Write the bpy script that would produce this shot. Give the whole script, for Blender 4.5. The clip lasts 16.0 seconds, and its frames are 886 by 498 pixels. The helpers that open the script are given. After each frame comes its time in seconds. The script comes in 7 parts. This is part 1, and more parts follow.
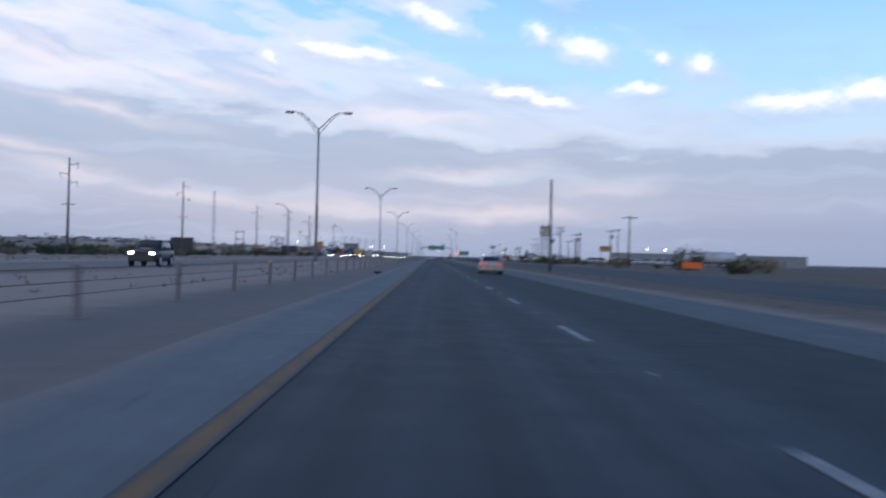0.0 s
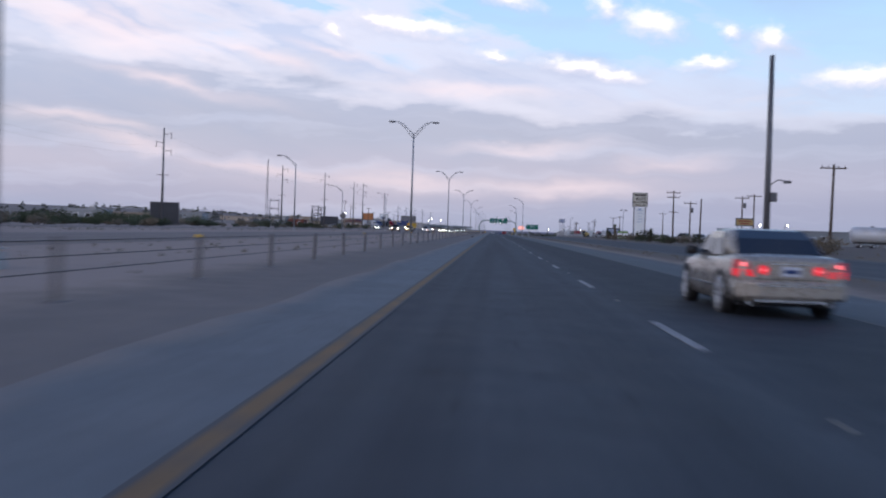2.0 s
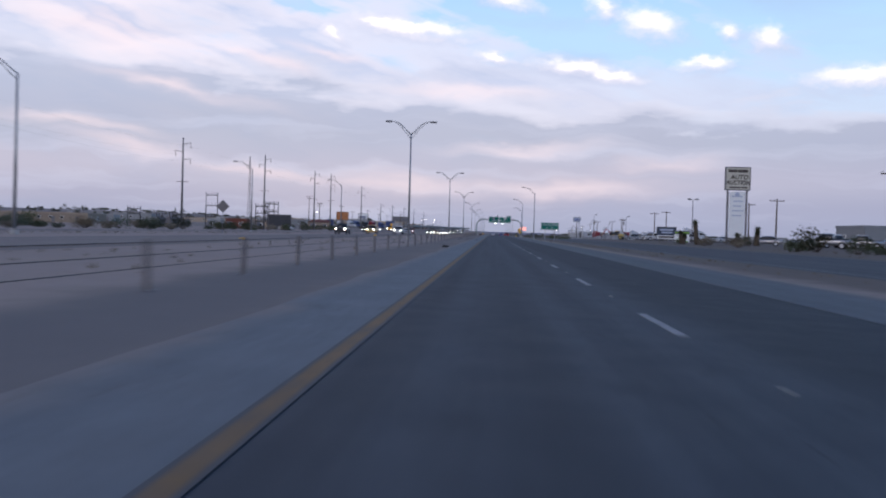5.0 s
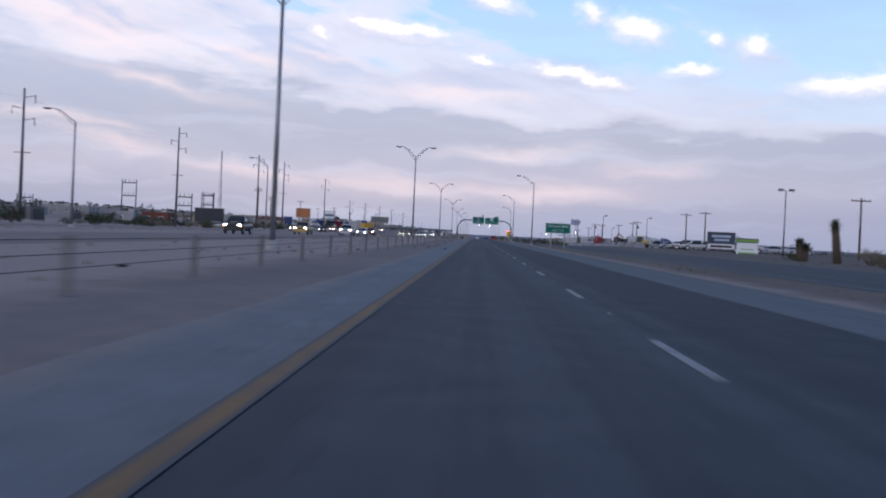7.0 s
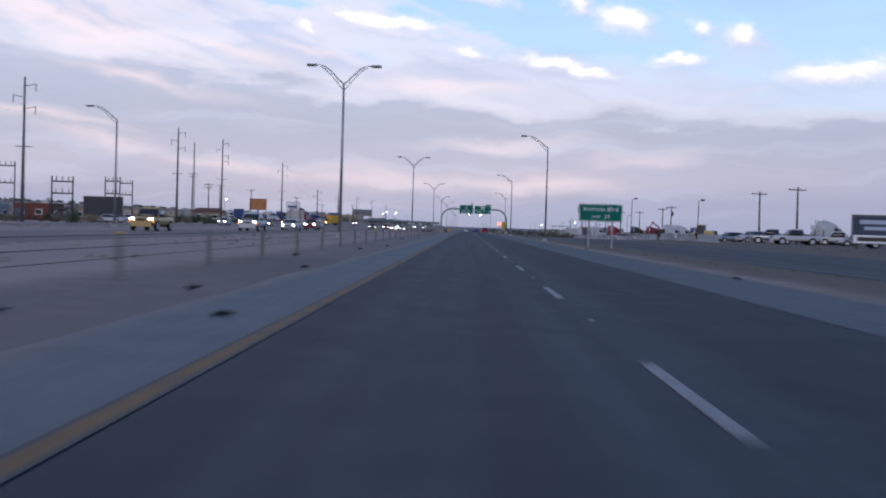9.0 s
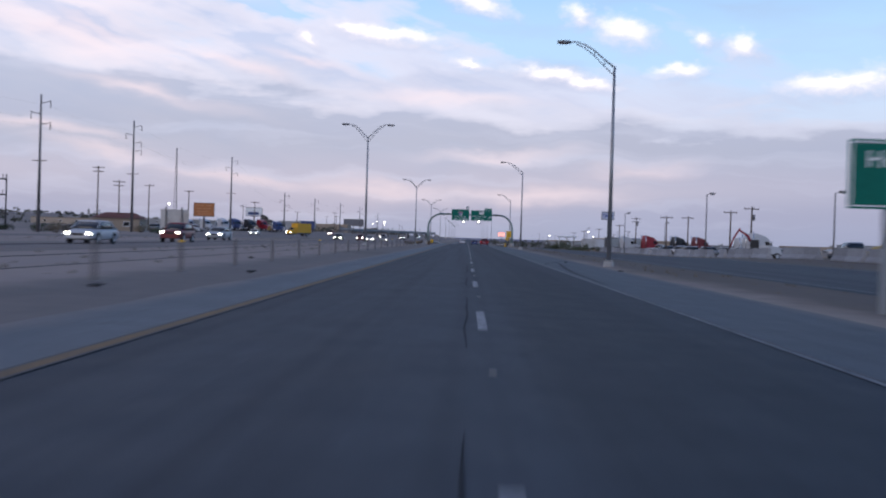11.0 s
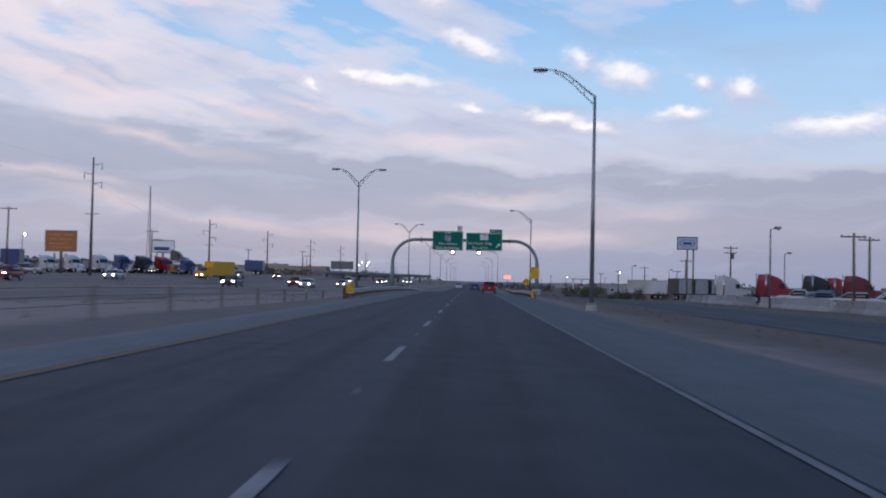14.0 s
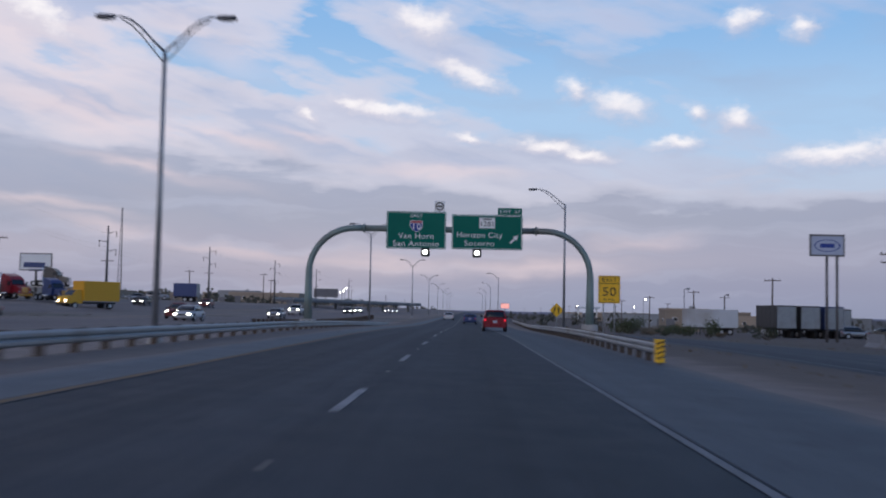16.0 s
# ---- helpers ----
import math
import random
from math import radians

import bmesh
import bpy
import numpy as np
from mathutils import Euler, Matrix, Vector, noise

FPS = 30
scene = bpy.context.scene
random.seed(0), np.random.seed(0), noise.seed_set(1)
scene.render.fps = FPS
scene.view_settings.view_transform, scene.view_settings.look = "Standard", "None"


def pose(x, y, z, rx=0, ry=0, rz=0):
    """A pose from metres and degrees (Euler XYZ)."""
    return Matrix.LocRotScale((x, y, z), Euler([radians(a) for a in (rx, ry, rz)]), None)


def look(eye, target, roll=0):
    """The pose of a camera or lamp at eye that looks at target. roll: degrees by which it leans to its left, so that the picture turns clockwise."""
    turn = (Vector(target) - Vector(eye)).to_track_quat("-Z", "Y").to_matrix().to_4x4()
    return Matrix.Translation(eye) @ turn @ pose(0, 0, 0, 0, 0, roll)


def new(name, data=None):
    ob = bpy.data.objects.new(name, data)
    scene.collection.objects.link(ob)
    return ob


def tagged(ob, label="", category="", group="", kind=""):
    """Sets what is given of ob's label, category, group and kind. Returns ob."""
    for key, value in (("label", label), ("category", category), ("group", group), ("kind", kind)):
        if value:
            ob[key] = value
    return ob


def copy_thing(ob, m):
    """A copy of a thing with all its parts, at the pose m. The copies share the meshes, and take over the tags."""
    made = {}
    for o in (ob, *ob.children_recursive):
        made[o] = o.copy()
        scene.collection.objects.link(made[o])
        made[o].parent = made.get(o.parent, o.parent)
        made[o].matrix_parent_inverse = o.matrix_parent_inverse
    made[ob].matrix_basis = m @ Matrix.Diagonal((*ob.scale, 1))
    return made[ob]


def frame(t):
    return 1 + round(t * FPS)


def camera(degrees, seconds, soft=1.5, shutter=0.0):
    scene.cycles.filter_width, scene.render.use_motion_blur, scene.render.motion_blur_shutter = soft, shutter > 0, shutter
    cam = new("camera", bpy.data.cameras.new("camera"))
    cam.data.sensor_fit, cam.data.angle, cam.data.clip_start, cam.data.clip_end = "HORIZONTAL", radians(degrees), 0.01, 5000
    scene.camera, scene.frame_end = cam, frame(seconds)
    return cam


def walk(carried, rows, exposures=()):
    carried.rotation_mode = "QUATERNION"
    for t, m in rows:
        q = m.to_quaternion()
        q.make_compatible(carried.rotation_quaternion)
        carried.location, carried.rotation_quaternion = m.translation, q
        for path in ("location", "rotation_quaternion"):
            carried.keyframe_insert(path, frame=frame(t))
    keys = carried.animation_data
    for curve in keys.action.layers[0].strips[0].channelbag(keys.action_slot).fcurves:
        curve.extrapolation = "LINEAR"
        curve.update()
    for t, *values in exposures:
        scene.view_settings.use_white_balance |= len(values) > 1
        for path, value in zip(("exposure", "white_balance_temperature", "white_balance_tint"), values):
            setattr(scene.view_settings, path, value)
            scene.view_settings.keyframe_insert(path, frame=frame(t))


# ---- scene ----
# Freeway at dusk: x to the right of the lane line, y along the road, z up.
cam = camera(45.9, 16.0, soft=2.0, shutter=0.5)
PATH = [
    (0, -2.333, -0.309, 1.183, 90.448, -1.380, -0.668),
    (0.5, -2.285, 15.697, 1.183, 89.058, -0.765, 2.998),
    (1, -2.320, 32.072, 1.183, 89.106, -2.205, 2.650),
    (1.5, -2.296, 48.367, 1.183, 88.817, -2.205, 2.921),
    (2, -2.266, 64.550, 1.183, 88.931, -1.975, 2.704),
    (2.5, -2.240, 80.612, 1.183, 88.853, -1.534, 2.757),
    (3, -2.240, 96.493, 1.183, 89.139, -1.364, 2.754),
    (3.5, -2.256, 112.193, 1.183, 89.096, -1.613, 2.959),
    (6, -2.329, 192.351, 1.183, 89.012, -1.932, 2.225),
    (6.5, -2.286, 208.255, 1.183, 89.209, -2.310, 1.889),
    (7, -2.205, 224.145, 1.183, 89.179, -2.662, 1.846),
    (7.5, -2.092, 240.036, 1.183, 89.293, -1.987, 1.815),
    (8, -1.973, 255.954, 1.183, 89.181, -2.008, 1.460),
    (8.5, -1.868, 271.913, 1.183, 88.800, -1.769, 1.274),
    (11, -0.238, 353.514, 1.183, 89.401, -1.680, 1.332),
    (11.5, 0.121, 369.388, 1.183, 89.852, -0.659, 2.027),
    (12, 0.431, 385.483, 1.183, 90.232, -0.326, 2.360),
    (12.5, 0.715, 401.508, 1.183, 90.460, -0.919, 2.406),
    (13, 0.962, 417.324, 1.183, 89.986, 0.107, 2.113),
    (13.5, 1.106, 433.020, 1.183, 91.203, -0.287, 1.573),
    (14, 1.204, 448.793, 1.183, 91.789, -1.220, 1.560),
    (14.5, 1.311, 464.471, 1.183, 91.918, -0.848, 1.591),
    (15, 1.383, 480.446, 1.183, 92.074, -1.003, 1.739),
    (15.5, 1.437, 496.614, 1.183, 92.843, -1.209, 1.497),
    (16, 1.508, 512.704, 1.183, 93.387, -1.172, 1.323),
]
walk(cam, [(t, pose(*p)) for t, *p in PATH], exposures=[(0.0, 0.36, 6050, 2), (0.5, 0.36, 6100, 3), (1.0, 0.38, 6350, 8), (1.6, 0.37, 6460, 9), (8.5, 0.38, 6480, 9.5), (11.0, 0.35, 6480, 9.5), (12.4, 0.31, 6470, 9.5), (13.0, 0.18, 6460, 9), (13.8, 0.12, 6450, 9), (16.0, 0.0, 6450, 9)])

# ---------------------------------------------------------------- world and light
world = bpy.data.worlds.new("dusk_sky")
scene.world = world
world.use_nodes = True
WN, WL = world.node_tree.nodes, world.node_tree.links
WN.clear()


def wmath(op, a, b=None, c=None, clamp=False):
    n = WN.new("ShaderNodeMath")
    n.operation, n.use_clamp = op, clamp
    for i, v in enumerate((a, b, c)):
        if v is None:
            continue
        if isinstance(v, (int, float)):
            n.inputs[i].default_value = v
        else:
            WL.new(v, n.inputs[i])
    return n.outputs[0]


def wmix(fac, a, b, blend="MIX"):
    n = WN.new("ShaderNodeMix")
    n.data_type, n.blend_type = "RGBA", blend
    for sock, v in ((n.inputs[0], fac), (n.inputs[6], a), (n.inputs[7], b)):
        if isinstance(v, (int, float)):
            sock.default_value = v
        elif isinstance(v, tuple):
            sock.default_value = (*v, 1)
        else:
            WL.new(v, sock)
    return n.outputs[2]


def wramp(fac, stops):
    n = WN.new("ShaderNodeValToRGB")
    n.color_ramp.interpolation = "EASE"
    e = n.color_ramp.elements
    while len(e) < len(stops):
        e.new(0.5)
    for k, (p, col) in enumerate(stops):
        e[k].position, e[k].color = p, (*col, 1)
    WL.new(fac, n.inputs[0])
    return n.outputs[0]


def wnoise(vec, detail=5, rough=0.55, scale=1.0):
    n = WN.new("ShaderNodeTexNoise")
    n.inputs["Scale"].default_value, n.inputs["Detail"].default_value, n.inputs["Roughness"].default_value = scale, detail, rough
    WL.new(vec, n.inputs["Vector"])
    return n.outputs["Fac"]


def wcomb(x, y, z=0.0):
    n = WN.new("ShaderNodeCombineXYZ")
    for i, v in enumerate((x, y, z)):
        if isinstance(v, (int, float)):
            n.inputs[i].default_value = v
        else:
            WL.new(v, n.inputs[i])
    return n.outputs[0]


tc = WN.new("ShaderNodeTexCoord")
sep = WN.new("ShaderNodeSeparateXYZ")
WL.new(tc.outputs["Generated"], sep.inputs[0])
AZ = wmath("MULTIPLY", wmath("ARCTAN2", sep.outputs[0], sep.outputs[1]), 57.2958)
EL = wmath("MULTIPLY", wmath("ARCSINE", sep.outputs[2]), 57.2958)
# drifting edges: bend the cloud coordinates with noise
wob = wmath("MULTIPLY", wmath("SUBTRACT", wnoise(wcomb(wmath("MULTIPLY", AZ, 0.22), wmath("MULTIPLY", EL, 0.5), 3.0), 4, 0.5), 0.5), 4.2)
wob2 = wmath("MULTIPLY", wmath("SUBTRACT", wnoise(wcomb(wmath("MULTIPLY", AZ, 0.25), wmath("MULTIPLY", EL, 0.6), 9.0), 4, 0.5), 0.5), 1.9)
AZW, ELW = wmath("ADD", AZ, wob), wmath("ADD", EL, wob2)


def cloud(az, el, w, h, turn=0.0, soft=1.0):
    """Coverage of one cloud round a direction, in degrees."""
    a, b = math.cos(radians(turn)), math.sin(radians(turn))
    dx, dy = wmath("SUBTRACT", AZW, az), wmath("SUBTRACT", ELW, el)
    u = wmath("DIVIDE", wmath("ADD", wmath("MULTIPLY", dx, a), wmath("MULTIPLY", dy, b)), w)
    v = wmath("DIVIDE", wmath("SUBTRACT", wmath("MULTIPLY", dy, a), wmath("MULTIPLY", dx, b)), h)
    r = wmath("ADD", wmath("MULTIPLY", u, u), wmath("MULTIPLY", v, v))
    return wmath("EXPONENT", wmath("MULTIPLY", wmath("POWER", r, soft), -1.0))


def together(cells, soft=1.0):
    out = None
    for cell in cells:
        m = cloud(*cell, soft=soft)
        out = m if out is None else wmath("MAXIMUM", out, m)
    return out


fine = wnoise(wcomb(wmath("MULTIPLY", AZ, 0.16), wmath("MULTIPLY", EL, 0.62), 1.0), 5, 0.52)
broad = wnoise(wcomb(wmath("MULTIPLY", AZW, 0.055), wmath("MULTIPLY", ELW, 0.20), 5.0), 6, 0.55)
tilted = wmath("ADD", EL, wmath("MULTIPLY", AZ, 0.35))
wisps = wnoise(wcomb(wmath("MULTIPLY", AZW, 0.07), wmath("MULTIPLY", tilted, 0.55), 2.0), 5, 0.5)
up = wmath("MULTIPLY", EL, 1.0 / 60.0, clamp=True)
# clear sky between the clouds
nishita = WN.new("ShaderNodeTexSky")
nishita.sky_type, nishita.sun_disc = "NISHITA", False
nishita.sun_elevation, nishita.sun_rotation = radians(4.0), radians(200.0)
sky_part = wmix(1.0, nishita.outputs[0], (0.08, 0.08, 0.08), "MULTIPLY")
clear = wmix(0.12, wramp(up, [(0.0, (0.40, 0.44, 0.62)), (0.11, (0.58, 0.68, 0.88)), (0.17, (0.44, 0.64, 0.92)), (0.27, (0.28, 0.52, 0.88)), (0.5, (0.10, 0.22, 0.52)), (1.0, (0.045, 0.11, 0.32))]), sky_part)
# upper broken layer: thicker to the left, lavender with warm fringes
left = wmath("MULTIPLY", AZ, -0.016)
cover = wmath("ADD", wmath("ADD", wmath("MULTIPLY", wmath("SUBTRACT", broad, 0.5), 3.2), wmath("MULTIPLY", wmath("SUBTRACT", wisps, 0.5), 1.9)), wmath("ADD", left, 0.22))
cover = wmath("ADD", cover, wmath("MULTIPLY", wmath("SUBTRACT", fine, 0.5), 0.9))
# open gaps where the blue shows through
GAPS = [(-19.8, 11.6, 3.6, 0.55, -22), (-8.2, 15.8, 2.6, 0.7, -24), (-11.5, 12.2, 2.6, 0.45, -18), (4.5, 14.6, 3.2, 1.3, -8), (10.5, 13.6, 3.6, 1.1, -5), (17.5, 12.5, 4.5, 1.8, 0), (-15.5, 8.6, 3.5, 0.3, -12), (1.5, 10.6, 2.2, 0.5, -6)]
cover = wmath("SUBTRACT", cover, wmath("MULTIPLY", together(GAPS), 0.55))
upper = wmath("MULTIPLY", wmath("ADD", cover, 0.12), 1.15, clamp=True)
rim = wmath("MULTIPLY", wmath("MULTIPLY", upper, wmath("SUBTRACT", 1.0, upper)), 4.0)
upper_col = wramp(up, [(0.0, (0.42, 0.43, 0.56)), (0.12, (0.50, 0.53, 0.68)), (0.26, (0.50, 0.55, 0.74)), (0.5, (0.19, 0.25, 0.42)), (1.0, (0.10, 0.15, 0.30))])
col = wmix(wmath("MULTIPLY", upper, 0.9), clear, upper_col)
warm = wramp(up, [(0.0, (0.80, 0.66, 0.70)), (0.28, (0.86, 0.76, 0.80)), (0.5, (0.36, 0.32, 0.36)), (1.0, (0.2, 0.2, 0.25))])
col = wmix(wmath("MULTIPLY", rim, wmath("ADD", 0.30, left, None, True)), col, warm)
# lower deck: a grey-mauve bank with a ragged top edge, higher on the left
edge = wmath("ADD", 6.6, wmath("MULTIPLY", wmath("MAXIMUM", wmath("MULTIPLY", AZ, -1.0), -4.0), 0.09))
edge = wmath("ADD", edge, wmath("MULTIPLY", wmath("SUBTRACT", fine, 0.5), 4.0))
edge = wmath("ADD", edge, wmath("MULTIPLY", wmath("SUBTRACT", broad, 0.5), 3.0))
bank = wmath("MULTIPLY", wmath("ADD", wmath("SUBTRACT", edge, ELW), 0.9), 0.62, clamp=True)
bank_col = wramp(up, [(0.0, (0.30, 0.32, 0.44)), (0.025, (0.345, 0.345, 0.46)), (0.05, (0.425, 0.41, 0.51)), (0.085, (0.385, 0.40, 0.505)), (0.13, (0.40, 0.43, 0.555)), (0.18, (0.46, 0.49, 0.64)), (1.0, (0.2, 0.2, 0.25))])
col = wmix(wmath("MULTIPLY", bank, 0.92), col, bank_col)
bank_rim = wmath("MULTIPLY", wmath("MULTIPLY", bank, wmath("SUBTRACT", 1.0, bank)), 4.0)
col = wmix(wmath("MULTIPLY", bank_rim, 0.32), col, (0.80, 0.76, 0.84))
mottle = wmath("MULTIPLY", wmath("SUBTRACT", wnoise(wcomb(wmath("MULTIPLY", AZW, 0.10), wmath("MULTIPLY", ELW, 0.42), 11.0), 4, 0.5), 0.5), 2.4, clamp=True)
col = wmix(wmath("MULTIPLY", mottle, 0.55), col, (0.36, 0.40, 0.55))
streak = wmath("MULTIPLY", wmath("SUBTRACT", wnoise(wcomb(wmath("MULTIPLY", AZW, 0.06), wmath("MULTIPLY", ELW, 1.0), 2.0), 7, 0.55), 0.5), 2.6, clamp=True)
col = wmix(wmath("MULTIPLY", wmath("MULTIPLY", streak, bank), 0.6), col, (0.60, 0.62, 0.76))
PINK = [(-12.0, 2.9, 4.0, 0.34, -4), (-5.0, 2.5, 4.5, 0.5, -3), (9.2, 3.9, 2.4, 0.4, 4), (-13.2, 9.0, 2.6, 0.30, -14), (-22.5, 13.2, 4.5, 1.6, -24),
        (-22.0, 5.2, 3.0, 0.35, -7), (-19.0, 3.9, 3.0, 0.4, -8), (2.0, 4.6, 4.0, 0.35, 2), (-20.0, 10.2, 3.5, 0.4, -22), (4.0, 2.4, 5.0, 0.45, 1), (-21.5, 9.9, 3.6, 0.8, -20), (-14.0, 13.6, 3.4, 0.9, -24), (-9.5, 9.3, 2.0, 0.3, -14), (-17.0, 7.2, 4.0, 0.35, -9), (-2.0, 7.6, 4.0, 0.35, -2)]
patchy = wmath("ADD", 0.12, wmath("MULTIPLY", fine, 0.55))
col = wmix(wmath("MULTIPLY", together(PINK), patchy), col, (0.90, 0.72, 0.73))
glow_low = together([(-9.0, 1.9, 9.0, 0.9, 0), (3.0, 2.6, 5.0, 0.9, 2)])
col = wmix(wmath("MULTIPLY", glow_low, 0.22), col, (0.62, 0.52, 0.56))
# the low sky turns a darker slate blue towards the right of the road
slate = wmath("MULTIPLY", wmath("MULTIPLY", wmath("SUBTRACT", AZ, 2.0), 0.05, clamp=True), wmath("SUBTRACT", 1.0, wmath("MULTIPLY", EL, 0.11, clamp=True)))
col = wmix(wmath("MULTIPLY", slate, 0.55), col, (0.27, 0.29, 0.42))
WHITE = [(8.1, 11.4, 1.5, 0.62, -8), (5.7, 12.2, 0.75, 0.45, -10), (12.2, 10.9, 0.6, 0.34, -12), (14.3, 10.5, 0.9, 0.42, -16), (-4.6, 10.9, 2.7, 0.36, -5),
         (-0.2, 9.5, 0.9, 0.22, -5), (-0.1, 12.9, 2.0, 0.42, -18), (-2.8, 15.6, 1.7, 0.7, -15), (4.4, 9.0, 1.9, 0.3, -4), (11.3, 9.2, 1.4, 0.28, 4),
         (19.4, 8.5, 2.9, 0.42, 2), (22.5, 8.9, 1.8, 0.5, 0), (10.9, 9.3, 0.5, 0.3, 0), (14.6, 15.5, 1.1, 0.42, 12), (17.5, 15.0, 0.8, 0.42, 10), (-6.6, 11.2, 1.1, 0.3, -4), (6.2, 8.6, 1.4, 0.28, -8), (-23.5, 15.0, 2.6, 0.7, -30), (-9.0, 10.4, 0.6, 0.24, -20)]
# small heaps of cloud: billowed edges, sunlit tops over grey undersides
billow = wnoise(wcomb(wmath("MULTIPLY", AZ, 0.9), wmath("MULTIPLY", EL, 1.5), 17.0), 5, 0.6)
AZW = wmath("ADD", AZ, wmath("MULTIPLY", wmath("SUBTRACT", wnoise(wcomb(wmath("MULTIPLY", AZ, 0.6), wmath("MULTIPLY", EL, 0.9), 21.0), 4, 0.55), 0.5), 2.0))
ELW = wmath("ADD", EL, wmath("MULTIPLY", wmath("SUBTRACT", wnoise(wcomb(wmath("MULTIPLY", AZ, 0.7), wmath("MULTIPLY", EL, 1.1), 27.0), 4, 0.55), 0.5), 1.0))


def heaped(cells, cut, gain):
    """Coverage of the listed clouds with a broken outline."""
    return wmath("MULTIPLY", wmath("ADD", wmath("SUBTRACT", together(cells), cut), wmath("MULTIPLY", wmath("SUBTRACT", billow, 0.5), 0.9)), gain, clamp=True)


under = heaped([(az + 0.2, el - 0.5 * h - 0.15, w * 1.45, h * 1.55, turn) for az, el, w, h, turn in WHITE], 0.25, 1.1)
col = wmix(wmath("MULTIPLY", under, 0.6), col, (0.47, 0.50, 0.66))
body = heaped([(az, el, w * 1.25, h * 1.5, turn) for az, el, w, h, turn in WHITE], 0.26, 0.95)
col = wmix(wmath("MULTIPLY", body, 0.8), col, (0.92, 0.83, 0.86))
crest = heaped([(az, el + 0.16 * h, w * 0.95, h * 1.05, turn) for az, el, w, h, turn in WHITE], 0.36, 1.0)
col = wmix(crest, col, (1.06, 1.01, 1.01))
bg = WN.new("ShaderNodeBackground")
WL.new(col, bg.inputs[0])
bg.inputs[1].default_value = 1.0
wo = WN.new("ShaderNodeOutputWorld")
WL.new(bg.outputs[0], wo.inputs[0])

sun = new("sun", bpy.data.lights.new("sun", "SUN"))
sun.data.energy, sun.data.angle, sun.data.color = 0.5, radians(30), (1.0, 0.86, 0.84)
sun.matrix_world = look((-60, -140, 60), (0, 0, 0))

# ---------------------------------------------------------------- materials
def material(name, color, rough=0.6, metal=0.0, vary=0.25, scale=4.0, bump=0.0, bump_scale=40.0, world_space=False, dirt=None, stretch=(1, 1, 1), spec=0.5, random_tint=0.0):
    m = bpy.data.materials.new(name)
    m.use_nodes = True
    N, L = m.node_tree.nodes, m.node_tree.links
    b = N["Principled BSDF"]
    b.inputs["Roughness"].default_value, b.inputs["Metallic"].default_value = rough, metal
    b.inputs["Specular IOR Level"].default_value = spec
    if world_space:
        src = N.new("ShaderNodeNewGeometry").outputs["Position"]
    else:
        src = N.new("ShaderNodeTexCoord").outputs["Object"]
    mp = N.new("ShaderNodeMapping")
    mp.inputs["Scale"].default_value = stretch
    L.new(src, mp.inputs[0])

    def noise_at(s, d=4):
        n = N.new("ShaderNodeTexNoise")
        n.inputs["Scale"].default_value, n.inputs["Detail"].default_value = s, d
        L.new(mp.outputs[0], n.inputs["Vector"])
        return n.outputs["Fac"]

    def mix(fac, a, c, blend="MIX"):
        n = N.new("ShaderNodeMix")
        n.data_type, n.blend_type = "RGBA", blend
        if isinstance(fac, float):
            n.inputs[0].default_value = fac
        else:
            L.new(fac, n.inputs[0])
        for s, v in ((n.inputs[6], a), (n.inputs[7], c)):
            if isinstance(v, tuple):
                s.default_value = (*v, 1)
            else:
                L.new(v, s)
        return n.outputs[2]

    lo, hi = tuple(max(0.0, c * (1 - vary)) for c in color), tuple(min(1.0, c * (1 + vary)) for c in color)
    out = mix(noise_at(scale), lo, hi)
    grain = N.new("ShaderNodeMapRange")
    grain.inputs[1].default_value, grain.inputs[2].default_value = 0.3, 0.7
    L.new(noise_at(scale * 14, 3), grain.inputs[0])
    grain.inputs[3].default_value, grain.inputs[4].default_value = 1 - vary * 0.6, 1 + vary * 0.6
    g = N.new("ShaderNodeVectorMath")
    g.operation = "SCALE"
    L.new(out, g.inputs[0])
    L.new(grain.outputs[0], g.inputs[3])
    out = g.outputs[0]
    if dirt:
        dm = N.new("ShaderNodeMapRange")
        dm.inputs[1].default_value, dm.inputs[2].default_value = 0.5, 0.72
        L.new(noise_at(scale * 0.35, 6), dm.inputs[0])
        out = mix(dm.outputs[0], out, dirt)
    if random_tint:
        oi = N.new("ShaderNodeObjectInfo")
        mr = N.new("ShaderNodeMapRange")
        L.new(oi.outputs["Random"], mr.inputs[0])
        mr.inputs[3].default_value, mr.inputs[4].default_value = 1 - random_tint, 1 + random_tint
        g2 = N.new("ShaderNodeVectorMath")
        g2.operation = "SCALE"
        L.new(out, g2.inputs[0])
        L.new(mr.outputs[0], g2.inputs[3])
        out = g2.outputs[0]
    L.new(out, b.inputs["Base Color"])
    rr = N.new("ShaderNodeMapRange")
    L.new(noise_at(scale * 2.2), rr.inputs[0])
    rr.inputs[3].default_value, rr.inputs[4].default_value = max(0.02, rough - 0.12), min(1.0, rough + 0.12)
    L.new(rr.outputs[0], b.inputs["Roughness"])
    if bump:
        bn = N.new("ShaderNodeBump")
        bn.inputs["Strength"].default_value, bn.inputs["Distance"].default_value = bump, 0.03
        L.new(noise_at(bump_scale, 3), bn.inputs["Height"])
        L.new(bn.outputs[0], b.inputs["Normal"])
    return m


def glowing(name, color, strength):
    m = bpy.data.materials.new(name)
    m.use_nodes = True
    b = m.node_tree.nodes["Principled BSDF"]
    b.inputs["Base Color"].default_value = (*color, 1)
    b.inputs["Emission Color"].default_value = (*color, 1)
    b.inputs["Emission Strength"].default_value = strength
    return m


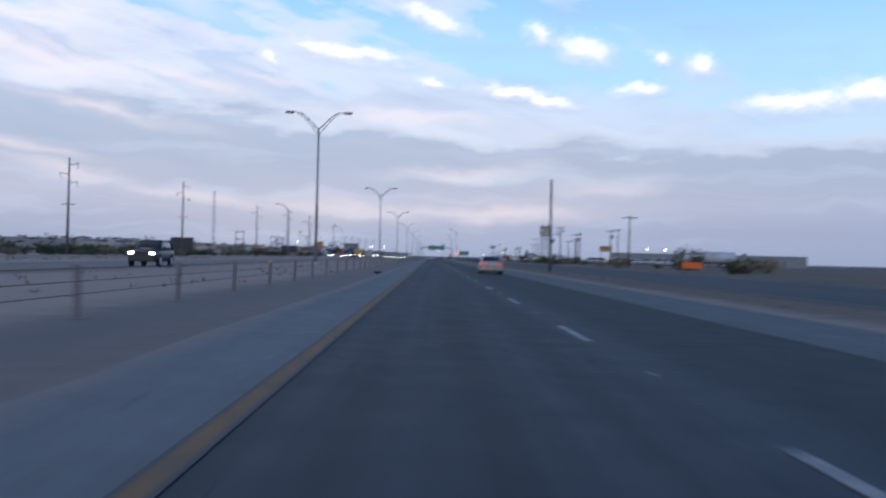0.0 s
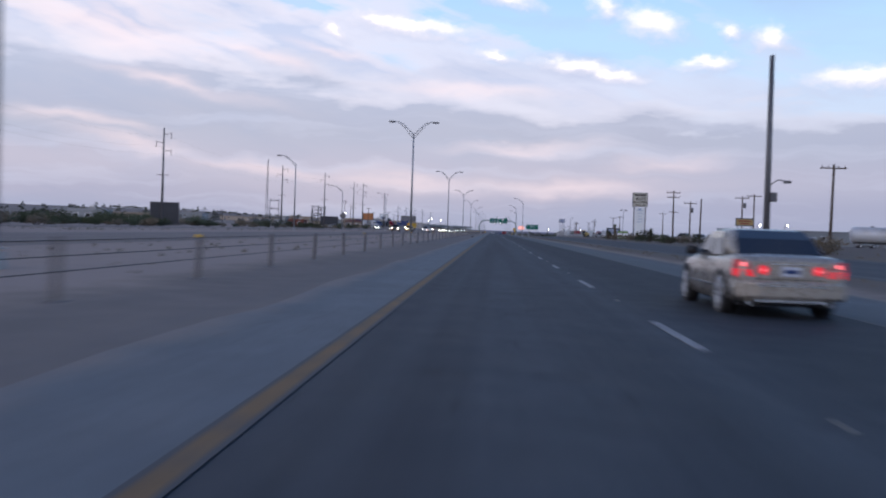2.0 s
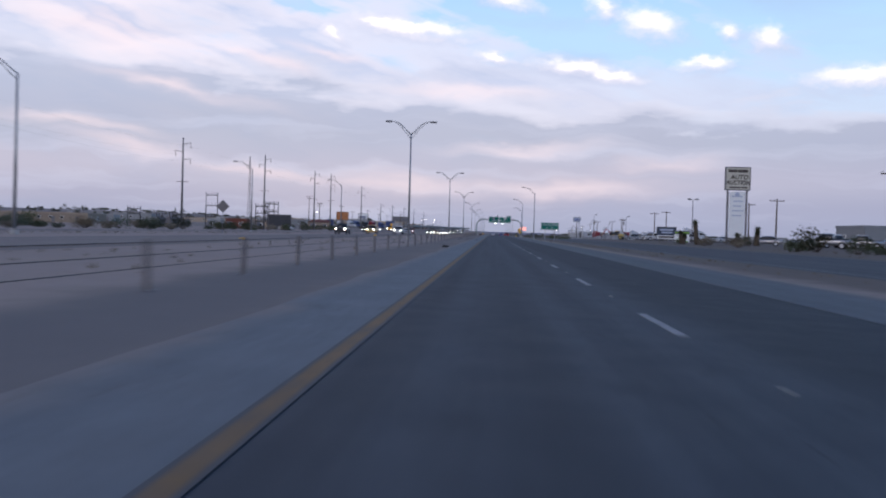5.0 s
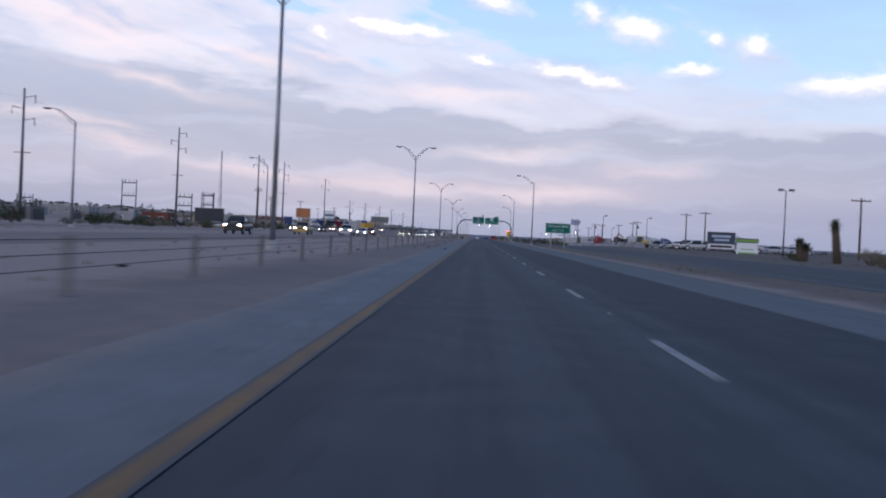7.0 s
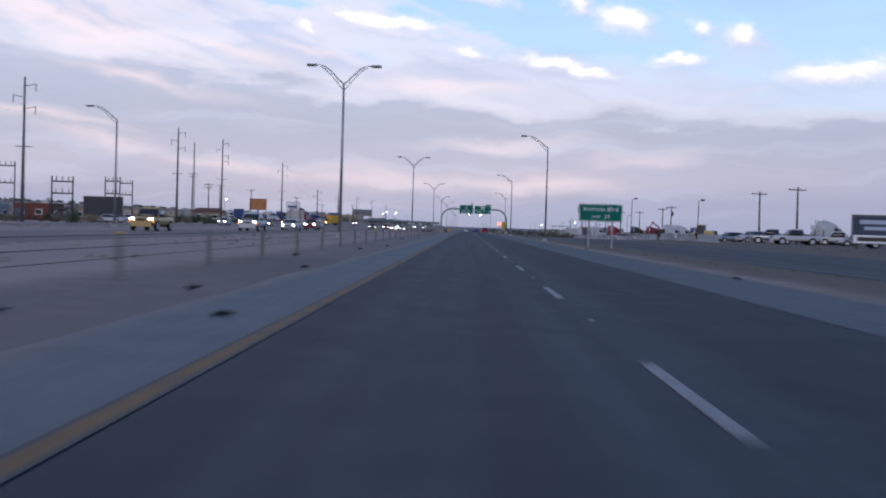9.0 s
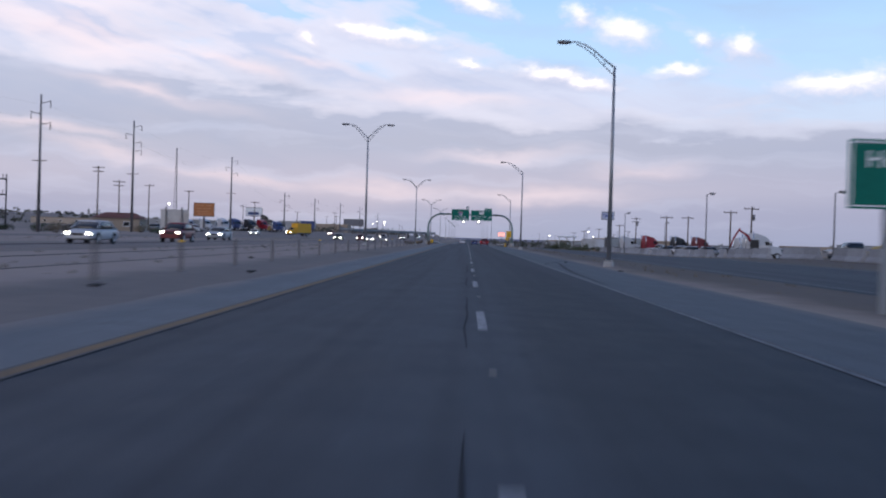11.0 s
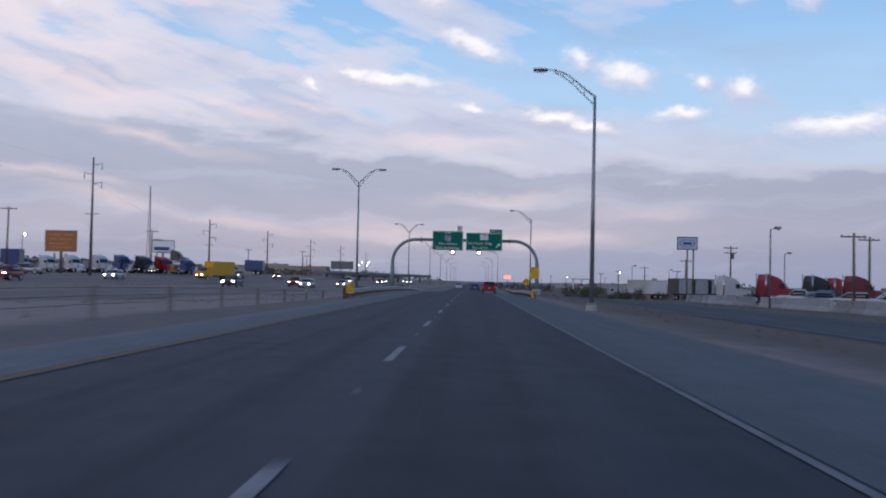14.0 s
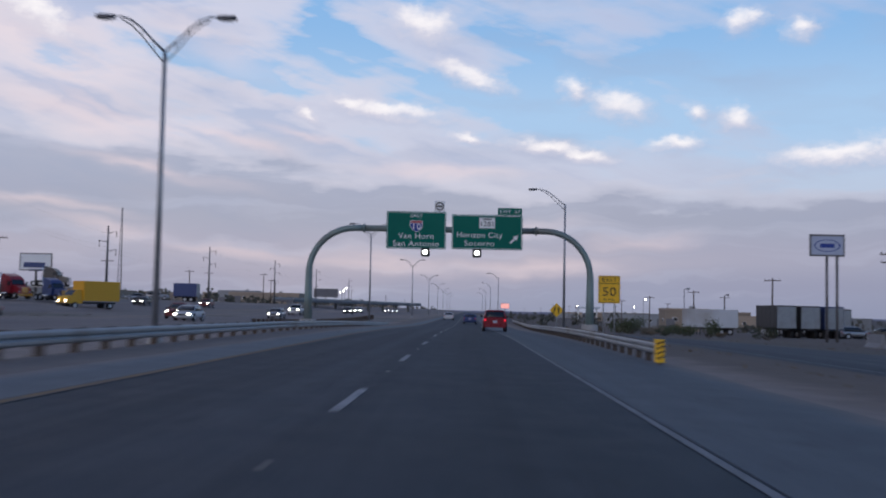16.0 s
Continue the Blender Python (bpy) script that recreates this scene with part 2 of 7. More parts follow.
def paving(name, color, streak_color, bare, wear=0.5, repaved=None, dust=None, sheen=0.16, rough=0.72):
    """Asphalt or concrete with streaks along the driving direction, patches and cracks."""
    m = material(name, color, rough=rough, vary=0.22, scale=0.6, bump=0.22, bump_scale=60, world_space=True, spec=sheen)
    N, L = m.node_tree.nodes, m.node_tree.links
    b = N["Principled BSDF"]
    base = b.inputs["Base Color"].links[0].from_socket
    pos = N.new("ShaderNodeNewGeometry").outputs["Position"]
    mp = N.new("ShaderNodeMapping")
    mp.inputs["Scale"].default_value = (1.3, 0.012, 1)
    L.new(pos, mp.inputs[0])
    n = N.new("ShaderNodeTexNoise")
    n.inputs["Scale"].default_value, n.inputs["Detail"].default_value = 1.0, 5
    L.new(mp.outputs[0], n.inputs["Vector"])
    r = N.new("ShaderNodeMapRange")
    r.inputs[1].default_value, r.inputs[2].default_value = 0.42, 0.62
    L.new(n.outputs["Fac"], r.inputs[0])
    fac = N.new("ShaderNodeMath")
    fac.operation = "MULTIPLY"
    fac.inputs[1].default_value = wear
    L.new(r.outputs[0], fac.inputs[0])
    mx = N.new("ShaderNodeMix")
    mx.data_type = "RGBA"
    L.new(fac.outputs[0], mx.inputs[0])
    L.new(base, mx.inputs[6])
    mx.inputs[7].default_value = (*streak_color, 1)
    out = mx.outputs[2]
    # thin cracks and sealed joints
    vo = N.new("ShaderNodeTexVoronoi")
    vo.feature = "DISTANCE_TO_EDGE"
    vo.inputs["Scale"].default_value = 0.16
    wv = N.new("ShaderNodeTexNoise")
    wv.inputs["Scale"].default_value = 0.5
    L.new(pos, wv.inputs["Vector"])
    add = N.new("ShaderNodeMix")
    add.data_type = "VECTOR"
    add.inputs[0].default_value = 0.25
    sc = N.new("ShaderNodeVectorMath")
    sc.operation = "SCALE"
    sc.inputs[3].default_value = 18.0
    L.new(wv.outputs["Color"], sc.inputs[0])
    L.new(pos, add.inputs[4])
    L.new(sc.outputs[0], add.inputs[5])
    L.new(add.outputs[1], vo.inputs["Vector"])
    cr = N.new("ShaderNodeMapRange")
    cr.inputs[1].default_value, cr.inputs[2].default_value = 0.0, 0.006
    cr.inputs[3].default_value, cr.inputs[4].default_value = 0.55, 0.0
    L.new(vo.outputs["Distance"], cr.inputs[0])
    mc = N.new("ShaderNodeMix")
    mc.data_type = "RGBA"
    L.new(cr.outputs[0], mc.inputs[0])
    L.new(out, mc.inputs[6])
    mc.inputs[7].default_value = (*bare, 1)
    out = mc.outputs[2]
    part_xyz = N.new("ShaderNodeSeparateXYZ")
    L.new(pos, part_xyz.inputs[0])

    def ramp_of(sock, lo, hi, top=1.0):
        n = N.new("ShaderNodeMapRange")
        n.interpolation_type = "SMOOTHSTEP"
        n.inputs[1].default_value, n.inputs[2].default_value, n.inputs[4].default_value = lo, hi, top
        L.new(sock, n.inputs[0])
        return n.outputs[0]

    def two(op, a, c):
        n = N.new("ShaderNodeMath")
        n.operation = op
        for s, v in zip(n.inputs, (a, c)):
            if isinstance(v, (int, float)):
                s.default_value = v
            else:
                L.new(v, s)
        return n.outputs[0]

    def laid(fac, under, color):
        n = N.new("ShaderNodeMix")
        n.data_type = "RGBA"
        L.new(fac, n.inputs[0])
        L.new(under, n.inputs[6])
        n.inputs[7].default_value = (*color, 1)
        return n.outputs[2]
    if repaved:
        # the outer lane was resurfaced with darker asphalt, with a feathered, uneven joint
        wav = N.new("ShaderNodeTexNoise")
        wav.inputs["Scale"].default_value, wav.inputs["Detail"].default_value = 0.25, 6
        L.new(pos, wav.inputs["Vector"])
        across = two("ADD", part_xyz.outputs[0], two("MULTIPLY", two("SUBTRACT", wav.outputs["Fac"], 0.5), 0.9))
        fac = two("MULTIPLY", ramp_of(across, 0.0, 1.2), two("SUBTRACT", 1.0, ramp_of(part_xyz.outputs[1], 300, 370, 0.45)))
        out = laid(two("MULTIPLY", fac, 0.85), out, repaved)
    if dust:
        # sand blown over the outer edge
        lo, hi, tint = dust
        wav = N.new("ShaderNodeTexNoise")
        wav.inputs["Scale"].default_value, wav.inputs["Detail"].default_value, wav.inputs["Roughness"].default_value = 0.7, 8, 0.65
        L.new(pos, wav.inputs["Vector"])
        across = two("ADD", part_xyz.outputs[0], two("MULTIPLY", two("SUBTRACT", wav.outputs["Fac"], 0.5), 1.1))
        out = laid(ramp_of(across, lo, hi, 0.9), out, tint)
    L.new(out, b.inputs["Base Color"])
    return m


def worn_paint(name, color, under, middle=None):
    """Road paint that has been driven thin."""
    m = material(name, color, rough=0.75, vary=0.2, scale=3.0, world_space=True, spec=0.3)
    N, L = m.node_tree.nodes, m.node_tree.links
    b = N["Principled BSDF"]
    base = b.inputs["Base Color"].links[0].from_socket
    pos = N.new("ShaderNodeNewGeometry").outputs["Position"]
    n = N.new("ShaderNodeTexNoise")
    n.inputs["Scale"].default_value, n.inputs["Detail"].default_value, n.inputs["Roughness"].default_value = 2.2, 8, 0.7
    L.new(pos, n.inputs["Vector"])
    r = N.new("ShaderNodeMapRange")
    r.inputs[1].default_value, r.inputs[2].default_value = 0.47, 0.66
    L.new(n.outputs["Fac"], r.inputs[0])
    gone = r.outputs[0]
    if middle:
        # traffic has eaten the paint away from both edges
        x0, half = middle
        sp = N.new("ShaderNodeSeparateXYZ")
        L.new(pos, sp.inputs[0])
        off = N.new("ShaderNodeMath")
        off.operation = "SUBTRACT"
        L.new(sp.outputs[0], off.inputs[0])
        off.inputs[1].default_value = x0
        side = N.new("ShaderNodeMath")
        side.operation = "ABSOLUTE"
        L.new(off.outputs[0], side.inputs[0])
        jag = N.new("ShaderNodeMath")
        jag.operation = "MULTIPLY_ADD"
        L.new(n.outputs["Fac"], jag.inputs[0])
        jag.inputs[1].default_value = half * 1.1
        L.new(side.outputs[0], jag.inputs[2])
        eaten = N.new("ShaderNodeMapRange")
        eaten.inputs[1].default_value, eaten.inputs[2].default_value = half * 0.95, half * 1.5
        L.new(jag.outputs[0], eaten.inputs[0])
        both = N.new("ShaderNodeMath")
        both.operation = "MAXIMUM"
        L.new(eaten.outputs[0], both.inputs[0])
        half_worn = N.new("ShaderNodeMath")
        half_worn.operation = "MULTIPLY"
        L.new(gone, half_worn.inputs[0])
        half_worn.inputs[1].default_value = 0.85
        L.new(half_worn.outputs[0], both.inputs[1])
        gone = both.outputs[0]
    mx = N.new("ShaderNodeMix")
    mx.data_type = "RGBA"
    L.new(gone, mx.inputs[0])
    L.new(base, mx.inputs[6])
    mx.inputs[7].default_value = (*under, 1)
    L.new(mx.outputs[2], b.inputs["Base Color"])
    return m


M = dict(
    asphalt=paving("asphalt", (0.058, 0.069, 0.084), (0.037, 0.045, 0.057), (0.018, 0.018, 0.02), 0.95, repaved=(0.027, 0.033, 0.042)),
    side_asphalt=paving("frontage_asphalt", (0.074, 0.079, 0.086), (0.047, 0.051, 0.058), (0.018, 0.018, 0.02), 0.9),
    shoulder=paving("weathered_shoulder", (0.150, 0.170, 0.185), (0.118, 0.134, 0.149), (0.08, 0.08, 0.08), 0.5, dust=(-4.7, -5.5, (0.25, 0.215, 0.19))),
    outer_shoulder=paving("outer_shoulder", (0.112, 0.126, 0.138), (0.085, 0.096, 0.107), (0.06, 0.06, 0.06), 0.5, dust=(6.3, 7.2, (0.20, 0.172, 0.152))),
    old_asphalt=paving("old_asphalt", (0.255, 0.218, 0.200), (0.19, 0.166, 0.156), (0.08, 0.075, 0.07), 0.6, sheen=0.12, rough=0.85),
    white_paint=worn_paint("worn_white_paint", (0.31, 0.31, 0.32), (0.085, 0.088, 0.095)),
    edge_paint=worn_paint("thin_white_edge_paint", (0.20, 0.205, 0.215), (0.085, 0.09, 0.098)),
    yellow_paint=worn_paint("worn_yellow_paint", (0.20, 0.118, 0.048), (0.075, 0.08, 0.086), (-3.65, 0.095)),
    faint_paint=worn_paint("faded_yellow_paint", (0.25, 0.16, 0.06), (0.2, 0.17, 0.15)),
    seal=material("crack_sealant", (0.045, 0.047, 0.052), 0.95, vary=0.3, scale=1.0, world_space=True, spec=0.05),
    skid=material("tyre_rubber_stain", (0.072, 0.075, 0.08), 0.9, vary=0.35, scale=1.5, world_space=True, spec=0.1),
    dirt=None,
    # haze over the far ridge is put into its pale mauve colour
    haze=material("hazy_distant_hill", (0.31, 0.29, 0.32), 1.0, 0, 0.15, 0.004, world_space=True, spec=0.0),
    galv=material("galvanised_steel", (0.34, 0.35, 0.36), 0.5, 0.75, 0.2, 1.5, dirt=(0.26, 0.24, 0.22)),
    weathered_steel=material("weathered_steel", (0.16, 0.155, 0.16), 0.6, 0.5, 0.2, 1.5),
    dark_steel=material("dull_dark_steel", (0.07, 0.07, 0.075), 0.7, 0.3, 0.2, 2.0),
    gantry=material("grey_green_steel", (0.20, 0.27, 0.26), 0.55, 0.3, 0.18, 1.2, dirt=(0.2, 0.2, 0.18)),
    sign_green=material("green_sign_sheeting", (0.004, 0.145, 0.105), 0.65, 0, 0.12, 0.8, spec=0.2),
    sign_white=material("white_sign_sheeting", (0.85, 0.86, 0.85), 0.45, 0, 0.06, 1.0),
    sign_yellow=material("yellow_sign_sheeting", (0.86, 0.50, 0.015), 0.45, 0, 0.08, 1.0),
    sign_black=material("black_sign_ink", (0.012, 0.012, 0.013), 0.5),
    sign_blue=material("blue_sign_sheeting", (0.02, 0.05, 0.28), 0.45),
    sign_red=material("red_sign_sheeting", (0.45, 0.02, 0.03), 0.45),
    wood=material("weathered_pole_wood", (0.10, 0.075, 0.058), 0.85, 0, 0.3, 3, 0.3, 30, stretch=(4, 4, 0.4)),
    pale_block=material("whitewashed_concrete", (0.29, 0.30, 0.32), 0.85, 0, 0.3, 1.2, 0.2, 30, dirt=(0.19, 0.185, 0.18), random_tint=0.2),
    concrete=material("pale_concrete", (0.36, 0.35, 0.33), 0.85, 0, 0.15, 1.2, 0.2, 30, dirt=(0.25, 0.23, 0.2)),
    chrome=material("bright_trim", (0.7, 0.7, 0.7), 0.2, 1.0, 0.05),
    rubber=material("tyre_rubber", (0.016, 0.016, 0.017), 0.85, 0, 0.2),
    rim=material("alloy_rim", (0.5, 0.51, 0.53), 0.4, 0.3, 0.1),
    glass=material("dark_tinted_glass", (0.012, 0.014, 0.017), 0.12, 0.0, 0.05, spec=0.7),
    side_glass=material("sky_reflecting_side_glass", (0.09, 0.10, 0.115), 0.06, 0.35, 0.05, spec=0.9),
    plastic=material("black_plastic", (0.02, 0.02, 0.022), 0.6, 0, 0.1),
    plate=material("number_plate_white", (0.55, 0.58, 0.66), 0.5, 0, 0.05),
    gold=material("pale_gold_car_paint", (0.38, 0.345, 0.30), 0.28, 0.4, 0.04, spec=0.6),
    red=material("red_car_paint", (0.25, 0.010, 0.022), 0.3, 0.1, 0.05),
    white=material("white_car_paint", (0.50, 0.51, 0.525), 0.35, 0, 0.05),
    silver=material("silver_car_paint", (0.34, 0.35, 0.37), 0.3, 0.6, 0.05),
    blue=material("dark_blue_paint", (0.025, 0.05, 0.16), 0.35, 0.2, 0.08),
    dark=material("charcoal_paint", (0.03, 0.032, 0.036), 0.35, 0.2, 0.08),
    tan=material("tan_paint", (0.42, 0.30, 0.12), 0.35, 0.2, 0.06),
    yellow=material("yellow_box_paint", (0.68, 0.36, 0.02), 0.5, 0, 0.08),
    faded_yellow=material("sun_faded_yellow_paint", (0.52, 0.40, 0.14), 0.6, 0, 0.2, 1.0, dirt=(0.3, 0.24, 0.14)),
    maroon=material("maroon_paint", (0.16, 0.02, 0.025), 0.35, 0.1, 0.08),
    tail=glowing("lit_tail_lamp", (1.0, 0.02, 0.04), 0.95),
    tail_dim=glowing("red_lens", (0.35, 0.01, 0.02), 0.25),
    tail_hot=glowing("bright_tail_bulb", (1.0, 0.18, 0.2), 1.4),
    tail_soft=glowing("lit_red_lens", (0.75, 0.02, 0.035), 0.5),
    amber=glowing("lit_amber_lamp", (1.0, 0.30, 0.04), 3.0),
    head=glowing("lit_headlamp", (1.0, 0.95, 0.82), 14.0),
    flood=glowing("lit_floodlight", (1.0, 1.0, 0.93), 12.0),
    signlamp=glowing("lit_sign_lamp", (0.93, 1.0, 0.9), 12.0),
    lit_sign=glowing("glowing_sign_face", (1.0, 0.42, 0.36), 0.75),
    lens=material("unlit_lamp_lens", (0.30, 0.31, 0.32), 0.3, 0, 0.1),
    board_dark=material("dark_board_back", (0.05, 0.052, 0.06), 0.8, 0, 0.25, 0.8),
    board_slate=material("dull_slate_blue_print", (0.045, 0.062, 0.095), 0.6, 0, 0.5, 1.6),
    board_orange=material("orange_board_print", (0.42, 0.15, 0.04), 0.6, 0, 0.3, 0.5, dirt=(0.30, 0.12, 0.05)),
    faded_print=material("faded_pale_print", (0.50, 0.21, 0.09), 0.6, 0, 0.3, 0.8),
    cream=material("cream_sign_face", (0.58, 0.55, 0.46), 0.6, 0, 0.1, 0.6),
    pale_blue=material("pale_blue_sign_face", (0.45, 0.50, 0.62), 0.5, 0, 0.08, 0.6),
    lime=material("lime_sign_face", (0.20, 0.42, 0.06), 0.5, 0, 0.1),
    ink=material("sign_lettering_brown", (0.06, 0.045, 0.04), 0.6),
    stucco=material("tan_stucco", (0.33, 0.27, 0.21), 0.9, 0, 0.15, 0.5, 0.2, 12, random_tint=0.3),
    metal_wall=material("ribbed_metal_cladding", (0.27, 0.285, 0.30), 0.55, 0.25, 0.12, 0.4, random_tint=0.2),
    brick_red=material("red_brown_roof", (0.16, 0.055, 0.04), 0.85, 0, 0.2, 0.6),
    roof_grey=material("grey_roofing", (0.17, 0.17, 0.18), 0.8, 0, 0.2, 0.5),
    leaf=material("dry_green_leaves", (0.055, 0.068, 0.032), 0.8, 0, 0.35, 1.5, random_tint=0.3),
    # paler than the near leaves: distance haze is put into this base colour
    leaf_hazed=material("hazed_grey_green_leaves", (0.12, 0.115, 0.085), 0.9, 0, 0.35, 0.2, random_tint=0.2),
    leaf_dry=material("straw_leaves", (0.19, 0.16, 0.115), 0.9, 0, 0.3, 1.5, random_tint=0.2),
    bark=material("shaggy_bark", (0.085, 0.065, 0.045), 0.95, 0, 0.3, 5, 0.4, 20),
    tread=material("shredded_tyre", (0.015, 0.015, 0.016), 0.8, 0, 0.2),
    orange=material("safety_orange", (0.75, 0.16, 0.02), 0.5, 0, 0.1),
    trailer_white=material("white_trailer_skin", (0.55, 0.57, 0.6), 0.45, 0.1, 0.08, 0.5, dirt=(0.38, 0.36, 0.34)),
    insulator=material("brown_insulators", (0.06, 0.04, 0.035), 0.3),
    wire=material("overhead_wire", (0.03, 0.03, 0.033), 0.6, 0.4),
)


def desert():
    m = material("desert_ground", (0.285, 0.238, 0.205), 0.95, 0, 0.24, 0.12, 0.5, 9, world_space=True, spec=0.1)
    N, L = m.node_tree.nodes, m.node_tree.links
    b = N["Principled BSDF"]
    base = b.inputs["Base Color"].links[0].from_socket
    pos = N.new("ShaderNodeNewGeometry").outputs["Position"]
    cur = base
    # gravelly bands drawn out along the road, and scrub on the flats
    for sc3, lo, hi, amount, tint in (((0.35, 0.010, 1), 0.45, 0.62, 0.75, (0.215, 0.20, 0.192)), ((0.5, 0.02, 1), 0.58, 0.72, 0.5, (0.36, 0.295, 0.24)), ((0.06, 0.05, 1), 0.55, 0.68, 0.5, (0.14, 0.128, 0.095))):
        mp = N.new("ShaderNodeMapping")
        mp.inputs["Scale"].default_value = sc3
        L.new(pos, mp.inputs[0])
        n = N.new("ShaderNodeTexNoise")
        n.inputs["Scale"].default_value, n.inputs["Detail"].default_value = 1.0, 7
        L.new(mp.outputs[0], n.inputs["Vector"])
        r = N.new("ShaderNodeMapRange")
        r.inputs[1].default_value, r.inputs[2].default_value, r.inputs[4].default_value = lo, hi, amount
        L.new(n.outputs["Fac"], r.inputs[0])
        mx = N.new("ShaderNodeMix")
        mx.data_type = "RGBA"
        L.new(r.outputs[0], mx.inputs[0])
        L.new(cur, mx.inputs[6])
        mx.inputs[7].default_value = (*tint, 1)
        cur = mx.outputs[2]
    sx = N.new("ShaderNodeSeparateXYZ")
    L.new(pos, sx.inputs[0])

    def band(sock, lo, hi, top):
        r = N.new("ShaderNodeMapRange")
        r.interpolation_type = "SMOOTHSTEP"
        r.inputs[1].default_value, r.inputs[2].default_value, r.inputs[4].default_value = lo, hi, top
        L.new(sock, r.inputs[0])
        return r.outputs[0]

    def laid(fac, under, tint):
        mx = N.new("ShaderNodeMix")
        mx.data_type = "RGBA"
        L.new(fac, mx.inputs[0])
        L.new(under, mx.inputs[6])
        mx.inputs[7].default_value = (*tint, 1)
        return mx.outputs[2]

    # ragged limits between the soils
    edge = N.new("ShaderNodeTexNoise")
    edge.inputs["Scale"].default_value, edge.inputs["Detail"].default_value, edge.inputs["Roughness"].default_value = 0.35, 8, 0.65
    L.new(pos, edge.inputs["Vector"])
    jag = N.new("ShaderNodeMath")
    jag.operation = "MULTIPLY_ADD"
    L.new(edge.outputs["Fac"], jag.inputs[0])
    jag.inputs[1].default_value = 3.2
    L.new(sx.outputs[0], jag.inputs[2])
    across = jag.outputs[0]
    # pale pinkish sand over the median and beyond it, its tint fading towards the interchange
    sandy = N.new("ShaderNodeMath")
    sandy.operation = "MULTIPLY"
    L.new(band(across, -6.2, -7.6, 0.62), sandy.inputs[0])
    L.new(band(sx.outputs[1], 590, 470, 1.0), sandy.inputs[1])
    cur = laid(sandy.outputs[0], cur, (0.40, 0.318, 0.275))
    # grey gravel swept off the inner shoulder
    swept = N.new("ShaderNodeMath")
    swept.operation = "MULTIPLY"
    L.new(band(across, -7.0, -5.4, 0.55), swept.inputs[0])
    L.new(band(sx.outputs[0], 0.0, -4.0, 1.0), swept.inputs[1])
    cur = laid(swept.outputs[0], cur, (0.165, 0.152, 0.146))
    # the verge beyond the outer shoulder is a darker, browner soil
    cur = laid(band(across, 8.6, 10.6, 0.72), cur, (0.125, 0.101, 0.083))
    L.new(cur, b.inputs["Base Color"])
    return m


M["dirt"] = desert()

# ---------------------------------------------------------------- building helpers
def smooth(x, a, b):
    t = min(1.0, max(0.0, (x - a) / (b - a)))
    return t * t * (3 - 2 * t)


def lift(y, ys, zs):
    return float(np.interp(y, ys, zs))


def ground_z(x, y):
    """Height of the finished ground: the road falls gently to the right, and dips under the sign bridge."""
    return level_z(x, y) - 0.55 * smooth(y, 555, 640) * (1 - smooth(abs(x), 14, 40))


def level_z(x, y):
    road = -0.02 * max(-7.0, min(7.0, x))
    if x < -7:
        left = 0.14 - 0.42 * smooth(y, 470, 515) * smooth(-y, -720, -660) + 0.06 * smooth(-x, 7, 14) + smooth(y, 430, 560) * 0.3 * smooth(-x, 15, 25)
        rise = lift(y, [0, 300, 470, 620, 690, 900, 2500], [-0.1, 0.2, 0.2, 1.1, 2.2, 2.5, 4.0])
        hill = 12 * smooth(-x, 85, 420) * smooth(y, 720, 1350)
        return left + (rise - left) * smooth(-x, 38, 62) + hill
    if x > 7:
        fall = lift(y, [0, 440, 490, 606, 650, 780, 1300, 2500], [0.35, 0.35, -0.4, -0.8, -1.4, -2.8, -3.5, -3.0])
        return road + (fall - road) * smooth(x, 8.5, 30)
    return road


def box(bm, c, s, bevel=0.0):
    v = [bm.verts.new((c[0] + s[0] * 0.5 * i, c[1] + s[1] * 0.5 * j, c[2] + s[2] * 0.5 * k)) for k in (-1, 1) for j in (-1, 1) for i in (-1, 1)]
    fs = [bm.faces.new([v[i] for i in q]) for q in ((0, 2, 3, 1), (4, 5, 7, 6), (0, 1, 5, 4), (2, 6, 7, 3), (0, 4, 6, 2), (1, 3, 7, 5))]
    if bevel:
        bmesh.ops.bevel(bm, geom=list({e for f in fs for e in f.edges}), offset=bevel, segments=2, affect="EDGES")
    return bm


def rod(bm, a, b, r0, r1=None, seg=10, caps=True):
    """A round bar from a to b, tapered from r0 to r1."""
    r1 = r0 if r1 is None else r1
    a, b = Vector(a), Vector(b)
    z = (b - a).normalized()
    x = z.orthogonal().normalized()
    y = z.cross(x)
    rings = []
    for p, r in ((a, r0), (b, r1)):
        rings.append([bm.verts.new(p + (x * math.cos(q) + y * math.sin(q)) * r) for q in (2 * math.pi * i / seg for i in range(seg))])
    for i in range(seg):
        j = (i + 1) % seg
        bm.faces.new((rings[0][i], rings[0][j], rings[1][j], rings[1][i])).smooth = True
    if caps:
        bm.faces.new(rings[0][::-1])
        bm.faces.new(rings[1])
    return bm


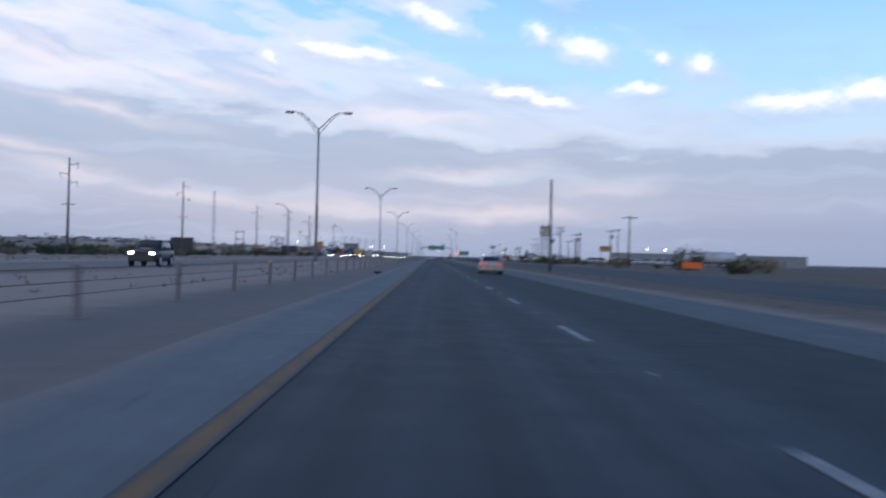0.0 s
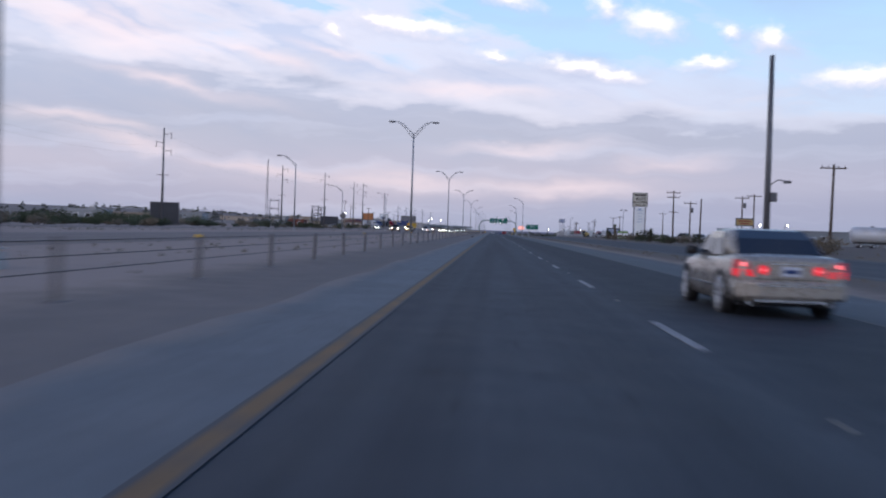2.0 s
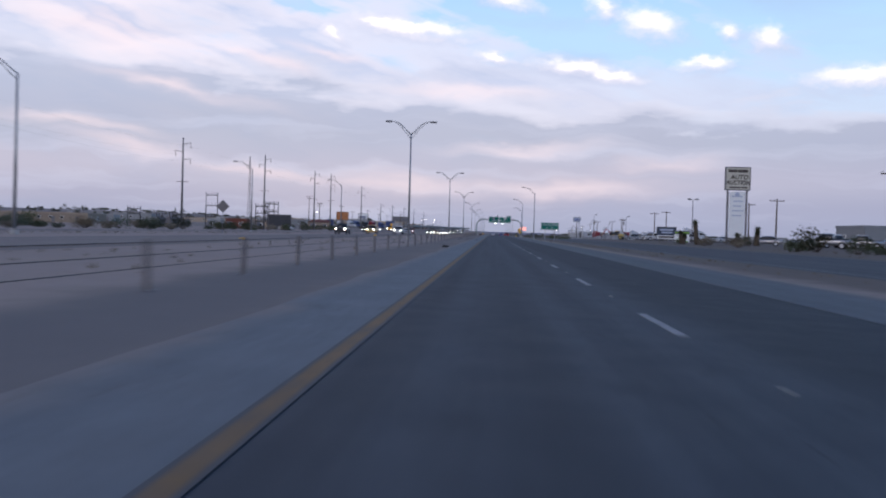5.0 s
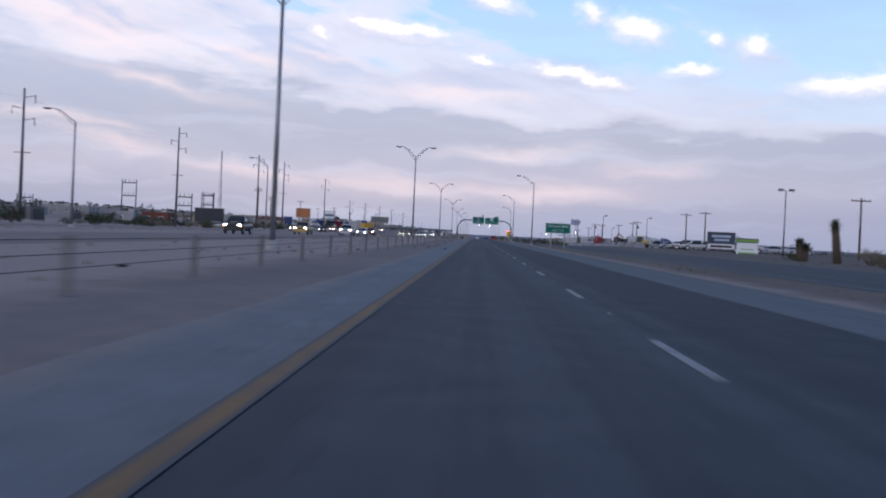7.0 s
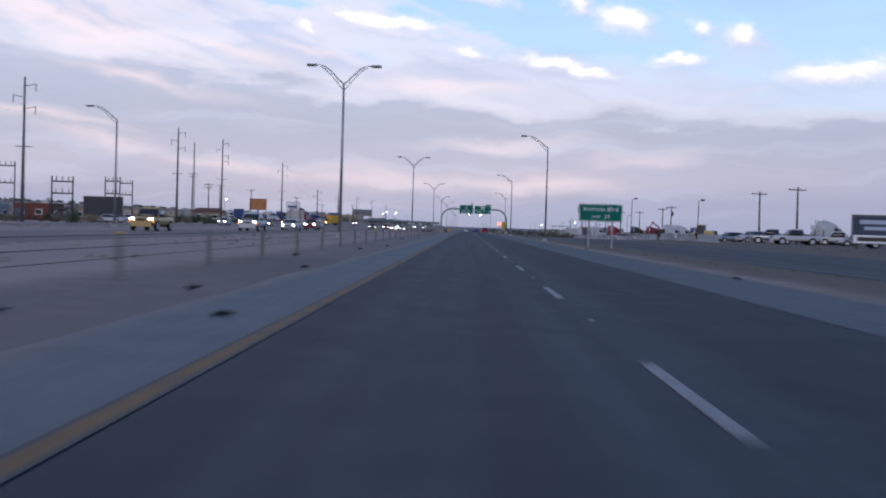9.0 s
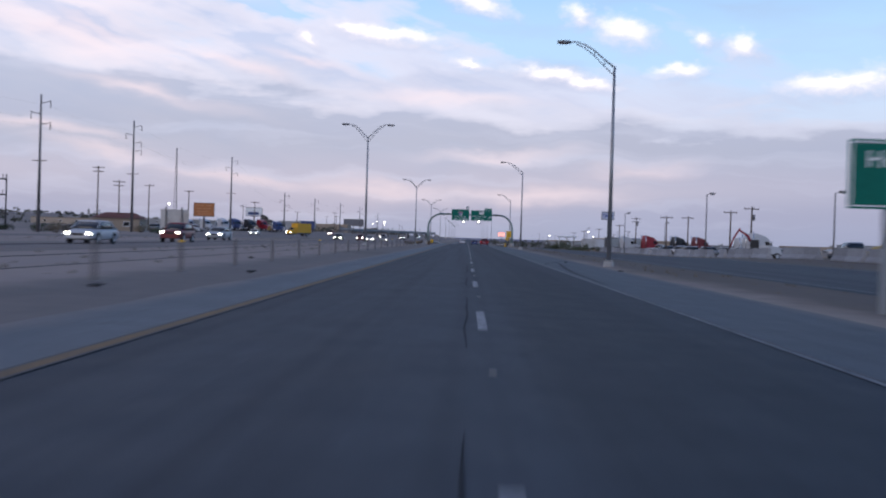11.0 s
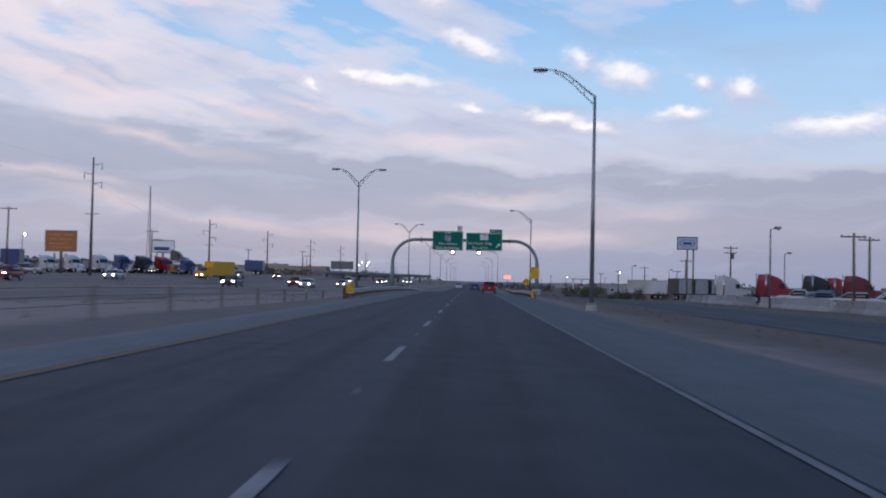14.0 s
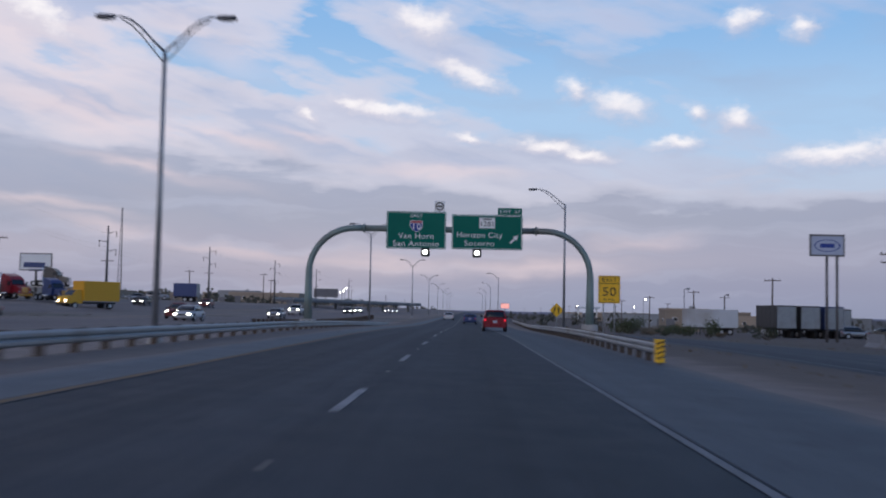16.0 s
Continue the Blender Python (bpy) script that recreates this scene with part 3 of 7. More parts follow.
def pipe(bm, pts, r, seg=10):
    """A round tube through the points; r may be a list."""
    pts = [Vector(p) for p in pts]
    rs = r if isinstance(r, (list, tuple)) else [r] * len(pts)
    rings, x = [], None
    for i, p in enumerate(pts):
        d = (pts[min(i + 1, len(pts) - 1)] - pts[max(i - 1, 0)]).normalized()
        x = d.orthogonal().normalized() if x is None else (x - d * x.dot(d)).normalized()
        y = d.cross(x)
        rings.append([bm.verts.new(p + (x * math.cos(q) + y * math.sin(q)) * rs[i]) for q in (2 * math.pi * k / seg for k in range(seg))])
    for a, b in zip(rings, rings[1:]):
        for i in range(seg):
            j = (i + 1) % seg
            bm.faces.new((a[i], a[j], b[j], b[i])).smooth = True
    bm.faces.new(rings[0][::-1])
    bm.faces.new(rings[-1])
    return bm


def prism(bm, outline, x0, x1, inset=0.0, smooth_sides=False):
    """A side outline of (y, z) points, drawn out across x; inset narrows the points above the middle."""
    zs = [p[1] for p in outline]
    zl, zh = min(zs), max(zs)
    a = [bm.verts.new((x0 + inset * max(0.0, (z - zl) / (zh - zl)), y, z)) for y, z in outline]
    b = [bm.verts.new((x1 - inset * max(0.0, (z - zl) / (zh - zl)), y, z)) for y, z in outline]
    n = len(outline)
    bm.faces.new(a)
    bm.faces.new(b[::-1])
    for i in range(n):
        j = (i + 1) % n
        bm.faces.new((a[i], b[i], b[j], a[j])).smooth = smooth_sides
    bmesh.ops.recalc_face_normals(bm, faces=bm.faces[:])
    return bm


def loft(bm, sections, smooth_sides=True):
    """Sections are rings of points of equal length, joined one to the next."""
    rings = [[bm.verts.new(p) for p in s] for s in sections]
    n = len(rings[0])
    for a, b in zip(rings, rings[1:]):
        for i in range(n):
            j = (i + 1) % n
            bm.faces.new((a[i], a[j], b[j], b[i])).smooth = smooth_sides
    bm.faces.new(rings[0][::-1])
    bm.faces.new(rings[-1])
    bmesh.ops.recalc_face_normals(bm, faces=bm.faces[:])
    return bm


def quad(bm, *pts, thick=0.012):
    """A pane through the points, with a little thickness along its normal."""
    p = [Vector(q) for q in pts]
    nrm = (p[1] - p[0]).cross(p[2] - p[0]).normalized() * thick
    a, b = [bm.verts.new(q) for q in p], [bm.verts.new(q + nrm) for q in p]
    n = len(p)
    bm.faces.new(a[::-1])
    bm.faces.new(b)
    for i in range(n):
        j = (i + 1) % n
        bm.faces.new((a[i], a[j], b[j], b[i]))
    return bm


def part(name, bm, mat, parent=None, label="", at=None):
    me = bpy.data.meshes.new(name)
    bm.to_mesh(me)
    bm.free()
    me.materials.append(mat)
    ob = new(name, me)
    if parent is not None:
        ob.parent = parent
    if at is not None:
        ob.location = at
    if label:
        tagged(ob, label=label)
    return ob


def again(name, ob, parent, m):
    """Another object on the same mesh, at the pose m under parent."""
    o = new(name, ob.data)
    o.parent = parent
    o.matrix_local = m
    return o


def thing(name, x, y, z=None, turn=0.0, label="", category="", group="", kind=""):
    ob = new(name)
    ob.empty_display_size = 0.3
    ob.matrix_basis = pose(x, y, ground_z(x, y) if z is None else z, 0, 0, turn)
    return tagged(ob, label, category, group, kind)


def single(name, bm, mat, x=0.0, y=0.0, z=0.0, label="", category="", group="", kind=""):
    ob = part(name, bm, mat, None, "", (x, y, z))
    return tagged(ob, label, category, group, kind)


def lettering(name, text, size, mat, parent, at, wide=1.0, turn=0.0, align="CENTER", label="", deep=0.006, bold=0.0, slant=0.0):
    """Raised letters that face the oncoming driver."""
    cu = bpy.data.curves.new(name, "FONT")
    cu.body, cu.size, cu.align_x, cu.align_y, cu.extrude = text, size, align, "CENTER", deep
    cu.space_character, cu.offset, cu.shear = 1.08, bold, slant
    tmp = new("lettering_draft", cu)
    bpy.context.view_layer.update()
    me = bpy.data.meshes.new_from_object(tmp.evaluated_get(bpy.context.evaluated_depsgraph_get()))
    bpy.data.objects.remove(tmp)
    bpy.data.curves.remove(cu)
    me.materials.clear()
    me.materials.append(mat)
    ob = new(name, me)
    ob.parent = parent
    ob.matrix_local = pose(*at, 90, 0, turn) @ Matrix.Diagonal((wide, 1, 1, 1))
    if label:
        tagged(ob, label=label)
    return ob


def strip(name, xs, ys, mat, raise_by, label, category, zfun=ground_z, kind="structure", parent=None):
    """A long ribbon of ground cover: xs and ys are the grid lines."""
    bm = bmesh.new()
    g = [[bm.verts.new((x, y, zfun(x, y) + raise_by)) for x in xs] for y in ys]
    for a, b in zip(g, g[1:]):
        for i in range(len(xs) - 1):
            bm.faces.new((a[i], a[i + 1], b[i + 1], b[i]))
    ob = part(name, bm, mat, parent)
    if parent is None:
        tagged(ob, label, category, kind=kind)
    return ob


# ---------------------------------------------------------------- ground and roads
YS = [-140 + 10 * i for i in range(125)] + [1150, 1250, 1400, 1600, 1900, 2300, 2700, 3200, 3900, 4900]
XS = sorted([-52.55, -52.45, -43.05, -42.95, -29.05, -28.95, -17.55, -17.45, -5.05, -4.95, 6.65, 6.75, 11.45, 11.55, 20.45, 20.55] + [-4500, -3000, -1800, -1000, -600, -350, -200, -130, -95, -75, -62, -56, -50, -44, -38, -33, -31, -25, -21, -17, -14.5, -12, -10, -8.5, -7,
      -5.4, -3.6, -1.8, 0, 1.8, 3.66, 5.3, 7, 8.5, 10, 12, 14.5, 17, 20, 24, 30, 40, 55, 75, 110, 180, 300, 600, 1000, 1800, 3000, 4500])


def sheet_z(x, y):
    under = 0.06 if (-52.5 < x < -43 or -5.0 < x < 6.7 or -29.0 < x < -17.5 or 11.5 < x < 20.5) else 0.004
    rough = 0.0
    if x < -6.5 or x > 8:
        rough = 0.07 * noise.noise(Vector((x * 0.23, y * 0.05, 0))) * smooth(abs(x), 7, 12)
        rough += 0.4 * noise.noise(Vector((x * 0.02, y * 0.013, 4))) * smooth(abs(x), 50, 110)
    if -32 < x < -16.5 or 10.5 < x < 21.5 or -53.5 < x < -42.5:
        rough = 0
    return ground_z(x, y) - under + rough


strip("ground", XS, YS, M["dirt"], 0.0, "dusty brown desert ground with gravel and sparse scrub", "ground", sheet_z)
RY = [-140 + 20 * i for i in range(70)] + [1400, 1700, 2200, 3000, 4000]
strip("road", [-3.69, -1.8, 0.12, 1.8, 3.8], RY, M["asphalt"], 0.0, "worn grey freeway asphalt with a darker outer lane", "road")


def shoulder(name, x_in, x_out, side, mat, label):
    """A paved strip whose outer edge has crumbled unevenly into the dirt."""
    ys = [-140 + 1.6 * i for i in range(530)] + [760, 900, 1150, 1500, 2200, 4000]
    bm = bmesh.new()
    g = []
    for y in ys:
        edge = x_out + side * (0.05 + 0.16 * (1 + noise.noise(Vector((side * 3, y * 0.17, 0)))) + 0.08 * noise.noise(Vector((side * 9, y * 1.1, 0))))
        g.append([bm.verts.new((x, y, ground_z(x, y) + up)) for x, up in ((x_in, 0.004), ((x_in + x_out) / 2, 0.004), (x_out, 0.006), (edge, 0.006))])
    for a, b in zip(g, g[1:]):
        for i in range(3):
            bm.faces.new((a[i], a[i + 1], b[i + 1], b[i]) if side > 0 else (a[i + 1], a[i], b[i], b[i + 1]))
    tagged(part(name, bm, M[mat]), label, "road shoulder", kind="structure")


shoulder("shoulder_left", -3.69, -5.05, -1, "shoulder", "pale weathered paved shoulder with sand over its edge")
shoulder("shoulder_right", 3.8, 6.75, 1, "outer_shoulder", "pale weathered paved shoulder beside the white line")
strip("road_westbound", [-29, -27, -25, -21, -17.5], RY, M["old_asphalt"], 0.0, "faded grey-brown asphalt of the opposite carriageway", "road")
strip("frontage_road", [-52.5, -48, -43], RY, M["old_asphalt"], 0.02, "faded asphalt frontage road beyond the opposite lanes", "road")
strip("frontage_road", [11.5, 14, 17, 20.5], RY, M["side_asphalt"], 0.0, "dark asphalt frontage road beyond a dirt strip", "road")


def long_line(name, x, w, mat, label, y0=-140, y1=4000, up=0.009):
    ys = [y for y in RY if y0 < y < y1]
    return strip(name, [x - w / 2, x + w / 2], [y0] + ys + [y1], mat, up, label, "road marking")


long_line("yellow_edge_line", -3.65, 0.22, M["yellow_paint"], "worn yellow edge line painted along the inner shoulder")
long_line("white_edge_line", 3.70, 0.10, M["edge_paint"], "worn white edge line along the outer shoulder", 325)
long_line("white_edge_line", -18.9, 0.14, M["faint_paint"], "faint yellow edge line of the opposite carriageway")
long_line("white_edge_line", -28.6, 0.14, M["white_paint"], "faint white edge line of the opposite carriageway")
long_line("white_edge_line", 12.1, 0.12, M["edge_paint"], "thin white edge line of the frontage road")
long_line("white_edge_line", 19.9, 0.12, M["edge_paint"], "thin white edge line of the frontage road")

# lane line: dashes of three metres, a reflector button in each gap, tar under some dashes
DASH, FIRST = 12.14, -7.6
lane_line = thing("lane_line", 0, 0, 0, label="broken white lane line of worn paint on dark asphalt", category="road marking", kind="structure")
bm = box(bmesh.new(), (0, 0, 0), (0.125, 3.4, 0.008))
dash_a = part("dash", bm, M["white_paint"], lane_line, at=(0, FIRST, 0.008))
bm = box(bmesh.new(), (0, 0, 0.006), (0.07, 0.07, 0.014), 0.004)
button_a = part("reflector_button", bm, M["concrete"], lane_line, at=(0, FIRST + 6.1, 0.006))
for k in range(1, 110):
    again("dash", dash_a, lane_line, pose(0, FIRST + DASH * k, ground_z(0, FIRST + DASH * k) + 0.008))
    again("reflector_button", button_a, lane_line, pose(0.02, FIRST + DASH * k + 6.1, ground_z(0, FIRST + DASH * k + 6.1) + 0.006))
random.seed(3)
for k in range(6):
    side = 1 if k == 4 else -1
    y0, ln, n = 352 + 13.5 * k + random.uniform(-3, 3), random.uniform(5, 13), 26
    bm = bmesh.new()
    rows = []
    for i in range(n + 1):
        y = y0 + ln * i / n
        x = side * 0.22 + 0.05 * noise.noise(Vector((y * 0.35, k, 0)))
        w = 0.004 + 0.018 * abs(math.sin(math.pi * i / n)) ** 0.5 * (0.7 + 0.6 * noise.noise(Vector((y * 0.9, k, 5))))
        rows.append([bm.verts.new((x + q * w, y, ground_z(x, y) + 0.005)) for q in (-1, 1)])
    for a, b in zip(rows, rows[1:]):
        bm.faces.new((a[0], a[1], b[1], b[0]))
    single("sealed_crack", bm, M["seal"], label="thin dark sealed crack running along the lane line", category="road repair", group="sealed cracks along the lane line", kind="structure")

# curved tyre marks across the outer shoulder
for name_y, name_x, wide in (([384, 396, 402.3, 409.2, 414.2, 420], [3.95, 4.08, 4.4, 4.8, 5.1, 5.45], 0.11), ([409, 412.8, 418, 423], [3.9, 4.25, 5.3, 6.2], 0.08)):
    bm = bmesh.new()
    rows = []
    n = 40
    for i in range(n + 1):
        y = name_y[0] + (name_y[-1] - name_y[0]) * i / n
        x = sum(float(np.interp(y + d, name_y, name_x)) for d in (-2, -1, 0, 1, 2)) / 5
        w = wide * (0.15 + math.sin(math.pi * (0.02 + 0.96 * i / n))) * (0.8 + 0.3 * noise.noise(Vector((y * 0.6, wide * 50, 0))))
        rows.append([bm.verts.new((x + q * w, y, ground_z(x + q * w, y) + 0.012)) for q in (-1, 1)])
    for a, b in zip(rows, rows[1:]):
        bm.faces.new((a[0], a[1], b[1], b[0]))
    single("tyre_mark", bm, M["skid"], label="curved dark tyre mark across the paved shoulder", category="road marking", group="tyre marks on the shoulder", kind="structure")

# far low ridge on the horizon, its pale mauve standing in for haze
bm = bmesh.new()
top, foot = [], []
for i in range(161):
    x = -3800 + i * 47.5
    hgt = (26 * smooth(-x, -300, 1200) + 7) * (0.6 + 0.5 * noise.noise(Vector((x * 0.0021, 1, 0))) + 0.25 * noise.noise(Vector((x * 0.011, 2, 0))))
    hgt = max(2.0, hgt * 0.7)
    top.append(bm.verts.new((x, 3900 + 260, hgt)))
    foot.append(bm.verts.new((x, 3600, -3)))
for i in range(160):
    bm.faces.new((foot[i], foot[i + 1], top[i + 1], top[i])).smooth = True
single("backdrop", bm, M["haze"], label="low desert ridge along the horizon with haze in its colour", category="hills", kind="structure")

# ---------------------------------------------------------------- roadside furniture
def arm_pts(side, reach=2.0, rise=1.35):
    return [(0, 0, 11.0), (side * reach * 0.22, 0, 11.0 + rise * 0.30), (side * reach * 0.45, 0, 11.0 + rise * 0.66), (side * reach * 0.66, 0, 11.0 + rise * 0.9), (side * reach * 0.85, 0, 11.0 + rise), (side * reach, 0, 11.0 + rise * 0.99)]


def street_lamp(x, y, arms, reach, label, group, turn=0.0):
    t = thing("street_lamp", x, y, label=label, category="street lamp", group=group, turn=turn)
    part("foundation", rod(bmesh.new(), (0, 0, -0.5), (0, 0, 0.3), 0.3, 0.28, 14), M["concrete"], t, "pale concrete footing")
    bm = box(bmesh.new(), (0, 0, 0.37), (0.42, 0.42, 0.04))
    part("base_plate", bm, M["galv"], t)
    part("pole", rod(bmesh.new(), (0, 0, 0.38), (0, 0, 11.05), 0.125, 0.07, 12), M["galv"], t)
    for s in arms:
        bm = pipe(bmesh.new(), arm_pts(s, reach), [0.05, 0.045, 0.042, 0.04, 0.035, 0.03], 8)
        low = [(p[0], p[1], p[2] - 0.42 * (1 - abs(p[0]) / reach) ** 0.7) for p in arm_pts(s, reach)]
        low[0] = (0, 0, 10.55)
        pipe(bm, low[:5], 0.03, 6)
        for i in (1, 2, 3):
            rod(bm, arm_pts(s, reach)[i], low[i], 0.018, seg=5)
        a = part("arm", bm, M["galv"], t)
        e = arm_pts(s, reach)[-1]
        sec = [[(e[0] + s * u, w * c, e[2] + zz) for c, zz in ((-1, -0.05), (-0.7, 0.07), (0.7, 0.07), (1, -0.05), (0.6, -0.09), (-0.6, -0.09))] for u, w in ((-0.05, 0.06), (0.12, 0.15), (0.5, 0.17), (0.68, 0.08))]
        part("lamp_head", loft(bmesh.new(), sec), M["weathered_steel"], t)
        part("lens", box(bmesh.new(), (e[0] + s * 0.32, 0, e[2] - 0.10), (0.4, 0.22, 0.03)), M["lens"], t)
    return t


for x, y in ((-11.5, -12), (-11.55, 83.5), (-11.0, 176), (-11.07, 269.4), (-10.75, 363), (-10.65, 460), (-10.1, 551.5), (-10.3, 639), (-10.3, 736), (-10.3, 832), (-10.3, 928), (-10.3, 1024), (-10.3, 1120), (-10.3, 1216)):
    street_lamp(x, y, (-1, 1), 2.0, "tall galvanised median lamp post with two upswept arms", "median lamp posts")
for x, y in ((7.6, 411.5), (7.35, 502.5), (9.8, 603), (9.8, 796), (9.8, 892), (9.8, 990), (9.8, 1090)):
    street_lamp(x, y, (-1,), 2.5, "tall galvanised lamp post with one arm over the road", "roadside lamp posts")
for x, y, tall in ((-33.2, 226.5, 0.945), (-39, 318, 0.87), (-35.5, 388, 0.94)):
    t = street_lamp(x, y, (-1,), 2.3, "galvanised lamp post with one arm beyond the opposite lanes", "far side lamp posts")
    t.scale = (1, 1, tall)

# cable barrier along the median
barrier = thing("cable_barrier", 0, 0, 0, label="thin steel posts with three tensioned cables along the median", category="barrier")


def barrier_x(y):
    return -7.55 + 0.1 * smooth(y, 250, 420)


posts = [27.6 + 6.18 * k for k in range(-10, 79)]
bm = box(bmesh.new(), (0, 0, 0.38), (0.095, 0.07, 0.84), 0.01)
rod(bm, (0, 0, -0.15), (0, 0, 0.015), 0.15, 0.15, 10)
post_a = part("post", bm, M["weathered_steel"], barrier, at=(barrier_x(posts[0]), posts[0], 0.15))
bm = box(bmesh.new(), (0, 0, 0.77), (0.105, 0.08, 0.06), 0.006)
cap_a = part("reflector_cap", bm, M["sign_yellow"], barrier, at=(barrier_x(posts[0]), posts[0], 0.15))
for i, y in enumerate(posts[1:]):
    again("post", post_a, barrier, pose(barrier_x(y), y, ground_z(barrier_x(y), y), random.uniform(-2, 2), random.uniform(-2, 2), 0))
    if i % 4 == 2:
        again("reflector_cap", cap_a, barrier, pose(barrier_x(y), y, ground_z(barrier_x(y), y)))
for hgt in (0.37, 0.56, 0.75):
    pts = [(barrier_x(y) + 0.06, y, ground_z(barrier_x(y), y) + hgt) for y in posts]
    part("cable", pipe(bmesh.new(), pts, 0.0065, 6), M["wire"], barrier)

# W-beam guard rails
def guard_rail(xs, ys, label, face, drops=(0.0,)):
    """Rail along the points; face is the side of the posts that carries it; drops lower it at each point."""
    t = thing("guard_rail", 0, 0, 0, label=label, category="guard rail")

    def gx(y):
        return float(np.interp(y, ys, xs))

    def sunk(y):
        return float(np.interp(y, ys, drops)) if len(drops) > 1 else drops[0]
    wave = [(0.0, 0.43), (0.045, 0.47), (0.045, 0.53), (0.0, 0.575), (0.045, 0.62), (0.045, 0.68), (0.0, 0.73)]
    n = int((ys[-1] - ys[0]) / 3.81)
    bm = bmesh.new()
    rings = []
    for i in range(n + 1):
        y = ys[0] + (ys[-1] - ys[0]) * i / n
        z = ground_z(gx(y), y)
        z -= sunk(y)
        ring = [bm.verts.new((gx(y) + face * w, y, z + h)) for w, h in wave] + [bm.verts.new((gx(y) + face * (w - 0.006), y, z + h)) for w, h in reversed(wave)]
        rings.append(ring)
    m = len(rings[0])
    for a, b in zip(rings, rings[1:]):
        for i in range(m):
            j = (i + 1) % m
            bm.faces.new((a[i], a[j], b[j], b[i]))
    bm.faces.new(rings[0])
    bm.faces.new(rings[-1][::-1])
    bmesh.ops.recalc_face_normals(bm, faces=bm.faces[:])
    part("rail", bm, M["galv"], t)
    bm = box(bmesh.new(), (-face * 0.2, 0, 0.22), (0.15, 0.18, 1.02), 0.01)
    first = part("post", bm, M["wood"], t, at=(gx(ys[0]), ys[0] + 0.5, ground_z(gx(ys[0]), ys[0]) - sunk(ys[0])))
    bm = box(bmesh.new(), (-face * 0.06, 0, 0.58), (0.13, 0.14, 0.34), 0.008)
    blk = part("block", bm, M["wood"], t, at=(gx(ys[0]), ys[0] + 0.5, ground_z(gx(ys[0]), ys[0]) - sunk(ys[0])))
    k = int((ys[-1] - ys[0] - 1) / 1.905)
    for i in range(1, k):
        y = ys[0] + 0.5 + 1.905 * i
        again("post", first, t, pose(gx(y), y, ground_z(gx(y), y) - sunk(y)))
        again("block", blk, t, pose(gx(y), y, ground_z(gx(y), y) - sunk(y)))
    return t


guard_rail([-5.6, -6.2, -6.7, -6.7, -6.7, -6.8], [506, 518, 531, 565, 600, 624], "galvanised corrugated guard rail on wooden posts in the median", 1, (0.1, 0.2, 0.2, 0.3, 0.4, 0.5))
guard_rail([6.58, 6.75, 7.2, 8.4, 9.2], [541, 555, 590, 640, 690], "galvanised corrugated guard rail on wooden posts beside the shoulder", -1, (0.15,))
guard_rail([-14.5, -14.8, -15.2], [590, 640, 700], "galvanised guard rail beside the opposite carriageway", -1)


def end_marker(x, y, label, wide=0.68, tall=0.75, up=0.0):
    t = thing("hazard_marker", x, y, ground_z(x, y) + up, label=label, category="road marker", group="guard rail end markers")
    bm = bmesh.new()
    sec = [[(0.19 * c, 0.10 * s - 0.05, z) for c, s in ((-1, -0.2), (-0.75, -0.8), (0, -1.05), (0.75, -0.8), (1, -0.2), (1, 1), (-1, 1))] for z in (0.12, 0.2, 0.86, 0.92)]
    part("nose_cover", loft(bm, sec, False), M["sign_yellow"], t)
    for k in range(4):
        bm = quad(bmesh.new(), (-0.16, -0.165, 0.22 + 0.17 * k), (0.16, -0.165, 0.32 + 0.17 * k), (0.16, -0.165, 0.38 + 0.17 * k), (-0.16, -0.165, 0.28 + 0.17 * k), thick=0.006)
        part("black_stripe", bm, M["sign_black"], t)
    part("stake", box(bmesh.new(), (0, 0.02, -0.15), (0.08, 0.08, 1.1)), M["weathered_steel"], t)
    t.scale = (wide, 0.8, tall)
    return t


end_marker(-5.35, 505.4, "yellow and black striped guard rail end marker in the median", 1.1, 0.62, 0.28)
end_marker(6.54, 540.2, "yellow and black striped guard rail end marker beside the shoulder")

# ---------------------------------------------------------------- sign bridge
GY = 580.0
sb = thing("sign_bridge", 0, GY, 0, label="grey-green tubular steel sign bridge spanning the freeway", category="sign gantry")
TOPZ, RAD = 6.42, 2.9
for s, px in ((-1, -8.75), (1, 9.35)):
    pts = [(px, 0, ground_z(px, GY) + 0.5), (px, 0, 2.0), (px, 0, TOPZ - RAD)]
    pts += [(px - s * RAD * (1 - math.cos(radians(a))), 0, TOPZ - RAD + RAD * math.sin(radians(a))) for a in range(10, 91, 10)]
    pts += [(px - s * (RAD + 0.6), 0, TOPZ)]
    part("upright", pipe(bmesh.new(), pts, [0.27, 0.25, 0.22] + [0.2] * 10, 16), M["gantry"], sb, "curved tubular leg")
    fl = rod(bmesh.new(), (px - s * (RAD + 0.55), 0, TOPZ), (px - s * (RAD + 0.67), 0, TOPZ), 0.29, seg=18)
    part("flange", fl, M["gantry"], sb)
    part("foundation", rod(bmesh.new(), (px, 0, -0.6), (px, 0, 0.5), 0.55, 0.52, 18), M["concrete"], sb, "pale concrete footing")
part("beam", rod(bmesh.new(), (-8.75 + RAD + 0.6, 0, TOPZ), (9.35 - RAD - 0.6, 0, TOPZ), 0.2, seg=16), M["gantry"], sb)


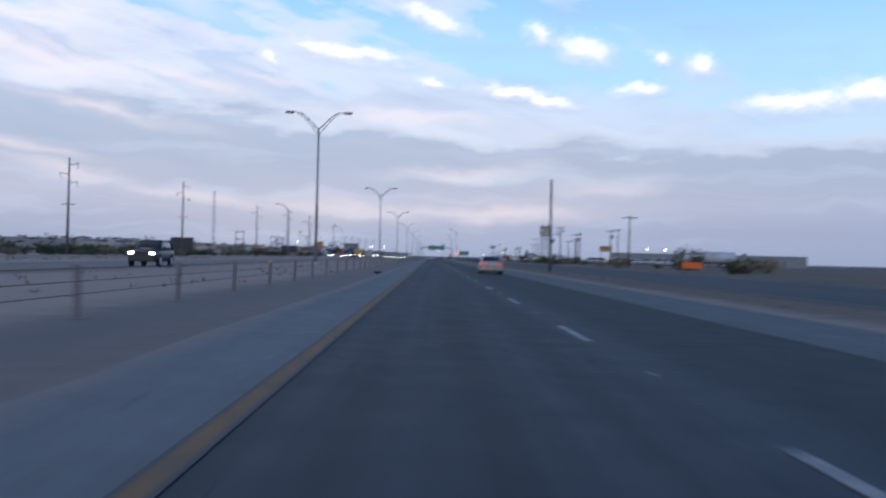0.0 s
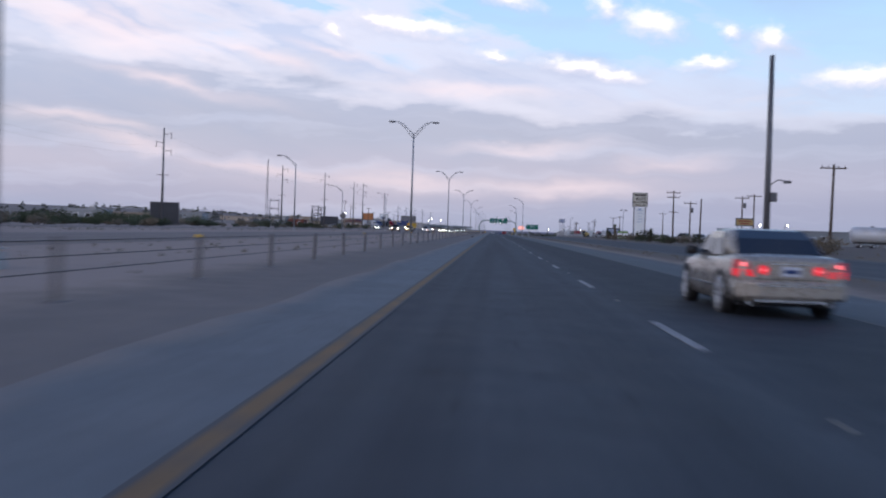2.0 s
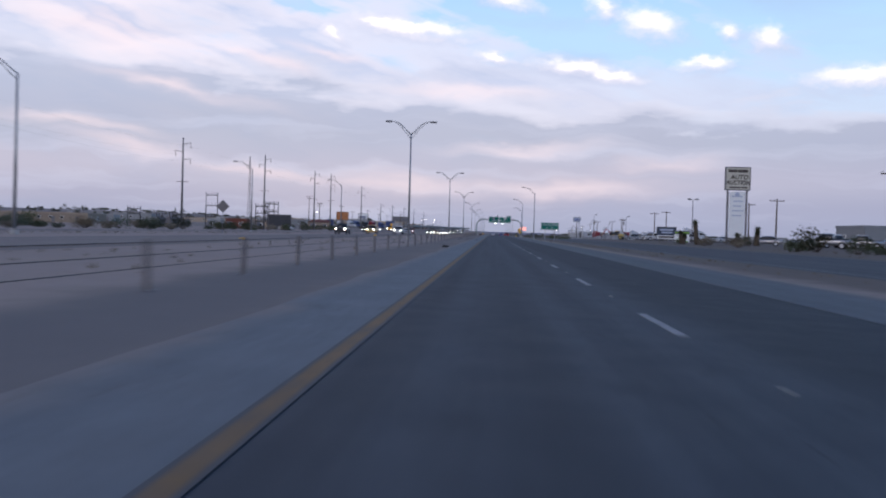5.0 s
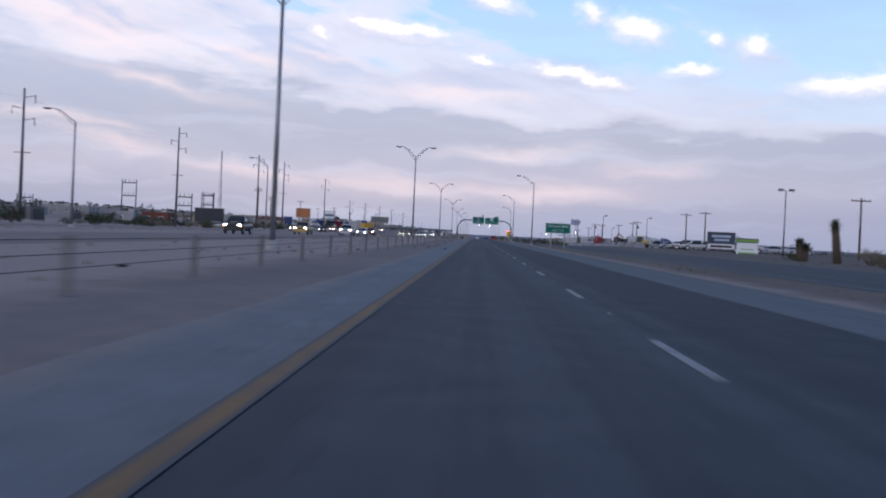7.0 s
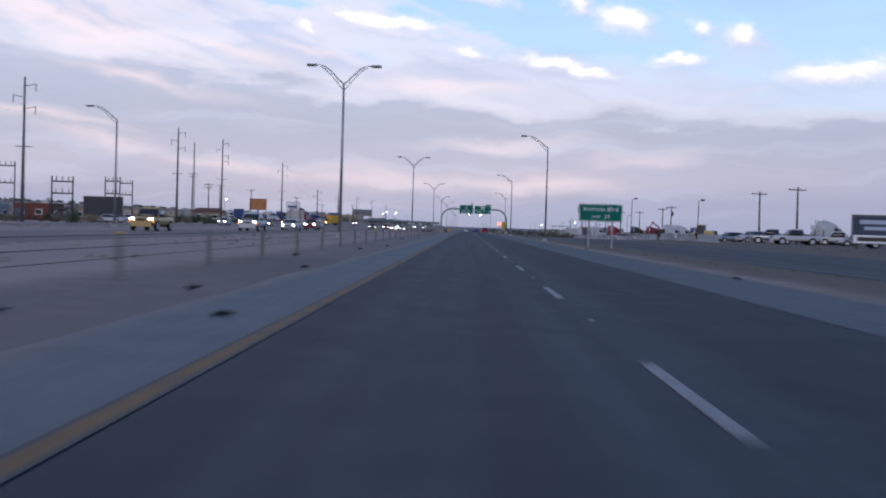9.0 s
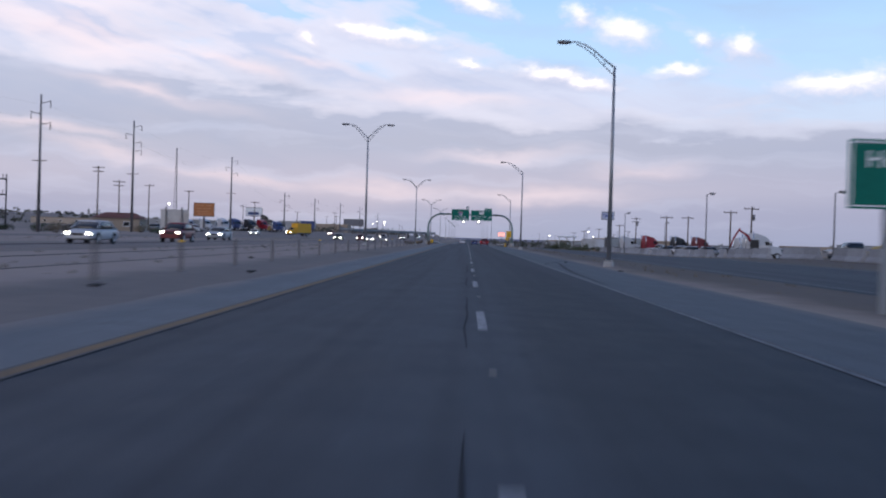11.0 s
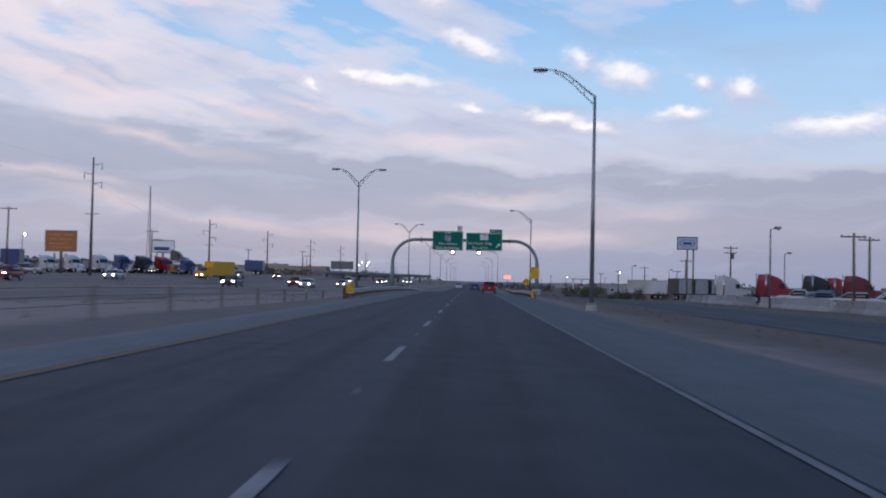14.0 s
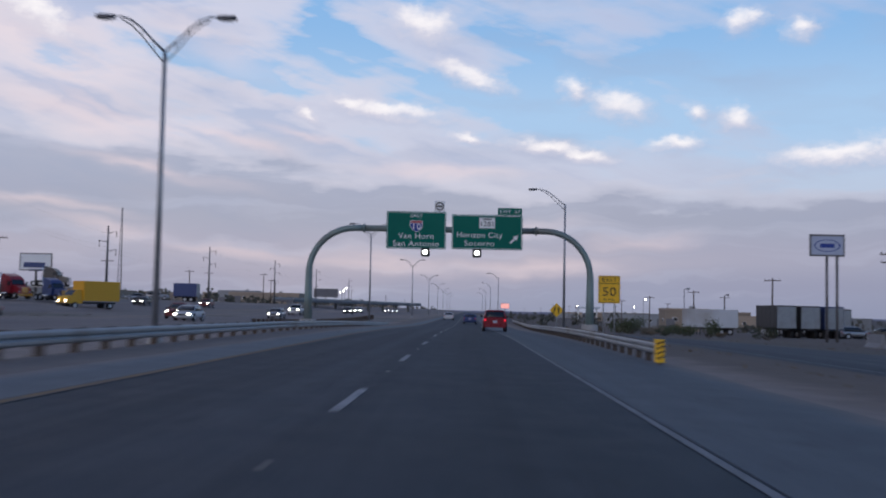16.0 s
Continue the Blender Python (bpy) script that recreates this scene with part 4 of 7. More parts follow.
def sign_board(parent, x0, x1, z0, z1, y, mat, border=True, name="panel"):
    cx, cz, w, h = (x0 + x1) / 2, (z0 + z1) / 2, x1 - x0, z1 - z0
    p = part(name, box(bmesh.new(), (cx, y, cz), (w, 0.05, h), 0.012), mat, parent)
    if border:
        bm = bmesh.new()
        e, th = 0.045, 0.03
        for a, b, c, d in ((x0 + e, z1 - e - th, x1 - e, z1 - e), (x0 + e, z0 + e, x1 - e, z0 + e + th), (x0 + e, z0 + e + th, x0 + e + th, z1 - e - th), (x1 - e - th, z0 + e + th, x1 - e, z1 - e - th)):
            box(bm, ((a + c) / 2, y - 0.028, (b + d) / 2), (c - a, 0.008, d - b))
        part("border", bm, M["sign_white"], parent)
    return p


YF = -0.42
s1 = thing("guide_sign", 0, GY, 0, label="green interstate guide sign with white destination lettering", category="road sign", group="overhead guide signs")
sign_board(s1, -3.78, 0.05, 5.12, 7.52, YF, M["sign_green"])
lettering("lettering", "EAST", 0.31, M["sign_white"], s1, (-1.86, YF - 0.03, 7.24), 1.1)
# interstate shield
out = [(-0.40, 0.28), (-0.22, 0.34), (0, 0.29), (0.22, 0.34), (0.40, 0.28), (0.42, 0.0), (0.30, -0.26), (0, -0.44), (-0.30, -0.26), (-0.42, 0.0)]
bm = bmesh.new()
a = [bm.verts.new((-1.86 + x, YF - 0.03, 6.62 + z)) for x, z in out]
b = [bm.verts.new((-1.86 + x, YF - 0.042, 6.62 + z)) for x, z in out]
bm.faces.new(b)
for i in range(10):
    bm.faces.new((a[i], a[(i + 1) % 10], b[(i + 1) % 10], b[i]))
bmesh.ops.recalc_face_normals(bm, faces=bm.faces[:])
shield = part("route_shield", bm, M["sign_white"], s1, "white edged blue and red interstate shield")
bm = bmesh.new()
inner = [(x * 0.93, z * 0.93) for x, z in out]
lowr = [(-0.39, 0.15), (0.39, 0.15)] + [inner[5], inner[6], inner[7], inner[8], inner[9]]
bm.faces.new([bm.verts.new((-1.86 + x, YF - 0.046, 6.62 + z)) for x, z in lowr])
part("shield_field", bm, M["sign_blue"], s1)
bm = bmesh.new()
bm.faces.new([bm.verts.new((-1.86 + x, YF - 0.046, 6.62 + z)) for x, z in [(-0.38, 0.17), inner[0], inner[1], inner[2], inner[3], inner[4], (0.38, 0.17)]])
part("shield_crown", bm, M["sign_red"], s1)
lettering("lettering", "10", 0.56, M["sign_white"], s1, (-1.86, YF - 0.052, 6.53), 1.1)
lettering("lettering", "Van Horn", 0.49, M["sign_white"], s1, (-1.86, YF - 0.03, 5.93), 1.1)
lettering("lettering", "San Antonio", 0.49, M["sign_white"], s1, (-1.86, YF - 0.03, 5.44), 1.13)

s2 = thing("guide_sign", 0, GY, 0, label="green exit guide sign with white lettering and arrow", category="road sign", group="overhead guide signs")
sign_board(s2, 0.42, 4.95, 5.15, 7.38, YF, M["sign_green"])
sign_board(s2, 3.35, 4.9, 7.40, 7.84, YF, M["sign_green"], False, "exit_tab")
lettering("lettering", "EXIT  37", 0.30, M["sign_white"], s2, (4.12, YF - 0.03, 7.60), 1.1)
part("route_panel", box(bmesh.new(), (2.68, YF - 0.032, 6.86), (1.0, 0.01, 0.68), 0.003), M["sign_white"], s2, "white farm road route panel")
lettering("lettering", "1281", 0.46, M["sign_black"], s2, (2.68, YF - 0.042, 6.78), 1.0)
part("route_bar", box(bmesh.new(), (2.68, YF - 0.042, 7.1), (0.55, 0.008, 0.08)), M["sign_black"], s2)
lettering("lettering", "Horizon City", 0.48, M["sign_white"], s2, (2.2, YF - 0.03, 6.06), 1.06)
lettering("lettering", "Socorro", 0.48, M["sign_white"], s2, (2.2, YF - 0.03, 5.52), 1.12)
bm = bmesh.new()
ar = [(-0.36, -0.26), (-0.26, -0.36), (0.10, 0.0), (0.22, -0.12), (0.30, 0.30), (-0.12, 0.22), (0.0, 0.10)]
bm.faces.new([bm.verts.new((4.42 + 0.8 * x, YF - 0.034, 5.84 + 0.8 * z)) for x, z in ar])
part("arrow", bm, M["sign_white"], s2)
top = thing("route_marker", 0, GY, 0, label="small white square route marker with a ring above the guide sign", category="road sign")
part("plate", box(bmesh.new(), (-0.38, YF, 7.88), (0.66, 0.03, 0.66), 0.01), M["sign_white"], top)
bm = bmesh.new()
for i in range(24):
    q0, q1 = 2 * math.pi * i / 24, 2 * math.pi * (i + 1) / 24
    bm.faces.new([bm.verts.new((-0.38 + r * math.cos(q), YF - 0.02, 7.88 + r * math.sin(q))) for r, q in ((0.2, q0), (0.27, q0), (0.27, q1), (0.2, q1))])
part("ring", bm, M["sign_black"], top)
part("bar", box(bmesh.new(), (-0.38, YF - 0.02, 7.88), (0.3, 0.008, 0.12)), M["sign_black"], top)
for pr, xs_ in ((s1, (-3.0, -0.8)), (s2, (1.2, 4.1))):
    for x in xs_:
        part("hanger", box(bmesh.new(), (x, YF + 0.13, 6.3), (0.09, 0.2, 2.1)), M["galv"], pr)
for x in (-1.2, 2.05):
    t = thing("sign_lamp", x, GY, 4.86, label="bright white lamp on a bracket under the guide sign", category="lamp", group="sign lamps")
    part("bracket", pipe(bmesh.new(), [(0, YF + 0.2, 0.35), (0, YF - 0.5, 0.2), (0, YF - 0.9, 0.05)], 0.03, 8), M["galv"], t)
    part("housing", box(bmesh.new(), (0, YF - 0.95, 0.0), (0.56, 0.3, 0.56), 0.05), M["plastic"], t)
    lamp = part("lens", rod(bmesh.new(), (0, YF - 1.09, 0.0), (0, YF - 1.13, 0.0), 0.14, 0.13, 16), M["signlamp"], t, "glowing round lens")

# ---------------------------------------------------------------- ground-mounted signs
t = thing("exit_sign", 9.5, 375.5, label="large green exit sign on two steel posts beside the freeway", category="road sign")
gz = ground_z(9.5, 375.5)
sign_board(t, -1.85, 1.75, 2.05 - gz, 3.5 - gz, 0, M["sign_green"])
lettering("lettering", "Horizon Blvd", 0.5, M["sign_white"], t, (-0.05, -0.032, 3.07 - gz), 1.0)
lettering("lettering", "EXIT", 0.30, M["sign_white"], t, (-0.42, -0.032, 2.42 - gz), 1.1)
lettering("lettering", "37", 0.44, M["sign_white"], t, (0.48, -0.032, 2.42 - gz), 1.1)
for x in (-1.0, 0.95):
    part("post", box(bmesh.new(), (x, 0.1, 1.4), (0.14, 0.12, 4.2), 0.01), M["galv"], t)

t = thing("speed_sign", 7.88, 560, label="yellow exit advisory speed sign with black lettering", category="road sign")
low = 1.68 - ground_z(7.88, 560)
sign_board(t, -0.49, 0.49, low, low + 1.24, 0, M["sign_yellow"], False)
bm = bmesh.new()
for a, b, c, d in ((-0.46, low + 1.20, 0.46, low + 1.22), (-0.46, low + 0.02, 0.46, low + 0.04), (-0.46, low + 0.02, -0.44, low + 1.22), (0.44, low + 0.02, 0.46, low + 1.22), (-0.46, low + 0.87, 0.46, low + 0.895)):
    box(bm, ((a + c) / 2, -0.03, (b + d) / 2), (c - a, 0.008, d - b))
part("border", bm, M["sign_black"], t)
lettering("lettering", "EXIT", 0.27, M["sign_black"], t, (0, -0.03, low + 1.04), 1.15)
lettering("lettering", "50", 0.56, M["sign_black"], t, (0, -0.03, low + 0.5), 1.1)
lettering("lettering", "M.P.H.", 0.16, M["sign_black"], t, (0, -0.03, low + 0.15), 1.1)
for x in (-0.25, 0.25):
    part("post", rod(bmesh.new(), (x, 0.06, -0.4), (x, 0.06, low + 1.15), 0.035), M["galv"], t)

t = thing("lane_sign", 9.4, 605.5, label="yellow diamond warning sign with two black arrows", category="road sign")
bm = bmesh.new()
d = 0.62
vs = [bm.verts.new((x, yy, 1.95 + z)) for yy in (-0.015, 0.015) for x, z in ((0, -d), (d, 0), (0, d), (-d, 0))]
bm.faces.new(vs[:4])
bm.faces.new(vs[4:][::-1])
for i in range(4):
    bm.faces.new((vs[i], vs[(i + 1) % 4], vs[4 + (i + 1) % 4], vs[4 + i]))
bmesh.ops.recalc_face_normals(bm, faces=bm.faces[:])
part("plate", bm, M["sign_yellow"], t)
for x, lean in ((-0.16, 0.14), (0.17, 0.0)):
    bm = bmesh.new()
    pts = [(x - lean - 0.045, -0.30), (x - lean + 0.045, -0.30), (x + 0.045, 0.10), (x + 0.13, 0.08), (x, 0.32), (x - 0.13, 0.08), (x - 0.045, 0.10)]
    bm.faces.new([bm.verts.new((px, -0.022, 1.95 + pz)) for px, pz in pts])
    part("arrow", bm, M["sign_black"], t)
part("post", rod(bmesh.new(), (0, 0.05, -0.4), (0, 0.05, 2.3), 0.035), M["galv"], t)

# ---------------------------------------------------------------- poles
def wood_pole(x, y, h, arms=1, label="weathered wooden utility pole with a crossarm", lean=0.0, turn=0.0, can=False):
    t = thing("utility_pole", x, y, label=label, category="utility pole", group="wooden utility poles", turn=turn)
    part("pole", rod(bmesh.new(), (0, 0, -0.5), (lean, 0, h), 0.16, 0.10, 10), M["wood"], t)
    for k in range(arms):
        z = h - 0.35 - 0.75 * k
        part("crossarm", box(bmesh.new(), (lean, 0.14, z), (2.3 - 0.3 * k, 0.1, 0.12), 0.01), M["wood"], t)
        for u in (-1.02, -0.45, 0.45, 1.02):
            part("insulator", rod(bmesh.new(), (lean + u, 0.14, z + 0.06), (lean + u, 0.14, z + 0.24), 0.05, 0.035, 8), M["insulator"], t)
    if can:
        part("transformer", rod(bmesh.new(), (0.32, 0, h - 2.0), (0.32, 0, h - 1.15), 0.24, 0.24, 14), M["weathered_steel"], t, "grey transformer can")
    return t


for x, y, h, arms, can in ((28, 160, 7.9, 1, False), (26.8, 235, 8.4, 2, False), (31.1, 235, 7.2, 0, False), (33.2, 255, 7.4, 1, True), (40.1, 237, 8.3, 1, False), (39.2, 241, 8.1, 1, True),
                           (41.2, 425, 7.4, 1, False), (40.8, 441, 7.4, 1, False), (42, 523, 7.5, 1, False), (40.1, 503.6, 7.4, 1, True), (41, 611, 8.5, 2, True),
                           (43, 330, 7.5, 1, False), (44, 352, 7.5, 1, False), (43, 560, 7.5, 1, False), (44, 660, 8.2, 1, False), (45, 715, 8.2, 1, False), (46, 770, 8.5, 1, False), (48, 830, 8.5, 1, False), (36, 545, 7, 1, False),
                           (-72, 554.4, 12.5, 2, False), (-75, 596.7, 10.8, 1, False), (-66, 598.1, 9.8, 1, False), (-68, 555.3, 9.9, 2, False), (-61, 650, 8.5, 1, False), (-75, 700, 8, 1, False), (-70, 780, 8, 1, False), (-64, 860, 8, 1, False), (-72, 150, 8, 0, False), (-80, 172, 7, 1, False)):
    wood_pole(x, y, h, arms, can=can, turn=random.uniform(-12, 12), lean=random.uniform(-0.12, 0.12))

t = thing("utility_pole", 10.9, 115.6, label="thick tapered grey pole with a small box and bracket", category="utility pole")
part("pole", rod(bmesh.new(), (0, 0, -0.5), (-0.05, 0, 10.2), 0.17, 0.11, 12), M["weathered_steel"], t)
part("meter_box", box(bmesh.new(), (0.25, -0.1, 3.4), (0.3, 0.2, 0.45), 0.02), M["weathered_steel"], t, "grey meter box")
part("bracket", pipe(bmesh.new(), [(0.1, 0, 4.0), (0.45, 0, 4.25), (0.75, 0, 4.2)], 0.03, 6), M["weathered_steel"], t)
part("lamp_head", box(bmesh.new(), (0.9, 0, 4.15), (0.4, 0.2, 0.14), 0.04), M["weathered_steel"], t)


def steel_pole(x, y, h, arms=3, turn=0):
    t = thing("power_pole", x, y, label="tall slender grey steel transmission pole with short arms", category="power pole", group="steel transmission poles", turn=turn)
    part("pole", rod(bmesh.new(), (0, 0, -0.5), (0, 0, h), 0.27, 0.12, 12), M["weathered_steel"], t)
    for k in range(arms):
        s, z = (1, -1, 1)[k % 3], h - 1.1 - 1.5 * k
        part("arm", pipe(bmesh.new(), [(0, 0, z - 0.1), (s * 0.8, 0, z), (s * 1.5, 0, z + 0.22)], [0.06, 0.05, 0.035], 8), M["weathered_steel"], t)
        part("insulator", rod(bmesh.new(), (s * 1.45, 0, z + 0.2), (s * 1.45, 0, z - 0.85), 0.055, 0.055, 8), M["insulator"], t)
    part("crossarm", box(bmesh.new(), (0, 0, h * 0.52), (2.2, 0.1, 0.1), 0.01), M["wood"], t)
    return t


SP = [(-62, 172, 16), (-62, 251, 17.6), (-62.4, 360, 17.6), (-61, 426.5, 19.3), (-60.5, 499, 19.3), (-62.5, 546, 20.6), (-59.6, 614, 18.8), (-58.8, 686, 12.2), (-60, 760, 13), (-61, 850, 14), (-62, 950, 15), (-63, 1080, 15)]
for i, (x, y, h) in enumerate(SP):
    steel_pole(x, y, h, 4 if i == 5 else 3, turn=random.uniform(-8, 8))


def span(name, a, b, sag, r, label):
    pts = [tuple(Vector(a).lerp(Vector(b), i / 14) - Vector((0, 0, sag * 4 * (i / 14) * (1 - i / 14)))) for i in range(15)]
    return single(name, pipe(bmesh.new(), pts, r, 4), M["wire"], label=label, category="cable", group="overhead wires")


for (x0, y0, h0), (x1, y1, h1) in zip(SP, SP[1:]):
    for k, (dx, dz) in enumerate(((1.45, -1.6), (-1.45, -3.2), (1.45, -4.6))):
        span("power_line", (x0 + dx, y0, ground_z(x0, y0) + h0 + dz), (x1 + dx, y1, ground_z(x1, y1) + h1 + dz), 1.1, 0.005, "thin dark overhead power line between steel poles")


def yard_light(x, y, h, lit=False, heads=1, z=None):
    t = thing("yard_light", x, y, z, label="slim pole with a %s floodlight over the yard" % ("lit" if lit else "dark"), category="light pole", group="yard floodlights")
    part("pole", rod(bmesh.new(), (0, 0, -0.4), (0, 0, h), 0.09, 0.06, 10), M["weathered_steel"], t)
    for k in range(heads):
        s = 1 if k == 0 else -1
        part("arm", rod(bmesh.new(), (0, 0, h - 0.05), (s * 0.5, -0.1, h + 0.12), 0.03, seg=6), M["weathered_steel"], t)
        part("lamp_head", box(bmesh.new(), (s * 0.62, -0.12, h + 0.1), (0.6, 0.38, 0.5 if lit else 0.26), 0.05), M["weathered_steel"], t)
        part("lens", rod(bmesh.new(), (s * 0.62, -0.31, h + 0.06), (s * 0.62, -0.36, h + 0.05), 0.2 if lit else 0.17, 0.19 if lit else 0.17, 14), M["flood"] if lit else M["lens"], t)
    return t


for x, y, h in ((28.4, 480, 7.6), (28.4, 545, 7.2), (46, 600, 7), (38, 690, 7.5), (52, 720, 7.5), (35, 455, 6.5)):
    yard_light(x, y, h)
yard_light(32, 342, 7.4, heads=2)
for x, y, h in ((70.7, 357, 4.9), (72.9, 338, 4.8), (42, 905, 7), (-44, 900, 8), (-58, 1010, 8), (-85.5, 648, 7)):
    yard_light(x, y, h, True)

# ---------------------------------------------------------------- billboards and business signs
def billboard(x, y, w, z0, z1, face, label, legs=3, turn=0.0, name="billboard", frame_mat="weathered_steel", leg_r=0.12):
    t = thing(name, x, y, label=label, category="billboard", turn=turn)
    g = ground_z(x, y)
    part("panel", box(bmesh.new(), (0, 0, (z0 + z1) / 2 - g), (w, 0.14, z1 - z0), 0.01), M[face], t)
    bm = bmesh.new()
    for a, b, c, d in ((-w / 2, z1 - 0.12, w / 2, z1 + 0.03), (-w / 2, z0 - 0.03, w / 2, z0 + 0.12)):
        box(bm, ((a + c) / 2, 0, (b + d) / 2 - g), (c - a + 0.1, 0.2, d - b))
    for xx in (-w / 2, w / 2):
        box(bm, (xx, 0, (z0 + z1) / 2 - g), (0.12, 0.2, z1 - z0))
    part("frame", bm, M[frame_mat], t)
    for k in range(legs):
        xx = 0 if legs == 1 else -w * 0.38 + w * 0.76 * k / (legs - 1)
        part("leg", rod(bmesh.new(), (xx, 0.2, -0.6), (xx, 0.2, z1 - g - 0.2), leg_r, seg=10), M[frame_mat], t)
    return t


def bars(t, rows, mat, yy=-0.085):
    """Plain bars where the writing is too small to read: x, z, width, height."""
    for x, z, w, h in rows:
        part("lettering_bar", box(bmesh.new(), (x, yy, z), (w, 0.012, h)), M[mat], t)


t = billboard(-63.4, 257, 5.4, 0.5, 4.5, "board_dark", "dark billboard seen from its back on several legs", 4)
t = billboard(-66.4, 473, 7.0, 1.3, 4.8, "board_dark", "dark weathered billboard on posts behind the opposite lanes", 4)
t = billboard(-69.6, 627, 5.4, 5.0, 8.6, "board_orange", "faded orange advertising board on a single post", 1, leg_r=0.25)
g = ground_z(-70, 627)
bars(t, [(-1.2, 7.9 - g, 2.2, 0.42), (1.3, 7.9 - g, 1.6, 0.42), (-1.4, 7.1 - g, 1.5, 0.34), (0.8, 7.1 - g, 2.2, 0.34), (-0.5, 6.35 - g, 3.0, 0.32), (0.2, 5.7 - g, 3.7, 0.24)], "faded_print")
t = thing("road_sign", -29.4, 457, label="grey back of a large road sign on two posts", category="road sign")
g = ground_z(-29.4, 457)
part("panel", box(bmesh.new(), (0, 0, 2.25 - g), (2.8, 0.05, 2.0), 0.01), M["galv"], t)
for z in (1.6, 2.25, 2.9):
    part("stiffener", box(bmesh.new(), (0, -0.05, z - g), (2.7, 0.05, 0.08)), M["galv"], t)
for x in (-0.85, 0.75):
    part("post", box(bmesh.new(), (x, -0.13, 1.3), (0.12, 0.1, 3.9), 0.01), M["weathered_steel"], t)
t = billboard(-66.2, 675, 5.0, 6.2, 8.9, "sign_white", "white business sign with dark blue lettering on a post", 1, leg_r=0.2)
bars(t, [(-0.2, 5.1, 3.4, 0.8), (0.2, 4.3, 2.6, 0.3)], "blue")
t = billboard(34.3, 218.6, 2.5, 3.2, 4.3, "tan", "small yellow advertising sign on posts", 2, leg_r=0.06)
bars(t, [(0, 3.55, 1.8, 0.16), (0, 3.2, 1.4, 0.14)], "red")
t = billboard(33.9, 380, 4.0, 0.85, 3.35, "board_slate", "dark blue roadside sign board with a pale lower panel", 2, leg_r=0.08)
g = ground_z(33.9, 380)
bars(t, [(0, 2.75 - g, 2.8, 0.35), (0.1, 2.2 - g, 2.2, 0.3)], "pale_blue")
part("lower_panel", box(bmesh.new(), (0, -0.09, 1.25 - g), (3.9, 0.03, 0.7)), M["sign_white"], t)
bars(t, [(0, 1.25 - g, 3.2, 0.36)], "ink", -0.11)
t = billboard(35.7, 372, 3.0, 1.95, 2.5, "lime", "lime green sign strip over a white panel", 2, leg_r=0.06)
g = ground_z(35.7, 372)
part("lower_panel", box(bmesh.new(), (0, 0, 1.05 - g), (2.95, 0.1, 1.7)), M["sign_white"], t)
bars(t, [(0, 0.45 - g, 2.5, 0.22), (0, 1.0 - g, 1.8, 0.12)], "lime", -0.06)
t = billboard(33.44, 606.5, 2.95, 6.75, 8.65, "pale_blue", "pale blue oval business sign on twin poles", 0)
for x in (0.05, 0.95):
    part("leg", rod(bmesh.new(), (x, 0.2, -0.6), (x, 0.2, 8.2 - ground_z(33.44, 606.5)), 0.12, seg=10), M["weathered_steel"], t)
g = ground_z(33.5, 606.5)
bm = bmesh.new()
for i in range(28):
    q0, q1 = 2 * math.pi * i / 28, 2 * math.pi * (i + 1) / 28
    bm.faces.new([bm.verts.new((r * 1.15 * math.cos(q), -0.085, 7.68 - g + r * 0.55 * math.sin(q))) for r, q in ((0.9, q0), (1.0, q0), (1.0, q1), (0.9, q1))])
part("oval", bm, M["sign_blue"], t)
bars(t, [(0, 7.68 - g, 1.3, 0.36)], "sign_blue")
t = billboard(-97, 1239, 17, 9, 15, "roof_grey", "tall grey rooftop sign frame far along the freeway", 3, leg_r=0.3)

# tall car auction sign on two posts
t = thing("business_sign", 31.3, 306.5, label="tall cream car auction sign on two posts with a list panel", category="business sign")
g = ground_z(31.3, 306.5)
part("cabinet", box(bmesh.new(), (0, 0, 9.55 - g), (3.25, 0.45, 3.15), 0.04), M["cream"], t)
bm = bmesh.new()
for cx, cz, w, h in ((0, 11.1, 3.4, 0.12), (0, 8.0, 3.4, 0.12), (-1.66, 9.55, 0.12, 3.2), (1.66, 9.55, 0.12, 3.2)):
    box(bm, (cx, 0, cz - g), (w, 0.52, h))
part("cabinet_frame", bm, M["weathered_steel"], t)
lettering("lettering", "AUTO", 0.86, M["ink"], t, (0.15, -0.235, 9.75 - g), 0.95, bold=0.035, slant=0.3)
lettering("lettering", "AUCTION", 0.80, M["ink"], t, (0, -0.235, 8.98 - g), 0.86, bold=0.035, slant=0.3)
bars(t, [(-0.75, 10.6 - g, 1.2, 0.4), (0.65, 10.6 - g, 1.4, 0.4), (-0.4, 8.34 - g, 1.5, 0.2), (0.9, 8.34 - g, 0.8, 0.2)], "ink", -0.24)
part("list_panel", box(bmesh.new(), (0, 0, 4.55 - g), (2.1, 0.2, 6.4), 0.02), M["sign_white"], t, "white list panel")
bars(t, [(0.1 * (k % 2), 7.1 - 0.66 * k - g, 1.5 - 0.22 * (k % 3), 0.13) for k in range(5)], "pale_blue", -0.11)
part("panel_emblem", rod(bmesh.new(), (0, -0.1, 7.35 - g), (0, -0.115, 7.35 - g), 0.32, seg=20), M["pale_blue"], t)
for x in (-1.3, 1.3):
    part("post", box(bmesh.new(), (x, 0, 3.8), (0.24, 0.24, 9.2), 0.02), M["weathered_steel"], t)

t = thing("warning_sign", -33, 278, label="back of a grey diamond road sign on a post", category="road sign")
bm = bmesh.new()
vs = [bm.verts.new((x, yy, 3.1 + z)) for yy in (-0.015, 0.015) for x, z in ((0, -0.75), (0.75, 0), (0, 0.75), (-0.75, 0))]
bm.faces.new(vs[:4])
